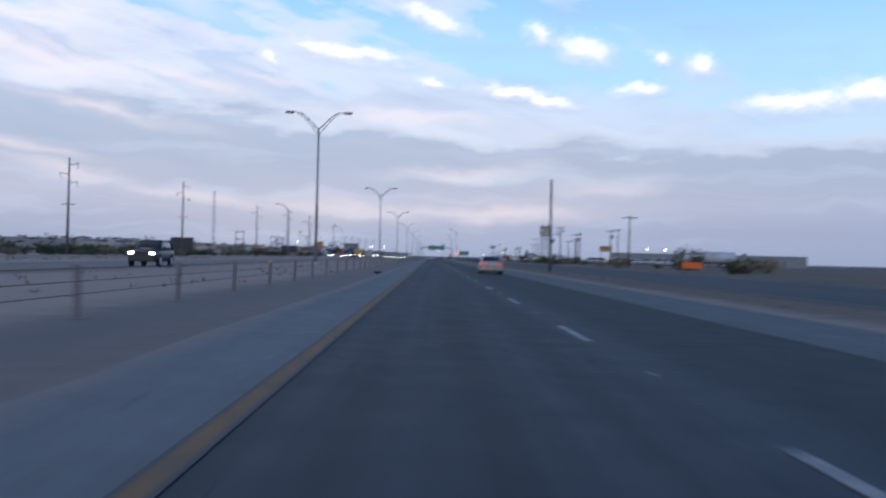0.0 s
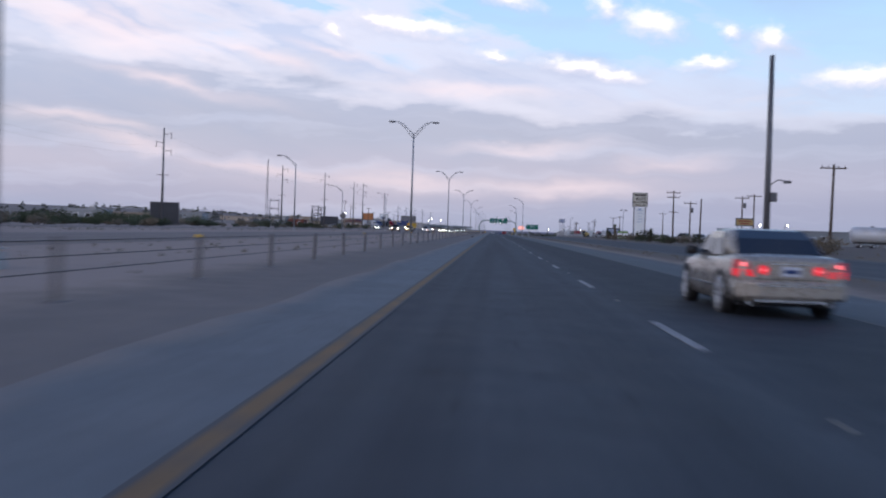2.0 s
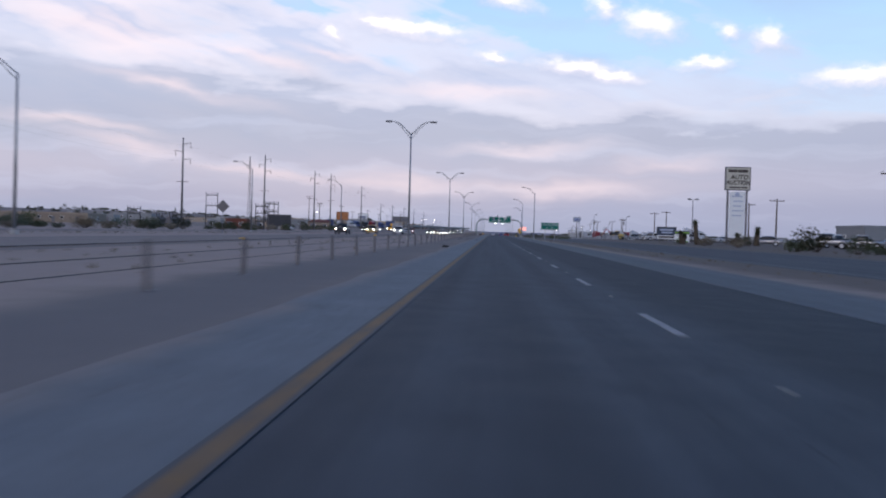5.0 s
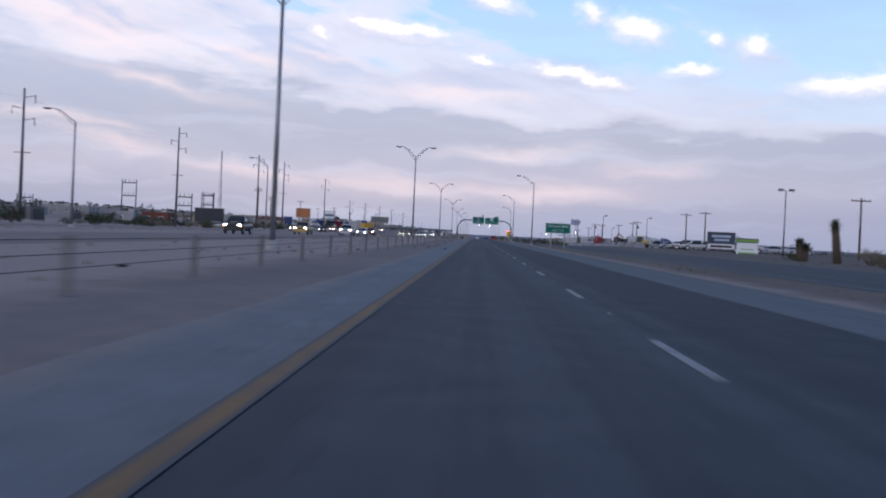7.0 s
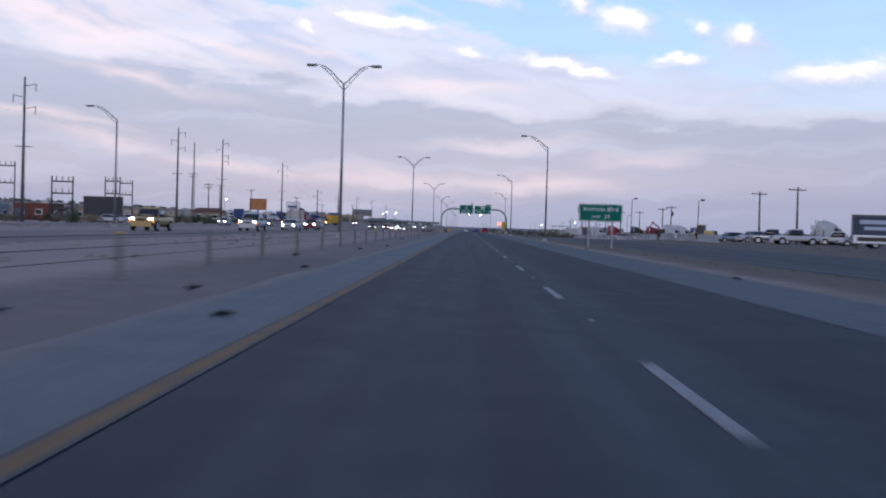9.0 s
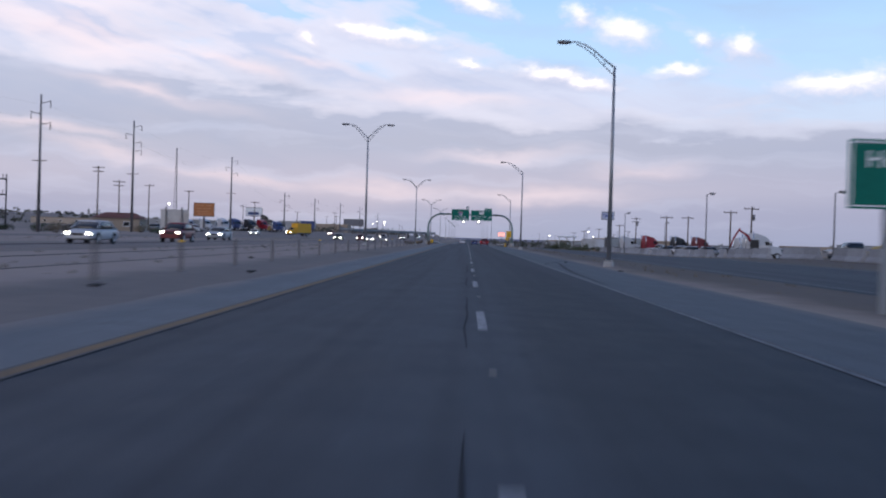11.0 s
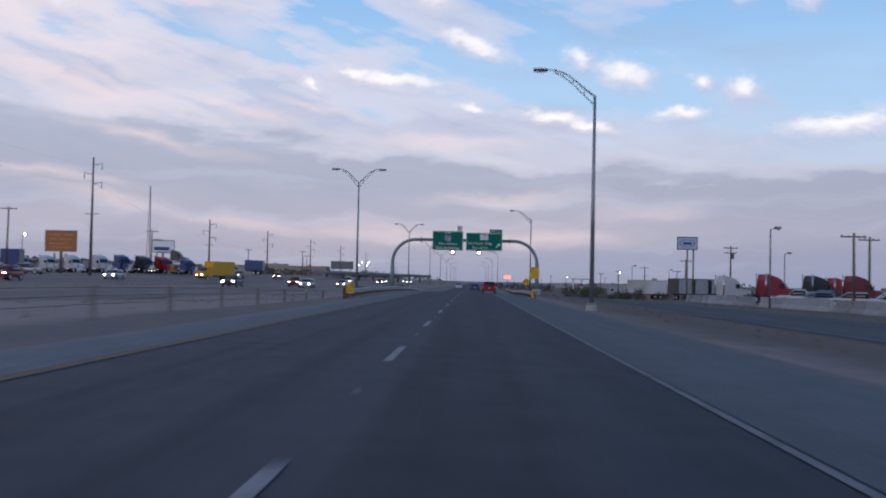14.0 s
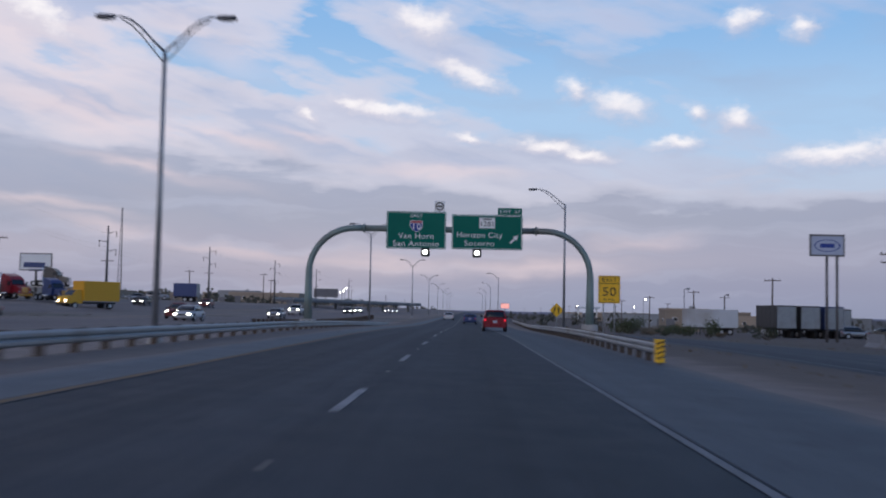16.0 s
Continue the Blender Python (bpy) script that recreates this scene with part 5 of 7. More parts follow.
bm.faces.new(vs[4:][::-1])
for i in range(4):
    bm.faces.new((vs[i], vs[(i + 1) % 4], vs[4 + (i + 1) % 4], vs[4 + i]))
bmesh.ops.recalc_face_normals(bm, faces=bm.faces[:])
part("plate", bm, M["weathered_steel"], t)
part("post", rod(bmesh.new(), (0, 0.05, -0.4), (0, 0.05, 3.6), 0.04), M["galv"], t)

# ---------------------------------------------------------------- vehicles
def rounded(cx, cy, hw, hl, power=4.0, n=20):
    """A rounded rectangle as n points round its centre."""
    out = []
    for k in range(n):
        a = 2 * math.pi * (k + 0.5) / n
        c, d = math.cos(a), math.sin(a)
        out.append((cx + hw * math.copysign(abs(c) ** (2 / power), c), cy + hl * math.copysign(abs(d) ** (2 / power), d)))
    return out


def ring(y, w, zb, zt):
    return [(px, y, pz) for px, pz in rounded(0, (zb + zt) / 2, w, (zt - zb) / 2, 4.5)]


SHAPES = {
    "sedan": dict(L=4.85, W=1.82, body=[(0, 0.74, 0.40, 0.84), (0.03, 0.82, 0.33, 0.93), (0.14, 0.87, 0.29, 0.985), (0.5, 0.90, 0.26, 1.00), (0.9, 0.91, 0.24, 1.005), (2.4, 0.91, 0.22, 0.97), (3.5, 0.91, 0.22, 0.96), (4.3, 0.87, 0.24, 0.84), (4.72, 0.80, 0.28, 0.74), (4.85, 0.70, 0.36, 0.66)],
                  cab=(0.52, 3.78, 1.22, 2.86, 0.97, 1.45), wheel=(0.33, 0.98, 3.80)),
    "suv": dict(L=4.45, W=1.80, body=[(0, 0.82, 0.46, 1.02), (0.06, 0.88, 0.36, 1.08), (1.0, 0.90, 0.30, 1.08), (3.0, 0.90, 0.28, 1.06), (3.9, 0.88, 0.30, 0.98), (4.3, 0.82, 0.34, 0.90), (4.45, 0.74, 0.42, 0.80)],
                cab=(0.06, 3.3, 0.34, 2.5, 1.02, 1.62), wheel=(0.36, 0.82, 3.55)),
    "pickup": dict(L=5.6, W=1.98, body=[(0, 0.92, 0.55, 1.10), (0.05, 0.97, 0.48, 1.16), (2.0, 0.99, 0.44, 1.16), (3.9, 0.99, 0.42, 1.14), (5.0, 0.97, 0.44, 1.10), (5.45, 0.92, 0.46, 1.02), (5.6, 0.84, 0.52, 0.92)],
                   cab=(1.95, 4.15, 2.1, 3.5, 1.13, 1.86), wheel=(0.40, 1.05, 4.55)),
}


def vehicle(kind, name, paint, x, y, turn, label, head=None, tail=None, amber=False, group="", z=None):
    """A road vehicle with its rear at the origin and its nose along +y."""
    S = SHAPES[kind]
    t = thing(name, x, y, z, turn, label, "car" if kind != "pickup" else "pickup truck", group)
    L, W = S["L"], S["W"]
    part("body", loft(bmesh.new(), [ring(*b) for b in S["body"]]), M[paint], t)
    yr, yf, tr, tf, zb, zt = S["cab"]
    wb, wt = W * 0.468, W * (0.40 if kind == "sedan" else 0.385)

    def level(f, grow=1.0, z=None):
        y0, y1 = yr + (tr - yr) * f, yf + (tf - yf) * f
        hw = (wb + (wt - wb) * f) * grow
        return [(px, py, zb - 0.03 + (zt - zb) * f if z is None else z) for px, py in rounded(0, (y0 + y1) / 2, hw, (y1 - y0) / 2 * (1 - (1 - grow) * 0.6), 6.0)]
    part("glazing", loft(bmesh.new(), [level(0), level(0.4, 1.01), level(0.88)]), M["glass"], t, "dark tinted glass")
    part("roof", loft(bmesh.new(), [level(0.86, 1.012), level(0.93, 1.005), level(1.0, 0.93, zt - 0.025), level(1.0, 0.7, zt)]), M[paint], t)
    for s in (-1, 1):
        for (yb, yt, r, q) in ((yr, tr, 0.085 if kind == "sedan" else 0.055, 1), (yf, tf, 0.045, -1), ((yr + yf) / 2 - 0.1, (tr + tf) / 2 - 0.1, 0.035, 0)):
            part("pillar", rod(bmesh.new(), (s * wb * 0.955, yb + q * 0.05, zb - 0.04), (s * wt * 0.965, yt + q * 0.03, zt - 0.08), r, r * 0.8, 6), M[paint], t)
        part("mirror", box(bmesh.new(), (s * (W / 2 + 0.08), yf - 0.35, zb + 0.10), (0.2, 0.12, 0.14), 0.03), M["plastic"], t)
    r, y1, y2 = S["wheel"]
    for s in (-1, 1):
        for yy in (y1, y2):
            part("wheel_arch", rod(bmesh.new(), (s * (W / 2 - 0.14), yy, r + 0.03), (s * (W / 2 + 0.004), yy, r + 0.03), r + 0.06, seg=20), M["plastic"], t)
            wh = part("wheel", rod(bmesh.new(), (s * (W / 2 - 0.18), yy, r), (s * (W / 2 + 0.015), yy, r), r, seg=22), M["rubber"], t, "black tyre")
            bm = rod(bmesh.new(), (s * (W / 2 + 0.0), yy, r), (s * (W / 2 + 0.022), yy, r), r * 0.68, r * 0.62, 18)
            part("rim", bm, M["rim"], wh, "pale alloy rim")
    hz = S["body"][-2][3] - 0.12
    for s in (-1, 1):
        part("headlamp", box(bmesh.new(), (s * (W / 2 - 0.30), L - 0.08, hz), (0.34, 0.16, 0.17), 0.04), M[head] if head else M["lens"], t)
        part("tail_lamp", box(bmesh.new(), (s * (W / 2 - 0.17), 0.05, (0.77 if kind == "sedan" else S["body"][1][3] - 0.22)), (0.21, 0.12, 0.22), 0.04), M[tail or "tail_dim"], t)
        if amber:
            part("marker_lamp", box(bmesh.new(), (s * (W / 2 - 0.12), L - 0.12, hz - 0.16), (0.16, 0.10, 0.09), 0.02), M["amber"], t)
    part("grille", box(bmesh.new(), (0, L - 0.02, hz - 0.04), (0.7, 0.10, 0.16), 0.02), M["plastic"], t)
    part("rear_bumper", box(bmesh.new(), (0, 0.05, 0.46), (W * 0.95, 0.24, 0.30), 0.08), M[paint], t)
    part("front_bumper", box(bmesh.new(), (0, L - 0.06, 0.44), (W * 0.86, 0.22, 0.22), 0.07), M[paint], t)
    pl = part("number_plate", box(bmesh.new(), (0, -0.005 if kind == "sedan" else 0.0, 0.74), (0.32, 0.03, 0.17), 0.004), M["plate"], t, "pale number plate")
    part("plate_bar", box(bmesh.new(), (0, -0.024, 0.74), (0.2, 0.008, 0.045)), M["pale_blue"], pl)
    if kind == "pickup":
        # the bed isn't hollow: a black plate gives its shaded inside
        part("cargo_bed", box(bmesh.new(), (0, 1.0, 1.15), (W * 0.8, 1.75, 0.06), 0.01), M["plastic"], t, "dark plate standing in for the shaded hollow of the cargo bed")
    return t


def shell(y, w, zb, zt):
    """Cross-section of a car body: tucked sill, full flank, soft shoulder and a slightly crowned top."""
    half = [(0.80, 0.0), (0.93, 0.05), (0.985, 0.28), (1.0, 0.55), (0.985, 0.80), (0.93, 0.945), (0.82, 0.99), (0.42, 1.012)]
    h = zt - zb
    return [(w * u, y, zb + h * v) for u, v in half] + [(-w * u, y, zb + h * v) for u, v in reversed(half)]


def saloon(x, y, label):
    """The executive saloon that is being overtaken: rear at the origin, nose along +y."""
    t = thing("saloon_car", x, y, None, 0, label, "car")
    P = M["gold"]
    part("body", loft(bmesh.new(), [shell(*q) for q in ((0.0, 0.76, 0.36, 0.90), (0.03, 0.82, 0.31, 0.955), (0.11, 0.855, 0.27, 0.985), (0.3, 0.875, 0.25, 1.0), (0.6, 0.89, 0.235, 1.01), (1.0, 0.897, 0.22, 1.0), (1.8, 0.90, 0.20, 0.975), (2.8, 0.90, 0.20, 0.955), (3.6, 0.892, 0.20, 0.94), (4.2, 0.875, 0.21, 0.885), (4.6, 0.835, 0.23, 0.80), (4.86, 0.76, 0.27, 0.72), (5.0, 0.62, 0.34, 0.64))]), P, t)
    # cabin: corners of each level, rear pair, rear quarter, front quarter, front pair
    levels = [(0.94, 0.58, 0.72, 1.02, 0.825, 3.12, 0.825, 3.80, 0.66), (1.25, 1.06, 0.655, 1.44, 0.745, 2.80, 0.745, 3.16, 0.62), (1.395, 1.40, 0.575, 1.70, 0.655, 2.56, 0.655, 2.80, 0.56), (1.43, 1.66, 0.44, 1.86, 0.50, 2.40, 0.50, 2.58, 0.44)]

    def corner(f, i, s):
        k = min(2, int(f))
        a, b, u = levels[k], levels[k + 1], f - k
        px = [a[2 + 2 * i] + (b[2 + 2 * i] - a[2 + 2 * i]) * u, a[1 + 2 * i] + (b[1 + 2 * i] - a[1 + 2 * i]) * u]
        return Vector((s * px[0], px[1], a[0] + (b[0] - a[0]) * u))
    rings = [[tuple(corner(f, i, s)) for i, s in ((0, -1), (0, 1), (1, 1), (2, 1), (3, 1), (3, -1), (2, -1), (1, -1))] for f in (0, 1, 2, 3)]
    bm = loft(bmesh.new(), rings, True)
    bmesh.ops.bevel(bm, geom=[e for e in bm.edges if e.verts[0].co.z > 0.95 or e.verts[1].co.z > 0.95], offset=0.035, segments=2, affect="EDGES")
    part("cabin", bm, P, t)

    def pane(name, mat, q, f0, f1, u0, u1, out, lab):
        """A pane on the cabin face between corner posts q, from height f0 to f1 and from u0 to u1 along it."""
        (i, si), (j, sj) = q
        pts = [corner(f, i, si).lerp(corner(f, j, sj), u) for f, u in ((f0, u0), (f0, u1), (f1, u1), (f1, u0))]
        pts = [p + Vector(out) * 0.012 for p in pts]
        bm = quad(bmesh.new(), *pts, thick=0.006)
        bmesh.ops.recalc_face_normals(bm, faces=bm.faces[:])
        part(name, bm, M[mat], t, lab)
    for f0, f1 in ((0.14, 1.0), (1.0, 1.92)):
        pane("rear_window", "glass", ((0, -1), (0, 1)), f0, f1, 0.015, 0.985, (0, -0.9, 0.7), "dark tinted rear glass")
    pane("windshield", "glass", ((3, 1), (3, -1)), 0.14, 1.9, 0.03, 0.97, (0, 0.8, 0.7), "dark raked windshield")
    for s in (-1, 1):
        for u0, u1 in ((0.03, 0.47), (0.52, 0.97)):
            pane("side_window", "side_glass", ((1, s), (2, s)), 0.10, 1.0, u0, u1, (s, 0, 0.3), "pale reflecting side glass")
            pane("side_window", "side_glass", ((1, s), (2, s)), 1.0, 1.80, u0, u1, (s, 0, 0.5), "pale reflecting side glass")
        bm = loft(bmesh.new(), [[(s * (0.84 + 0.21 * u + dx), 3.22 + dy, 1.0 + dz) for dx, dy, dz in ((0, -0.05 * g, -0.05 * g), (0, 0.07 * g, -0.05 * g), (0, 0.07 * g, 0.07 * g), (0, -0.05 * g, 0.08 * g))] for u, g in ((0, 0.6), (0.3, 1.1), (0.9, 1.2), (1.0, 0.7))])
        part("mirror", bm, M["plastic"], t, "dark door mirror")
        for yy in (1.0, 4.02):
            part("wheel_arch", rod(bmesh.new(), (s * 0.70, yy, 0.36), (s * 0.903, yy, 0.36), 0.385, seg=28), M["plastic"], t)
            bm = bmesh.new()
            prof = [(0.66, 0.10), (0.665, 0.30), (0.70, 0.335), (0.86, 0.335), (0.895, 0.31), (0.90, 0.285)]
            loft(bm, [[(s * px, yy + r * math.cos(2 * math.pi * k / 28), 0.335 + r * math.sin(2 * math.pi * k / 28)) for k in range(28)] for px, r in prof])
            wh = part("wheel", bm, M["rubber"], t, "black tyre")
            bm = loft(bmesh.new(), [[(s * px, yy + r * math.cos(2 * math.pi * k / 28), 0.335 + r * math.sin(2 * math.pi * k / 28)) for k in range(28)] for px, r in ((0.88, 0.285), (0.912, 0.285), (0.912, 0.262), (0.885, 0.25))])
            part("rim", bm, M["chrome"], wh, "bright chrome rim")
            bm = bmesh.new()
            for k in range(10):
                q = 2 * math.pi * k / 10
                rod(bm, (s * 0.905, yy + 0.05 * math.cos(q), 0.335 + 0.05 * math.sin(q)), (s * 0.902, yy + 0.26 * math.cos(q), 0.335 + 0.26 * math.sin(q)), 0.028, 0.018, 6)
            rod(bm, (s * 0.88, yy, 0.335), (s * 0.918, yy, 0.335), 0.06, 0.05, 14)
            part("wheel_face", bm, M["rim"], wh, "pale alloy spokes")
        # tail lamp cluster: a bright upper and a broad lower lens that wrap the corner
        bm = loft(bmesh.new(), [[(s * px, py, pz) for px, py, pz in ((0.575, d, 0.665), (0.86, d + 0.06, 0.655), (0.872, d + 0.06, 0.775), (0.62, d, 0.775))] for d in (-0.022, 0.16)], False)
        part("tail_lamp", bm, M["tail_soft"], t, "broad red lower lens")
        bm = loft(bmesh.new(), [[(s * px, py, pz) for px, py, pz in ((0.63, d, 0.79), (0.87, d + 0.06, 0.79), (0.85, d + 0.08, 0.925), (0.68, d + 0.02, 0.905))] for d in (-0.018, 0.16)], False)
        part("tail_lamp", bm, M["tail_dim"], t, "dark red upper lens")
        part("lamp_bulb", rod(bmesh.new(), (s * 0.745, 0.05, 0.85), (s * 0.745, -0.03, 0.85), 0.036, 0.03, 14), M["tail_hot"], t, "glowing bulb")
        part("inner_lamp", rod(bmesh.new(), (s * 0.43, 0.06, 0.77), (s * 0.43, -0.022, 0.77), 0.082, 0.076, 20), M["tail_soft"], t, "round inner tail lamp")
        part("lamp_bulb", rod(bmesh.new(), (s * 0.43, 0.0, 0.77), (s * 0.43, -0.03, 0.77), 0.024, 0.02, 12), M["tail_hot"], t, "glowing bulb")
        part("headlamp", box(bmesh.new(), (s * 0.52, 4.86, 0.62), (0.34, 0.16, 0.16), 0.05), M["lens"], t)
        part("side_moulding", box(bmesh.new(), (s * 0.902, 2.42, 0.47), (0.016, 2.0, 0.03), 0.004), M["chrome"], t, "thin bright strip along the flank")
        for yy in (1.62, 2.72):
            part("door_handle", box(bmesh.new(), (s * 0.893, yy, 0.80), (0.03, 0.2, 0.035), 0.01), P, t)
        part("exhaust_pipe", rod(bmesh.new(), (s * 0.62, 0.35, 0.24), (s * 0.62, 0.02, 0.24), 0.035, seg=12), M["chrome"], t)
        part("door_seam", box(bmesh.new(), (s * 0.8995, 2.17, 0.62), (0.008, 0.012, 0.62)), M["plastic"], t)
    bm = loft(bmesh.new(), [[(px, d + 0.10 * (abs(px) / 0.87) ** 3, pz) for px, pz in ((-0.87, z0), (-0.5, z0), (0, z0), (0.5, z0), (0.87, z0), (0.87, z1), (0.5, z1), (0, z1), (-0.5, z1), (-0.87, z1))] for d, z0, z1 in ((-0.085, 0.36, 0.555), (-0.07, 0.33, 0.585), (0.0, 0.30, 0.60), (0.3, 0.30, 0.60))])
    part("rear_bumper", bm, P, t)
    part("bumper_strip", box(bmesh.new(), (0, -0.086, 0.525), (1.1, 0.012, 0.022), 0.004), M["chrome"], t, "thin bright line across the bumper")
    part("valance", box(bmesh.new(), (0, -0.02, 0.285), (1.12, 0.12, 0.045), 0.015), M["chrome"], t, "bright strip under the bumper")
    part("underbody", box(bmesh.new(), (0, 2.4, 0.26), (1.5, 4.2, 0.16), 0.03), M["plastic"], t)
    part("trunk_trim", box(bmesh.new(), (0, -0.008, 0.865), (0.66, 0.03, 0.022), 0.006), M["chrome"], t, "bright bar over the plate")
    part("plate_recess", box(bmesh.new(), (0, 0.0, 0.75), (0.50, 0.02, 0.19), 0.006), M["gold"], t)
    pl = part("number_plate", box(bmesh.new(), (0, -0.02, 0.75), (0.31, 0.02, 0.155), 0.004), M["plate"], t, "pale number plate")
    part("plate_bar", box(bmesh.new(), (0, -0.034, 0.75), (0.22, 0.006, 0.06)), M["blue"], pl)
    part("trunk_seam", box(bmesh.new(), (0, -0.002, 0.625), (1.12, 0.012, 0.012)), M["plastic"], t)
    return t


saloon(2.45, 81.25, "pale gold saloon car with lit red tail lamps and chrome wheels")
vehicle("suv", "hatchback", "red", 3.6, 591, 0, "red compact estate car with lit tail lamps ahead", tail="tail")
vehicle("sedan", "sedan", "white", -1.9, 705, 0, "white saloon car far ahead on the freeway", tail="tail_dim")
vehicle("sedan", "sedan", "blue", 1.9, 660, 0, "dark blue saloon car ahead on the freeway", tail="tail_dim")

# oncoming traffic with headlamps lit
onward = [("suv", "dark", -19.4, 66), ("pickup", "dark", -27, 335), ("sedan", "white", -23.4, 420), ("pickup", "tan", -26.5, 373), ("pickup", "white", -23.2, 396), ("suv", "maroon", -24, 441), ("sedan", "white", -27.4, 470),
          ("sedan", "dark", -27.2, 575), ("sedan", "white", -23.8, 610), ("suv", "maroon", -27, 618), ("sedan", "silver", -24, 655), ("pickup", "white", -27, 690),
          ("sedan", "dark", -24, 740), ("sedan", "white", -27, 790), ("suv", "silver", -24, 850), ("sedan", "white", -27, 930),
          ("suv", "white", -49.5, 496), ("sedan", "dark", -46.5, 526), ("suv", "red", -48.6, 562), ("sedan", "white", -50, 600), ("suv", "maroon", -46, 705), ("sedan", "dark", -50, 680)]
made = {}
words = {"dark": "charcoal", "tan": "tan", "silver": "silver", "white": "white", "maroon": "maroon", "red": "red"}
kinds = {"sedan": "saloon car", "suv": "estate car", "pickup": "pickup truck"}
for kind, paint, x, y in onward:
    m = pose(x, y, ground_z(x, y), 0, 0, 180)
    if (kind, paint) in made:
        copy_thing(made[kind, paint], m)
    else:
        made[kind, paint] = vehicle(kind, {"sedan": "sedan", "suv": "estate_car", "pickup": "pickup_truck"}[kind], paint, x, y, 180, "%s %s with lit headlamps on the opposite road" % (words[paint], kinds[kind]), head="head", amber=kind == "pickup", group="oncoming vehicles")

# cars on the auction lot and the yards
lot = {}
random.seed(11)
for paint in ("white", "silver", "dark", "maroon", "blue"):
    for kind in ("sedan", "suv", "pickup"):
        if (kind, paint) in (("sedan", "maroon"), ("pickup", "blue"), ("suv", "dark")):
            continue
        lot[kind, paint] = None
spots = [(41 + 4.6 * (i % 8) + random.uniform(-0.6, 0.6), 288 + 15 * (i // 8) + random.uniform(-1.5, 1.5)) for i in range(24)]
spots += [(39 + random.uniform(0, 12), 392 + 5 * i + random.uniform(-1, 1)) for i in range(14)]
spots += [(41 + random.uniform(0, 9), 506 + 6.2 * i + random.uniform(-1, 1)) for i in range(15)]
spots += [(48 + random.uniform(0, 9), 640 + 9 * i) for i in range(8)]
spots += [(-64 - random.uniform(0, 8), 590 + 6 * i) for i in range(4)] + [(-66, 470), (-70, 505), (-78, 512), (-66, 700), (-63, 722), (-70, 745)]
keys = sorted(lot)
pale = [k for k in keys if k[1] in ("white", "silver")]
for i, (x, y) in enumerate(spots):
    key = random.choice(pale if random.random() < 0.6 or 385 < y < 600 else keys)
    turn = random.choice((70, 90, 110, -80, -95)) + random.uniform(-6, 6)
    if lot[key] is None:
        lot[key] = vehicle(key[0], {"sedan": "sedan", "suv": "estate_car", "pickup": "pickup_truck"}[key[0]], key[1], x, y, turn, "parked %s %s on a dusty roadside lot" % (words.get(key[1], "dark blue"), kinds[key[0]]), group="parked vehicles")
    else:
        copy_thing(lot[key], pose(x, y, ground_z(x, y), 0, 0, turn))


def wheel_pair(t, y, r=0.5, w=1.2, name="wheel"):
    for s in (-1, 1):
        wh = part(name, rod(bmesh.new(), (s * (w - 0.42), y, r), (s * w, y, r), r, seg=20), M["rubber"], t, "black tyre")
        part("rim", rod(bmesh.new(), (s * (w - 0.02), y, r), (s * (w + 0.01), y, r), r * 0.55, seg=14), M["rim"], wh)


def semi_tractor(paint, x, y, turn, label):
    t = thing("semi_tractor", x, y, None, turn, label, "truck", "parked truck tractors")
    part("cab", prism(bmesh.new(), [(2.4, 0.9), (2.4, 3.0), (2.6, 3.75), (4.1, 3.35), (4.75, 2.9), (5.15, 2.05), (5.15, 0.9)], -1.2, 1.2, 0.12), M[paint], t, "tall sleeper cab")
    part("hood", prism(bmesh.new(), [(5.1, 0.8), (5.1, 2.0), (6.3, 1.85), (6.85, 1.6), (6.95, 0.8)], -1.0, 1.0, 0.12), M[paint], t)
    part("windshield", quad(bmesh.new(), (-0.98, 5.17, 2.12), (0.98, 5.17, 2.12), (0.9, 4.80, 2.84), (-0.9, 4.80, 2.84), thick=0.02), M["glass"], t)
    for s in (-1, 1):
        part("side_window", box(bmesh.new(), (s * 1.145, 4.5, 2.3), (0.05, 0.75, 0.62)), M["glass"], t)
        part("fuel_tank", rod(bmesh.new(), (s * 1.0, 2.7, 0.75), (s * 1.0, 4.2, 0.75), 0.33, seg=16), M["chrome"], t)
        part("exhaust_stack", rod(bmesh.new(), (s * 1.05, 2.25, 1.0), (s * 1.05, 2.25, 3.9), 0.08, seg=8), M["chrome"], t)
        part("headlamp", box(bmesh.new(), (s * 0.86, 6.86, 1.05), (0.3, 0.14, 0.26), 0.03), M["lens"], t)
        part("mirror", box(bmesh.new(), (s * 1.42, 4.95, 2.3), (0.2, 0.08, 0.6), 0.02), M["plastic"], t)
    part("grille", box(bmesh.new(), (0, 6.95, 1.3), (1.1, 0.06, 0.85), 0.02), M["chrome"], t)
    part("bumper", box(bmesh.new(), (0, 6.98, 0.62), (2.3, 0.2, 0.4), 0.05), M["chrome"], t)
    part("chassis", box(bmesh.new(), (0, 3.0, 0.85), (0.9, 6.4, 0.26)), M["plastic"], t)
    part("fifth_wheel", box(bmesh.new(), (0, 1.0, 1.12), (1.0, 1.1, 0.14), 0.03), M["plastic"], t)
    for yy in (0.6, 1.9, 6.1):
        wheel_pair(t, yy)
    return t


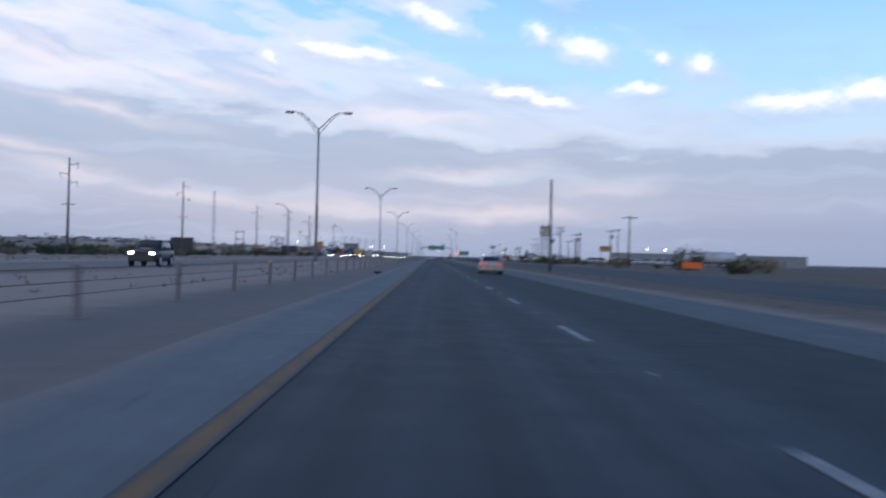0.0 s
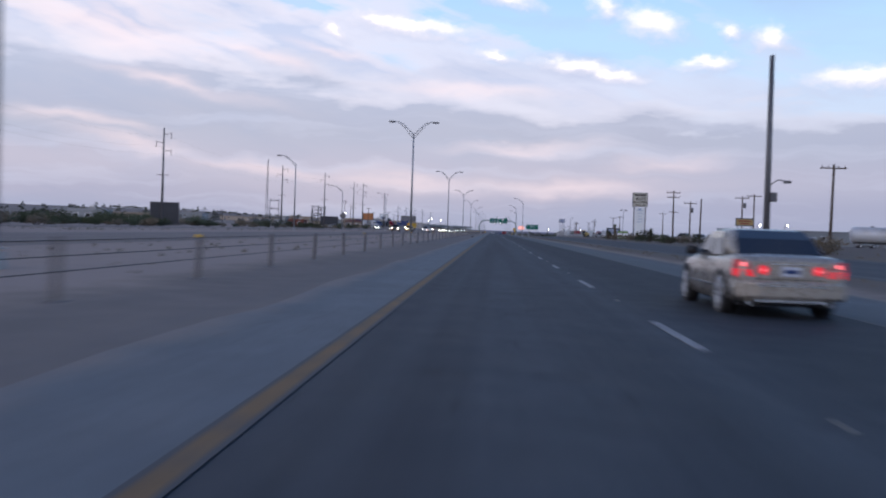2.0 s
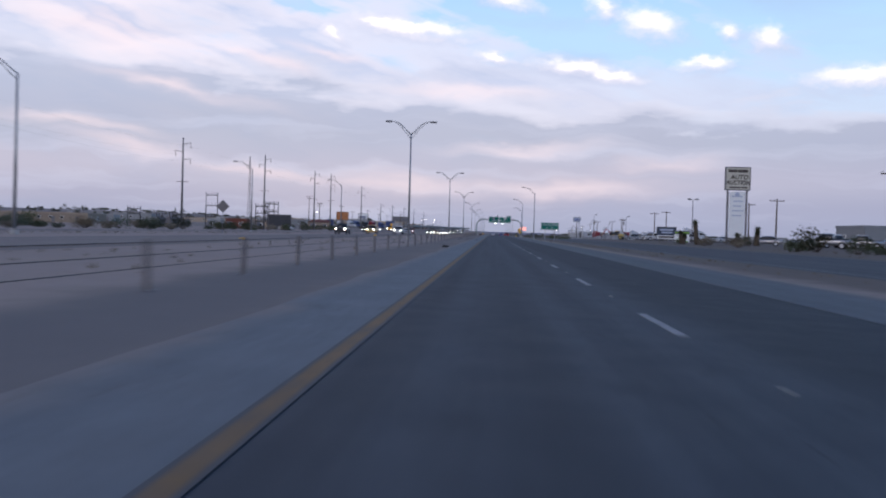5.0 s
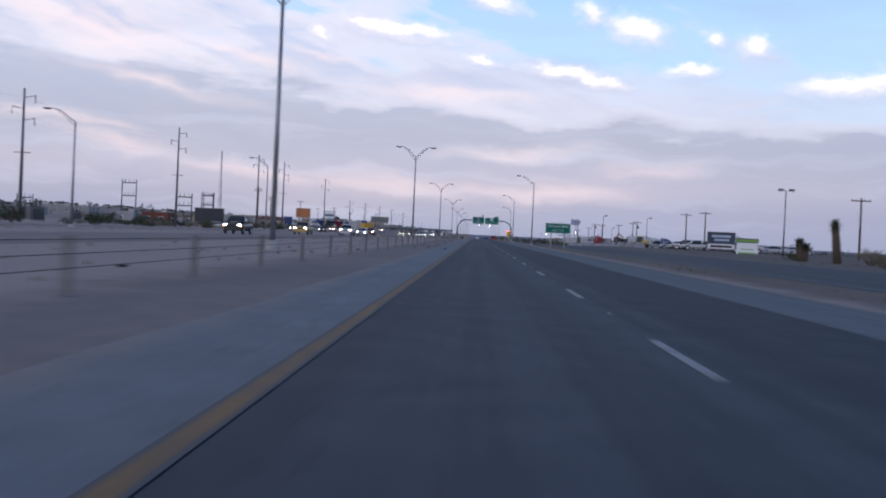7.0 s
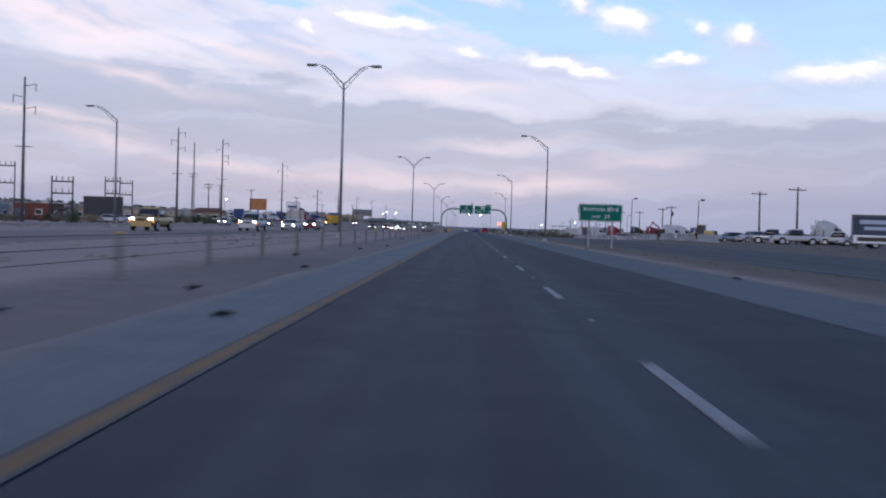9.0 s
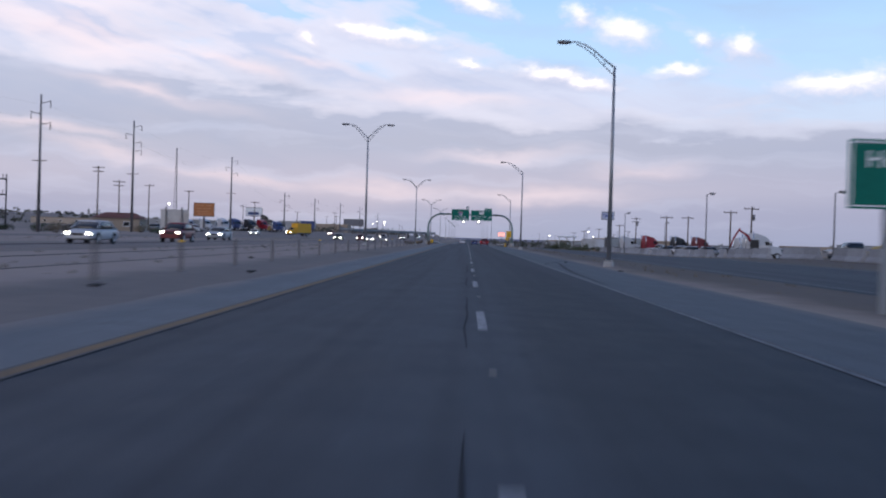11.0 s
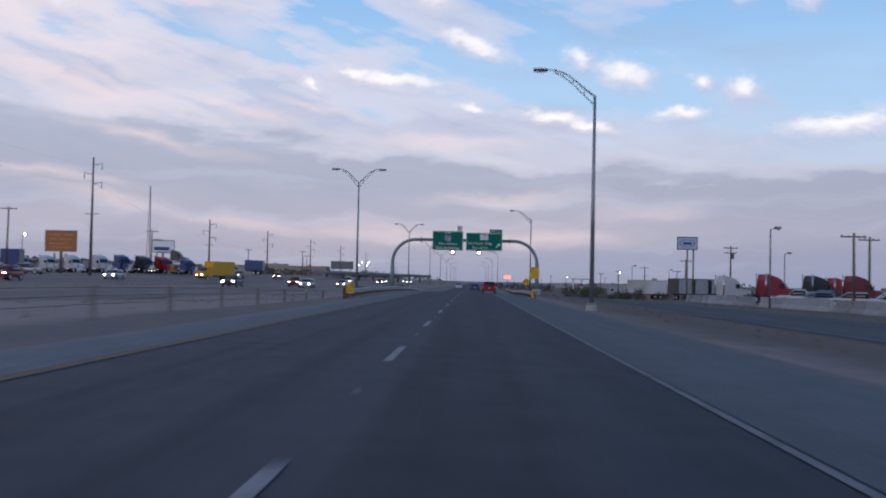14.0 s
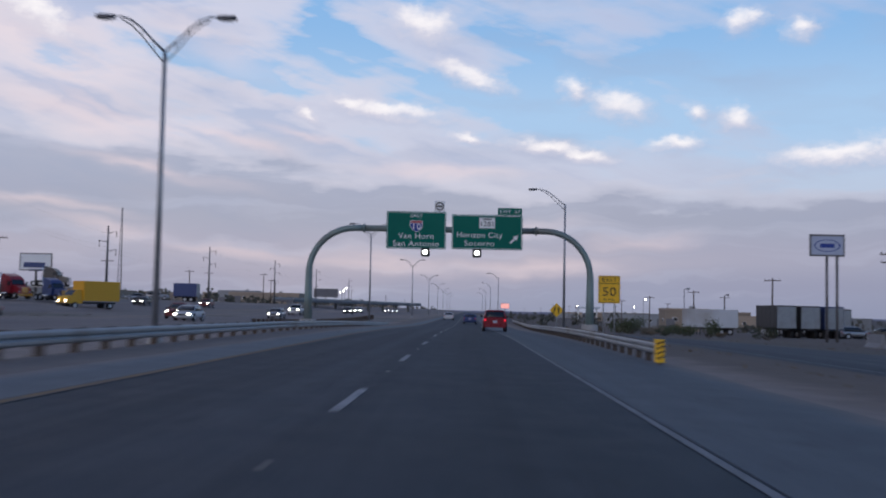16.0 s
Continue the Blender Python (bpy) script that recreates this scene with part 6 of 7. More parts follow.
def cargo_trailer(paint, x, y, turn, label, length=14.0):
    t = thing("cargo_trailer", x, y, None, turn, label, "trailer", "parked trailers")
    part("box_body", box(bmesh.new(), (0, length / 2, 2.55), (2.55, length, 2.8), 0.04), M[paint], t)
    for k in range(int(length / 1.2)):
        for s in (-1, 1):
            part("side_rib", box(bmesh.new(), (s * 1.285, 0.6 + 1.2 * k, 2.55), (0.02, 0.06, 2.7)), M[paint], t)
    part("rear_door", box(bmesh.new(), (0, -0.02, 2.5), (2.4, 0.05, 2.6), 0.01), M["galv"], t)
    for s in (-1, 1):
        part("landing_leg", box(bmesh.new(), (s * 0.8, length - 2.2, 0.6), (0.14, 0.14, 1.2)), M["plastic"], t)
    part("underframe", box(bmesh.new(), (0, length / 2, 1.05), (1.0, length * 0.94, 0.22)), M["plastic"], t)
    wheel_pair(t, 1.2)
    wheel_pair(t, 2.5)
    return t


for paint, word, x, y, turn, size in (("white", "white", -84, 640, -125, 0.85), ("white", "white", -79.5, 641, -122, 0.82), ("white", "white", -75, 642, -127, 0.85), ("white", "white", -70.5, 643, -125, 0.9), ("blue", "dark blue", -68.5, 650, -130, 0.92), ("dark", "charcoal", -64.5, 650, -128, 0.9), ("red", "red", -61.5, 652, -125, 0.9), ("blue", "dark blue", -57.5, 656, -125, 0.82),
                                      ("red", "red", 36.4, 584, -70, 1), ("dark", "charcoal", 43.6, 588, -70, 1), ("maroon", "maroon", 47.2, 583, -70, 1), ("white", "white", 44, 528, -70, 1), ("red", "red", 52, 604, -70, 1), ("white", "white", 34.5, 490, -75, 0.9), ("white", "white", 32.6, 590, -70, 0.95), ("white", "white", 55, 577, -70, 1), ("blue", "dark blue", 56, 566, -70, 1), ("white", "white", 46, 436, -75, 0.9), ("white", "white", 50, 447, -78, 0.9), ("white", "white", 54, 462, -72, 0.9)):
    tractor = semi_tractor(paint, x, y, turn, "%s sleeper truck tractor parked on a dirt yard" % word)
    tractor.scale = (size, size, size)
for paint, word, x, y, turn, ln in (("trailer_white", "white", 43, 676, 95, 8), ("dark", "dark grey", 40, 640, 8, 6), ("dark", "dark grey", 43.2, 641, 8, 6), ("blue", "dark blue", 46.4, 642, 8, 6),
                                    ("blue", "blue", -72, 617, 95, 3), ("blue", "dark blue", -56, 735, 88, 5), ("dark", "dark grey", 52, 655, 5, 6)):
    cargo_trailer(paint, x, y, turn, "%s box trailer standing on a roadside yard" % word, ln)

# yellow box truck on the far frontage road
t = thing("box_truck", -46.0, 652, None, 146, "yellow box truck with lit headlamps on the far frontage road", "truck")
part("cargo_box", box(bmesh.new(), (0, 2.6, 2.35), (2.45, 5.6, 2.6), 0.04), M["yellow"], t)
part("cab", prism(bmesh.new(), [(5.45, 0.7), (5.45, 2.5), (6.3, 2.5), (6.95, 1.75), (7.7, 1.55), (7.8, 0.7)], -1.05, 1.05, 0.1), M["yellow"], t)
part("windshield", quad(bmesh.new(), (-0.9, 6.98, 1.78), (0.9, 6.98, 1.78), (0.84, 6.36, 2.44), (-0.84, 6.36, 2.44), thick=0.02), M["glass"], t)
for s in (-1, 1):
    part("headlamp", box(bmesh.new(), (s * 0.78, 7.76, 1.05), (0.3, 0.12, 0.22), 0.03), M["head"], t)
part("bumper", box(bmesh.new(), (0, 7.8, 0.65), (2.1, 0.16, 0.28), 0.04), M["plastic"], t)
part("chassis", box(bmesh.new(), (0, 3.6, 0.8), (0.9, 7.4, 0.24)), M["plastic"], t)
wheel_pair(t, 1.2, 0.45, 1.1)
wheel_pair(t, 6.6, 0.45, 1.1)

# tanker trailer
t = thing("tank_trailer", 61, 216, None, 82, "white cylindrical tank trailer parked beside the frontage road", "trailer")
part("tank", pipe(bmesh.new(), [(0, 0, 2.1), (0, 0.35, 2.1), (0, 11.6, 2.1), (0, 12, 2.1)], [0.7, 1.15, 1.15, 0.7], 24), M["trailer_white"], t)
part("underframe", box(bmesh.new(), (0, 6, 0.95), (1.2, 11, 0.3)), M["plastic"], t)
for k in (3, 6, 9):
    part("manhole", rod(bmesh.new(), (0, k, 3.2), (0, k, 3.4), 0.28, seg=14), M["galv"], t)
wheel_pair(t, 1.5)
wheel_pair(t, 2.8)

# excavator with its red boom folded
t = thing("excavator", 34.2, 478, None, 75, "excavator with a pale body and a folded red boom", "excavator")
t.scale = (0.8, 0.8, 0.8)
for s in (-1, 1):
    part("track", prism(bmesh.new(), [(-1.7, 0.15), (-1.9, 0.45), (-1.7, 0.8), (1.7, 0.8), (1.9, 0.45), (1.7, 0.15), (1.4, 0), (-1.4, 0)], s * 1.15 - 0.28, s * 1.15 + 0.28), M["rubber"], t)
part("house", box(bmesh.new(), (0, -0.4, 1.5), (2.2, 2.4, 1.1), 0.1), M["white"], t)
part("cab", box(bmesh.new(), (-0.75, 0.6, 2.0), (0.95, 1.3, 1.7), 0.08), M["glass"], t)
part("boom", pipe(bmesh.new(), [(0.2, 0.7, 1.7), (0.2, 1.6, 3.4), (0.2, 2.9, 4.3)], [0.17, 0.19, 0.13], 8), M["red"], t)
part("stick", pipe(bmesh.new(), [(0.2, 2.7, 4.5), (0.2, 3.6, 3.0), (0.2, 4.1, 1.6)], [0.12, 0.14, 0.09], 8), M["red"], t)
part("bucket", prism(bmesh.new(), [(3.7, 0.3), (3.6, 1.1), (4.2, 1.6), (4.6, 1.1), (4.4, 0.35)], -0.2, 0.65), M["dark_steel"], t)

# small yellow wheel loader behind the barrier blocks
t = thing("wheel_loader", 29.6, 427, None, 60, "small pale yellow wheel loader parked on a dirt yard", "loader")
part("engine_cover", box(bmesh.new(), (0, -0.75, 1.0), (1.15, 1.3, 0.85), 0.12), M["faded_yellow"], t)
part("chassis", box(bmesh.new(), (0, 0.1, 0.6), (0.8, 2.8, 0.35), 0.05), M["plastic"], t)
part("cab", prism(bmesh.new(), [(-0.2, 1.0), (-0.15, 2.1), (0.75, 2.1), (0.95, 1.0)], -0.52, 0.52, 0.08), M["glass"], t, "dark glazed cab")
part("cab_roof", box(bmesh.new(), (0, 0.3, 2.14), (1.15, 1.15, 0.1), 0.03), M["faded_yellow"], t)
for s in (-1, 1):
    part("lift_arm", pipe(bmesh.new(), [(s * 0.35, 0.7, 1.25), (s * 0.35, 1.5, 0.95), (s * 0.35, 1.9, 0.45)], 0.08, 6), M["faded_yellow"], t)
    for yy in (-0.85, 0.95):
        wh = part("wheel", rod(bmesh.new(), (s * 0.45, yy, 0.48), (s * 0.78, yy, 0.48), 0.48, seg=20), M["rubber"], t, "black tyre")
        part("rim", rod(bmesh.new(), (s * 0.76, yy, 0.48), (s * 0.79, yy, 0.48), 0.24, seg=14), M["faded_yellow"], wh)
part("bucket", prism(bmesh.new(), [(1.8, 0.1), (1.75, 0.75), (2.0, 0.8), (2.1, 0.3), (2.6, 0.08)], -0.8, 0.8), M["faded_yellow"], t)

# pale concrete barrier blocks along the yard
first = thing("concrete_barrier", 27.2, 411, None, 2, "pale concrete barrier block along a truck yard", "barrier", "yard barrier blocks")
part("block", prism(bmesh.new(), [(-0.3, 0), (-0.3, 0.1), (-0.13, 0.35), (-0.08, 0.85), (0.08, 0.85), (0.13, 0.35), (0.3, 0.1), (0.3, 0)], -1.5, 1.5), M["pale_block"], first)
for o in first.children:
    o.matrix_local = pose(0, 0, 0, 0, 0, 90)
random.seed(5)
first.scale = (1.2, 1, 1.15)
for k in range(1, 52):
    if random.random() < 0.12:
        continue
    y = 411 + 3.4 * k
    x = 27.2 + 0.012 * (y - 411) + random.uniform(-0.15, 0.15)
    copy_thing(first, pose(x, y, ground_z(x, y), 0, 0, random.uniform(-4, 4)))

# ---------------------------------------------------------------- buildings
def building(name, x, y, w, d, h, wall, label, roof="flat", turn=0.0, doors=2, windows=3, roof_mat="roof_grey"):
    """Walls with openings set proud, a roof with an edge, doors and windows on the road side and the near side."""
    t = thing(name, x, y, None, turn, label, "building", "roadside buildings")
    part("wall", box(bmesh.new(), (0, 0, h / 2 - 0.3), (w, d, h + 0.6)), M[wall], t)
    if roof == "flat":
        bm = bmesh.new()
        for a, b, c, dd in ((0, -d / 2, w + 0.2, 0.25), (0, d / 2, w + 0.2, 0.25), (-w / 2, 0, 0.25, d), (w / 2, 0, 0.25, d)):
            box(bm, (a, b, h + 0.15), (c, dd, 0.4))
        part("parapet", bm, M[wall], t)
        part("roof", box(bmesh.new(), (0, 0, h + 0.03), (w - 0.3, d - 0.3, 0.06)), M[roof_mat], t)
        part("air_conditioner", box(bmesh.new(), (w * 0.2, 0, h + 0.55), (1.4, 1.2, 0.9), 0.05), M["galv"], t)
    else:
        bm = bmesh.new()
        a = [bm.verts.new(p) for p in ((-w / 2 - 0.4, -d / 2 - 0.4, h), (w / 2 + 0.4, -d / 2 - 0.4, h), (w / 2 + 0.4, d / 2 + 0.4, h), (-w / 2 - 0.4, d / 2 + 0.4, h), (-w * 0.32, 0, h + w * 0.13), (w * 0.32, 0, h + w * 0.13))]
        for q in ((0, 1, 5, 4), (1, 2, 5), (2, 3, 4, 5), (3, 0, 4), (3, 2, 1, 0)):
            bm.faces.new([a[i] for i in q])
        part("roof", bm, M[roof_mat], t)
    for k in range(doors):
        xx = -w * 0.38 + k * w * 0.76 / max(1, doors - 1)
        dw, dh = (min(3.2, w * 0.2), min(3.2, h * 0.7)) if h > 4 else (1.1, 2.1)
        part("door", box(bmesh.new(), (xx, -d / 2 - 0.03, dh / 2), (dw, 0.1, dh), 0.02), M["roof_grey"], t)
    for k in range(windows):
        xx = -w * 0.28 + k * w * 0.5 / max(1, windows - 1)
        wi = part("window", box(bmesh.new(), (xx, -d / 2 - 0.02, h * 0.55), (1.3, 0.08, 1.0), 0.01), M["sign_white"], t)
        part("pane", box(bmesh.new(), (xx, -d / 2 - 0.065, h * 0.55), (1.12, 0.02, 0.82)), M["glass"], wi)
    sx = 1 if x < 0 else -1
    for k in range(max(1, int(d / 7))):
        yy = -d / 2 + 3 + k * 6.5
        wi = part("window", box(bmesh.new(), (sx * (w / 2 + 0.02), yy, h * 0.5), (0.08, 1.4, 1.0), 0.01), M["sign_white"], t)
        part("pane", box(bmesh.new(), (sx * (w / 2 + 0.065), yy, h * 0.5), (0.02, 1.2, 0.8)), M["glass"], wi)
    return t


building("warehouse", 87, 337, 60, 14, 3.3, "metal_wall", "long grey-blue metal warehouse behind a parking lot", "flat", 0, 4, 4)
building("warehouse", 57, 783, 11, 9, 5.5, "stucco", "tan block building with a dark roof edge", "flat", 0, 2, 2)
building("house", -68, 556, 8.5, 9, 2.5, "stucco", "low house with a red-brown hipped roof", "hip", 10, 1, 2, "brick_red")
building("shed", -96, 300, 11, 8, 2.6, "metal_wall", "pale metal shed behind scrub", "flat", 4, 2, 3)
building("shed", -85, 470, 4, 5, 2.5, "metal_wall", "small pale metal shed beside an electrical yard", "flat", 3, 1, 1)
building("shed", -80, 478, 6.5, 6, 2.7, "brick_red", "dark brown hut beside an electrical yard", "flat", -3, 1, 2)
building("shed", -73, 486, 6, 5, 2.3, "stucco", "low tan hut beside an electrical yard", "flat", 2, 1, 2)
building("warehouse", -165, 540, 34, 18, 3.2, "stucco", "long tan building beyond the desert scrub", "flat", 0, 4, 5)
building("warehouse", 66, 870, 34, 16, 4.2, "metal_wall", "low grey building with lit yard lamps nearby", "flat", 0, 3, 4)
random.seed(21)
for k in range(30):
    left = k % 2 == 0
    y = 650 + k * 26 + random.uniform(-8, 8)
    x = (-115 - random.uniform(0, 110)) if left else (78 + random.uniform(0, 90))
    w, d, h = random.uniform(12, 30), random.uniform(9, 16), random.uniform(2.6, 4.0)
    wall = random.choice(("stucco", "metal_wall", "stucco"))
    building("shop" if w < 20 else "warehouse", x, y, w, d, h, wall, "%s %s far along the freeway" % ("tan stucco" if wall == "stucco" else "grey metal", "shop building" if w < 20 else "warehouse"), "flat", random.uniform(-10, 10), 2, 3, random.choice(("roof_grey", "brick_red", "roof_grey")))

# ---------------------------------------------------------------- electrical yard
def h_frame(x, y, w, h, turn=0):
    t = thing("substation_frame", x, y, None, turn, "dark steel H-frame of an electrical yard", "substation", "substation frames")
    for s in (-1, 1):
        part("post", rod(bmesh.new(), (s * w / 2, 0, -0.4), (s * w / 2, 0, h), 0.17, 0.13, 8), M["dark_steel"], t)
    for z in (h - 0.9, h * 0.62, h * 0.3):
        part("crossbeam", box(bmesh.new(), (0, 0, z), (w + 0.2, 0.2, 0.24)), M["dark_steel"], t)
        for u in (-0.3, 0, 0.3):
            part("insulator", rod(bmesh.new(), (u * w, 0, z + 0.1), (u * w, 0, z + 0.9), 0.09, 0.06, 8), M["insulator"], t)
    return t


h_frame(-92.1, 491, 3.7, 11.2)
h_frame(-82.7, 535, 3.0, 9.6)
h_frame(-74, 500, 3.0, 9.0)
h_frame(-110, 470, 3.8, 6.0)
h_frame(-69.5, 462, 3.4, 7.6, 8)
for k, (x, y) in enumerate(((-78, 478), (-84, 486), (-97, 480), (-106, 492), (-74, 392), (-79, 398))):
    t = thing("transformer", x, y, None, 12 * k, "grey electrical transformer with cooling fins and bushings", "transformer", "yard transformers")
    part("tank", box(bmesh.new(), (0, 0, 1.3), (2.4, 1.6, 2.2), 0.06), M["weathered_steel"], t)
    for j in range(5):
        part("fin", box(bmesh.new(), (-1.0 + 0.5 * j, -0.95, 1.2), (0.08, 0.4, 1.7)), M["weathered_steel"], t)
    for j in (-0.7, 0, 0.7):
        part("bushing", rod(bmesh.new(), (j, 0, 2.4), (j * 1.4, 0, 3.6), 0.12, 0.06, 8), M["insulator"], t)
    part("plinth", box(bmesh.new(), (0, 0, 0.05), (2.8, 2.0, 0.4)), M["concrete"], t)

# radio mast
t = thing("radio_mast", -289, 1380, None, 0, "slim lattice radio mast far beyond the town", "mast")
for a in (90, 210, 330):
    c, s = math.cos(radians(a)), math.sin(radians(a))
    part("leg", rod(bmesh.new(), (2.2 * c, 2.2 * s, -1), (0.5 * c, 0.5 * s, 71), 0.22, 0.16, 6), M["weathered_steel"], t)
for k in range(17):
    z0, z1 = 4.2 * k, 4.2 * (k + 1)
    bm = bmesh.new()
    for i, a in enumerate((90, 210, 330)):
        b = (210, 330, 90)[i]
        r0, r1 = 2.2 - 1.7 * z0 / 71, 2.2 - 1.7 * z1 / 71
        rod(bm, (r0 * math.cos(radians(a)), r0 * math.sin(radians(a)), z0), (r1 * math.cos(radians(b)), r1 * math.sin(radians(b)), z1), 0.1, seg=5)
    part("brace", bm, M["weathered_steel"], t)

# ---------------------------------------------------------------- plants
def bush(x, y, r, h, mat, seed, label, name="bush"):
    rnd = random.Random(seed)
    t = thing(name, x, y, None, 0, label, "shrub", "desert shrubs")
    bm = bmesh.new()
    for k in range(9):
        a = rnd.uniform(0, 6.28)
        rod(bm, (0, 0, -0.1), (r * 0.6 * math.cos(a), r * 0.6 * math.sin(a), h * rnd.uniform(0.45, 0.8)), 0.035, 0.012, 5)
    part("brushwood", bm, M["bark"], t)
    bm = bmesh.new()
    lobes = [(rnd.uniform(-0.55, 0.55) * r, rnd.uniform(-0.55, 0.55) * r, rnd.uniform(0.3, 0.75) * h, rnd.uniform(0.3, 0.5)) for _ in range(8)]
    for k in range(520):
        lx, ly, lz, lr = lobes[rnd.randrange(8)]
        d = Vector((rnd.gauss(0, 1), rnd.gauss(0, 1), rnd.gauss(0, 0.8))).normalized() * (lr * rnd.uniform(0.35, 1.15))
        p = Vector((lx + d.x * r, ly + d.y * r, max(0.05, lz + d.z * h)))
        u = Vector((rnd.gauss(0, 1), rnd.gauss(0, 1), rnd.gauss(0, 1))).normalized()
        v = u.orthogonal().normalized()
        s = rnd.uniform(0.07, 0.16) * max(0.6, r * 0.6)
        vs = [bm.verts.new(p + u * s), bm.verts.new(p + v * s * 0.45), bm.verts.new(p - u * s), bm.verts.new(p - v * s * 0.45)]
        bm.faces.new(vs)
    part("foliage", bm, M[mat], t)
    return t


protos = [bush(-63, 232, 2.0, 1.9, "leaf", 1, "rounded dark green desert bush on dry ground"), bush(-66, 205, 2.4, 1.5, "leaf", 2, "wide dark green desert bush on dry ground"),
          bush(-58, 218, 1.3, 1.0, "leaf_dry", 3, "small straw-coloured dry bush on sandy ground"), bush(-60, 240, 1.8, 1.3, "leaf_dry", 4, "tangled straw-coloured bush on sandy ground"), bush(-56.5, 262, 1.1, 0.9, "leaf", 5, "low dull green bush on sandy ground")]
random.seed(8)
for k in range(175):
    side = random.random()
    if side < 0.66:
        x, y = -55 - abs(random.gauss(0, 12)), random.uniform(60, 560)
    elif side < 0.85:
        x, y = 24 + abs(random.gauss(0, 4)), random.uniform(90, 318)
    else:
        x, y = 27 + abs(random.gauss(0, 6)), random.uniform(600, 820)
    s = random.uniform(0.6, 1.35)
    copy_thing(protos[random.randrange(5)], pose(x, y, ground_z(x, y) - 0.05, 0, 0, random.uniform(0, 360)) @ Matrix.Diagonal((s, s, s * random.uniform(0.8, 1.1), 1)))
for k in range(70):
    y = random.uniform(75, 330)
    x = -57 - abs(random.gauss(0, 7)) - 0.03 * y
    s = random.uniform(0.9, 1.7)
    copy_thing(protos[(0, 1, 1, 0, 3)[k % 5]], pose(x, y, ground_z(x, y) - 0.05, 0, 0, random.uniform(0, 360)) @ Matrix.Diagonal((s, s, s * random.uniform(0.6, 0.9), 1)))
copy_thing(protos[0], pose(29.9, 693, ground_z(29.9, 693), 0, 0, 40) @ Matrix.Diagonal((1.4, 1.4, 1.5, 1)))


def yucca(x, y, h, seed, crowns=1):
    rnd = random.Random(seed)
    t = thing("yucca", x, y, None, 0, "tall yucca with a shaggy trunk and a spiky crown", "yucca", "yuccas by the auction sign")
    tips = []
    for c in range(crowns):
        lean = Vector((rnd.uniform(-0.35, 0.35), rnd.uniform(-0.3, 0.3), h * (1 - 0.25 * c)))
        pts = [Vector((0.25 * c, 0, -0.2)), lean * 0.5 + Vector((0.3 * c, 0, 0)), lean + Vector((0.5 * c, 0, 0))]
        part("trunk", pipe(bmesh.new(), pts, [0.34, 0.32, 0.26], 10), M["bark"], t)
        tips.append(pts)
    for pts in tips:
        bm, bm2 = bmesh.new(), bmesh.new()
        for k in range(460):
            dry = k % 2
            base = pts[1].lerp(pts[2], rnd.uniform(-0.9 if dry else 0.75, 1.0))
            a = rnd.uniform(0, 6.28)
            tilt = rnd.uniform(-1.2, -0.5) if dry else rnd.uniform(-0.35, 1.25)
            d = Vector((math.cos(a) * math.cos(tilt), math.sin(a) * math.cos(tilt), math.sin(tilt)))
            ln = rnd.uniform(0.4, 0.62) if dry else rnd.uniform(0.55, 0.85)
            s = d.cross(Vector((0, 0, 1))).normalized() * 0.055
            b = bm2 if dry else bm
            p0 = base + d * 0.15
            b.faces.new([b.verts.new(p0 - s), b.verts.new(p0 + s), b.verts.new(base + d * ln + Vector((0, 0, -0.05)))])
        part("leaf_crown", bm, M["leaf"], t, "green sword-shaped leaves")
        part("leaf_skirt", bm2, M["leaf_dry"], t, "dry hanging leaf skirt")
    return t


yucca(26.1, 307, 3.0, 1)
yucca(33.4, 304, 2.2, 2, 2)
yucca(25.1, 313, 1.5, 3, 2)
yucca(30.2, 300, 1.2, 4, 1)

# dry grass and stones along the verges
bm = bmesh.new()
rnd = random.Random(4)
for k in range(5200):
    u = rnd.random()
    if u < 0.55:
        x, y = -34 - abs(rnd.gauss(0, 12)), rnd.uniform(60, 620)
    elif u < 0.7:
        x, y = rnd.uniform(-17, -8.8), rnd.uniform(10, 640)
    else:
        x, y = rnd.choice((rnd.uniform(8.5, 11.2), rnd.uniform(21, 30), rnd.uniform(21, 34))), rnd.uniform(20, 640)
    if -53 < x < -42:
        continue
    z, s = ground_z(x, y) - 0.03, rnd.uniform(0.05, 0.16)
    for j in range(3):
        a, ln = rnd.uniform(0, 6.28), rnd.uniform(0.3, 0.9) * s
        p = Vector((x + rnd.uniform(-0.1, 0.1), y + rnd.uniform(-0.1, 0.1), z))
        d = Vector((math.cos(a) * 0.03, math.sin(a) * 0.03, 0))
        bm.faces.new([bm.verts.new(p - d * 1.6), bm.verts.new(p + d * 1.6), bm.verts.new(p + Vector((math.sin(a) * ln * 0.7, math.cos(a) * ln * 0.7, s)))])
single("dry_grass", bm, M["leaf_dry"], label="sparse dry grass tufts on the dirt verges", category="grass", kind="stuff")

# shreds of tyre and small litter on the verges
random.seed(17)
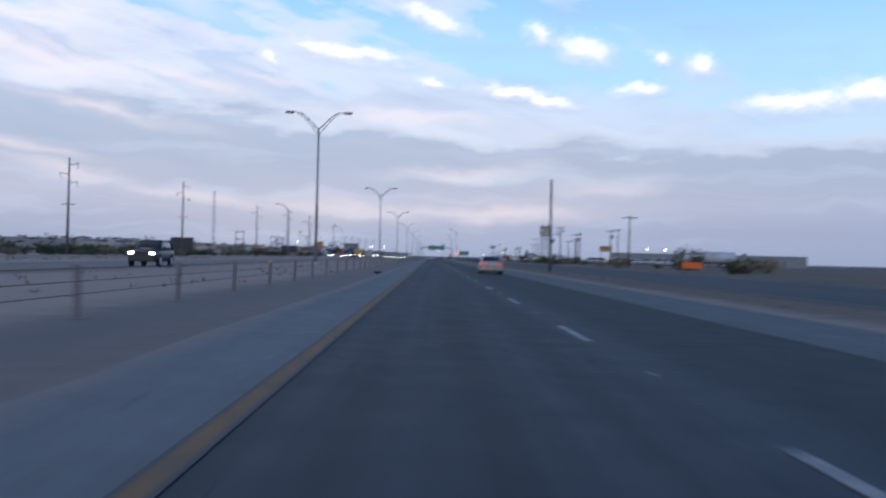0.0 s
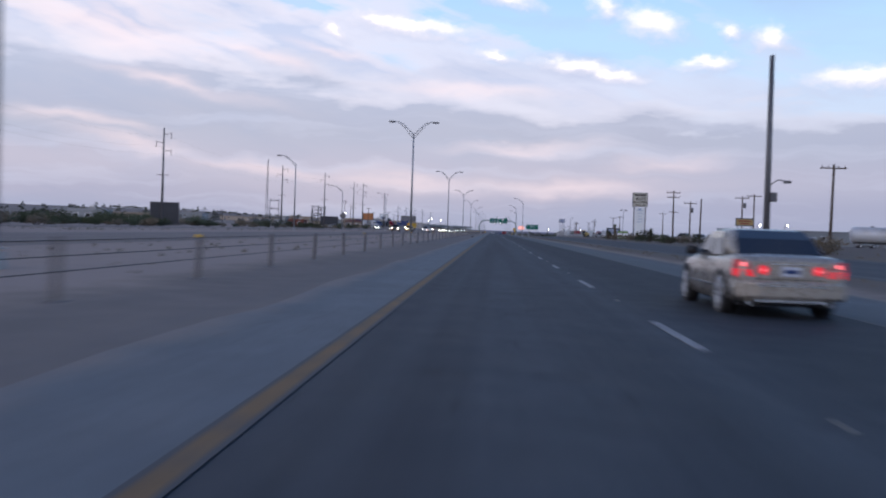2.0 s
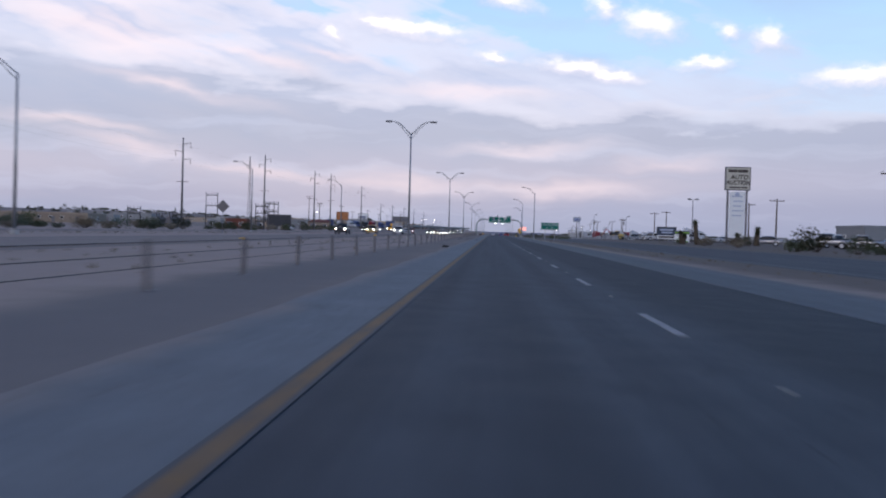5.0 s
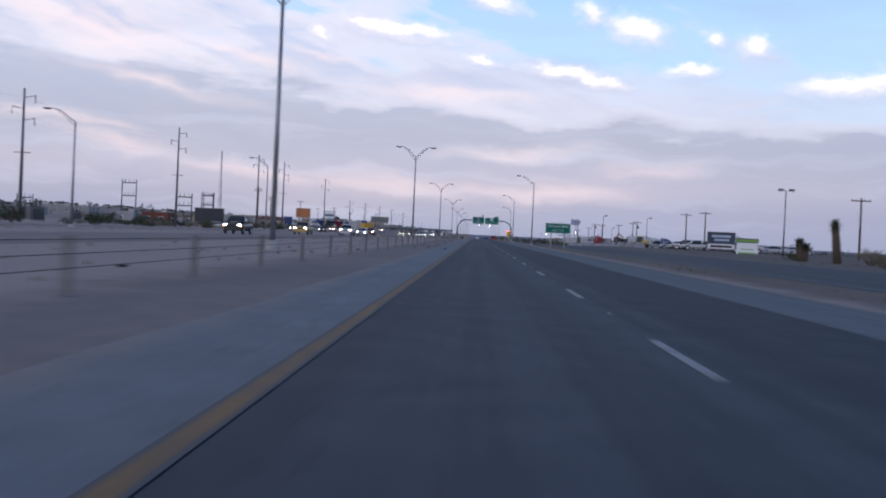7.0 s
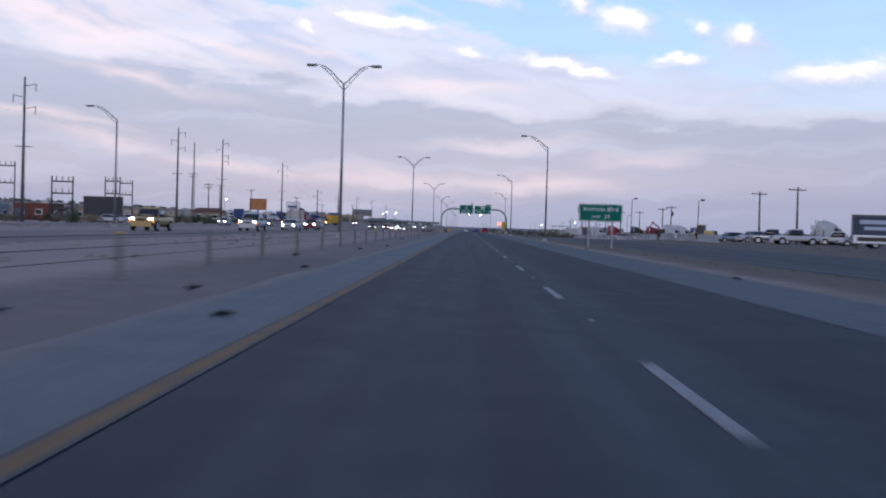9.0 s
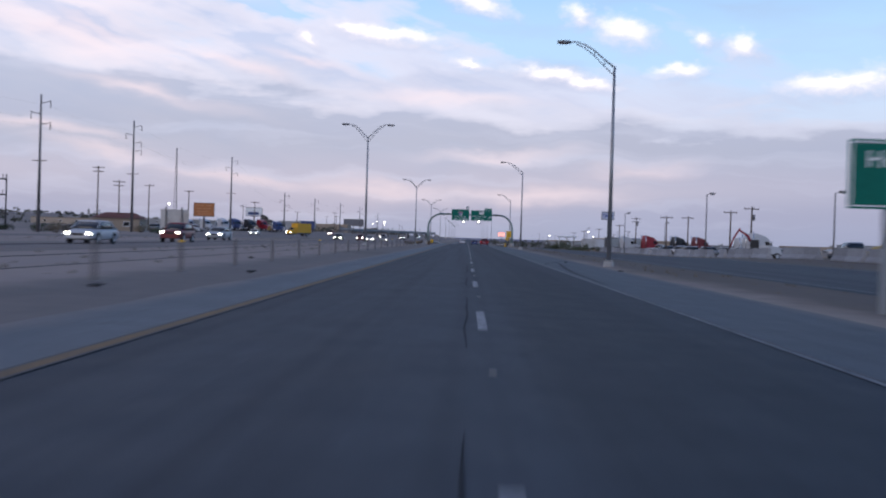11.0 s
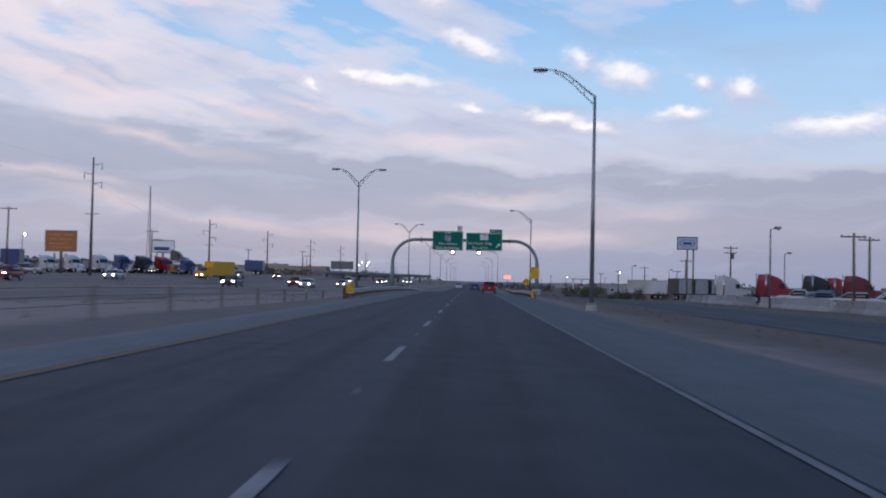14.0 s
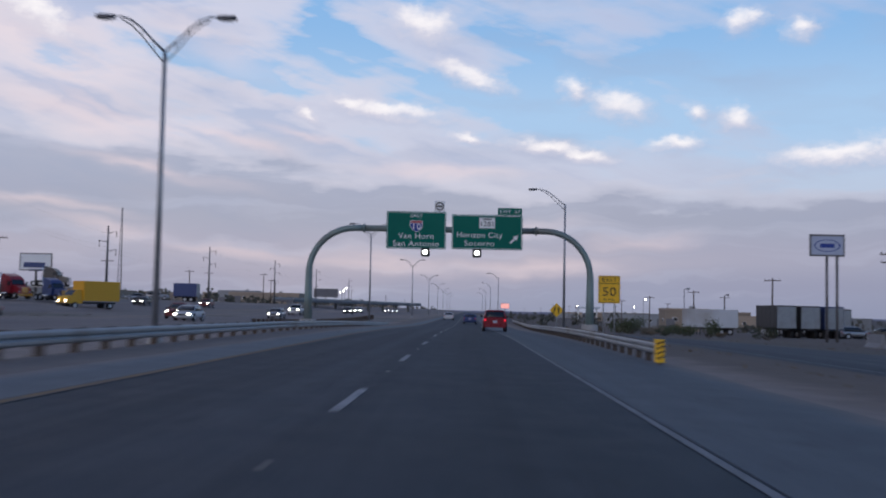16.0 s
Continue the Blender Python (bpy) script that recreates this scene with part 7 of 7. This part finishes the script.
for k, (x, y) in enumerate(((-5.3, 229), (-5.5, 313), (-4.4, 300), (-9.6, 246), (-8.1, 145.5), (-8.5, 140.6), (6.6, 320), (-9.4, 470), (-12, 450), (-8.8, 395), (-5.4, 60.8), (-8.2, 61.8), (-6.6, 299), (-5.8, 304), (-7.0, 321), (-6.2, 333), (-5.6, 341), (-8.4, 279), (-6.8, 372), (-5.9, 381), (7.3, 366), (6.9, 402), (5.9, 418))):
    flat = 0.42 if k not in (0, 10) else 1.0
    bm = bmesh.new()
    n = 7
    pts = [((0.3 if flat == 1.0 else 0.15) * (i / n - 0.5) * random.uniform(1.2, 2.2), 0.12 * math.sin(i * 1.3 + k), flat * (0.05 + 0.07 * abs(math.sin(i * 0.9 + k)))) for i in range(n)]
    pipe(bm, pts, [flat * q for q in (0.03, 0.06, 0.07, 0.08, 0.06, 0.05, 0.02)], 6)
    single("tyre_shred", bm, M["tread"], x, y, ground_z(x, y), "curled black tyre shred lying on the verge", "debris", "tyre shreds")
# an old dark truck tractor shown off on a raised deck beside the yard sign
deck = thing("display_deck", -62.2, 672, None, 0, "raised steel deck on posts that carries an old truck", "platform")
dz = 3.7 - ground_z(-62.2, 672)
part("deck_plate", box(bmesh.new(), (0, 0, dz - 0.1), (6.6, 2.8, 0.2), 0.03), M["galv"], deck)
for dx in (-2.6, 0, 2.6):
    part("post", rod(bmesh.new(), (dx, 0, -0.5), (dx, 0, dz - 0.15), 0.18, seg=10), M["weathered_steel"], deck)
old = semi_tractor("dark", -65.6, 672, -90, "old charcoal truck tractor displayed on a raised deck")
old.matrix_basis = pose(-65.3, 672, 3.7, 0, 0, -90) @ Matrix.Scale(0.82, 4)

t = thing("work_barrier", 22.6, 99, None, 8, "low orange and white work barrier beside the frontage road", "barrier")
part("board", box(bmesh.new(), (0, 0, 0.75), (2.0, 0.05, 0.6), 0.01), M["orange"], t)
for s in (-0.8, 0.8):
    part("leg", box(bmesh.new(), (s, 0.04, 0.45), (0.07, 0.05, 0.95)), M["galv"], t)
    part("foot", box(bmesh.new(), (s, 0.04, 0.03), (0.1, 0.7, 0.06)), M["rubber"], t)

# scrub and low trees that close the horizon along the town, coloured paler for haze
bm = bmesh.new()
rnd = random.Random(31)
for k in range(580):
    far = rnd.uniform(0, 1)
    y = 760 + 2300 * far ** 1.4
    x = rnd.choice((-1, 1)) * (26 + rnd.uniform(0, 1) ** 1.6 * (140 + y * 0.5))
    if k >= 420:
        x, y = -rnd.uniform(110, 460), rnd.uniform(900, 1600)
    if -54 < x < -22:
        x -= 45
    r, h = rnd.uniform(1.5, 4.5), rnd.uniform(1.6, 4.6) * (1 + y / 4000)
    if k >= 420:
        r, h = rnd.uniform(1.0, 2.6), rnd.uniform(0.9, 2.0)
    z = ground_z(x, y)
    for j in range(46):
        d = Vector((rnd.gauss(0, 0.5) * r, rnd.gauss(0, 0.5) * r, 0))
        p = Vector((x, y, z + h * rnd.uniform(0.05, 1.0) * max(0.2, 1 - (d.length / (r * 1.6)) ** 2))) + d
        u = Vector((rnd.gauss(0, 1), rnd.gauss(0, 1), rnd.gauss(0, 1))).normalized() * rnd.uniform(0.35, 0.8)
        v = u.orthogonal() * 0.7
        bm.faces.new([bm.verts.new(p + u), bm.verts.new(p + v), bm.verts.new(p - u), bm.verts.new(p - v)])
single("far_scrub", bm, M["leaf_hazed"], label="far scrub and low trees along the horizon with haze in their colour", category="trees", kind="stuff")

random.seed(44)
for k in range(22):
    y = 900 + k * 48 + random.uniform(-15, 15)
    x = (-1 if k % 2 else 1) * (48 + random.uniform(0, 60) + y * 0.03)
    w, d, h = random.uniform(14, 34), random.uniform(9, 14), random.uniform(3.5, 6.5)
    wall = random.choice(("stucco", "metal_wall", "stucco"))
    building("shop" if w < 22 else "warehouse", x, y, w, d, h, wall, "%s %s near the horizon" % ("tan stucco" if wall == "stucco" else "grey metal", "shop building" if w < 22 else "warehouse"), "flat", random.uniform(-8, 8), 2, 2)
for k in range(16):
    y = 760 + k * 75
    wood_pole((-1 if k % 2 else 1) * (58 + random.uniform(0, 30)), y, random.uniform(8, 11), 1, turn=random.uniform(-20, 20))
for k in range(4):
    yard_light((-1 if k % 2 else 1) * (30 + random.uniform(0, 50)), 820 + k * 70, random.uniform(6, 9), True)

# far along the road: a ramp bridge on the west side, a filling station canopy and a lit sign on the east
A, B = Vector((-58, 850, 0)), Vector((-24, 1010, 0))
ramp = thing("ramp_bridge", A.x, A.y, 0, label="low dark concrete ramp bridge on piers far along the freeway", category="bridge")
way = B - A
turn_way = math.degrees(math.atan2(way.y, way.x))
part("deck", box(bmesh.new(), (way.length / 2, 0, 3.55), (way.length, 7.5, 0.7), 0.05), M["roof_grey"], ramp)
for side in (-3.6, 3.6):
    part("parapet", box(bmesh.new(), (way.length / 2, side, 4.2), (way.length, 0.25, 0.7), 0.03), M["concrete"], ramp)
for k in range(8):
    u = (k + 0.5) / 8
    p = A.lerp(B, u)
    part("pier", rod(bmesh.new(), (way.length * u, 0, ground_z(p.x, p.y) - 1.0), (way.length * u, 0, 3.3), 0.6, 0.6, 12), M["concrete"], ramp)
ramp.matrix_basis = pose(A.x, A.y, 0, 0, 0, turn_way)

t = thing("station_canopy", 80, 1200, label="tall white filling station canopy on columns near the horizon", category="canopy")
part("roof", box(bmesh.new(), (0, 0, 8.6), (15, 9, 1.3), 0.08), M["sign_white"], t)
part("fascia_stripe", box(bmesh.new(), (0, -4.53, 8.5), (15, 0.06, 0.45)), M["pale_blue"], t)
for x in (-6, 0, 6):
    for y in (-2.5, 2.5):
        part("column", box(bmesh.new(), (x, y, 3.9), (0.5, 0.5, 8.4), 0.03), M["sign_white"], t)
part("kiosk", box(bmesh.new(), (9.5, 3, 1.9), (7, 5, 3.8), 0.05), M["stucco"], t)

t = thing("restaurant_sign", 37, 1500, label="glowing pink and white roadside sign on a tall post", category="business sign")
part("panel", box(bmesh.new(), (0, 0, 10.5), (7.5, 0.6, 4.2), 0.1), M["lit_sign"], t, "glowing pinkish face")
part("frame", box(bmesh.new(), (0, 0.1, 10.5), (7.9, 0.5, 4.6), 0.1), M["weathered_steel"], t)
part("post", rod(bmesh.new(), (0, 0.1, -1), (0, 0.1, 8.4), 0.35, seg=10), M["weathered_steel"], t)
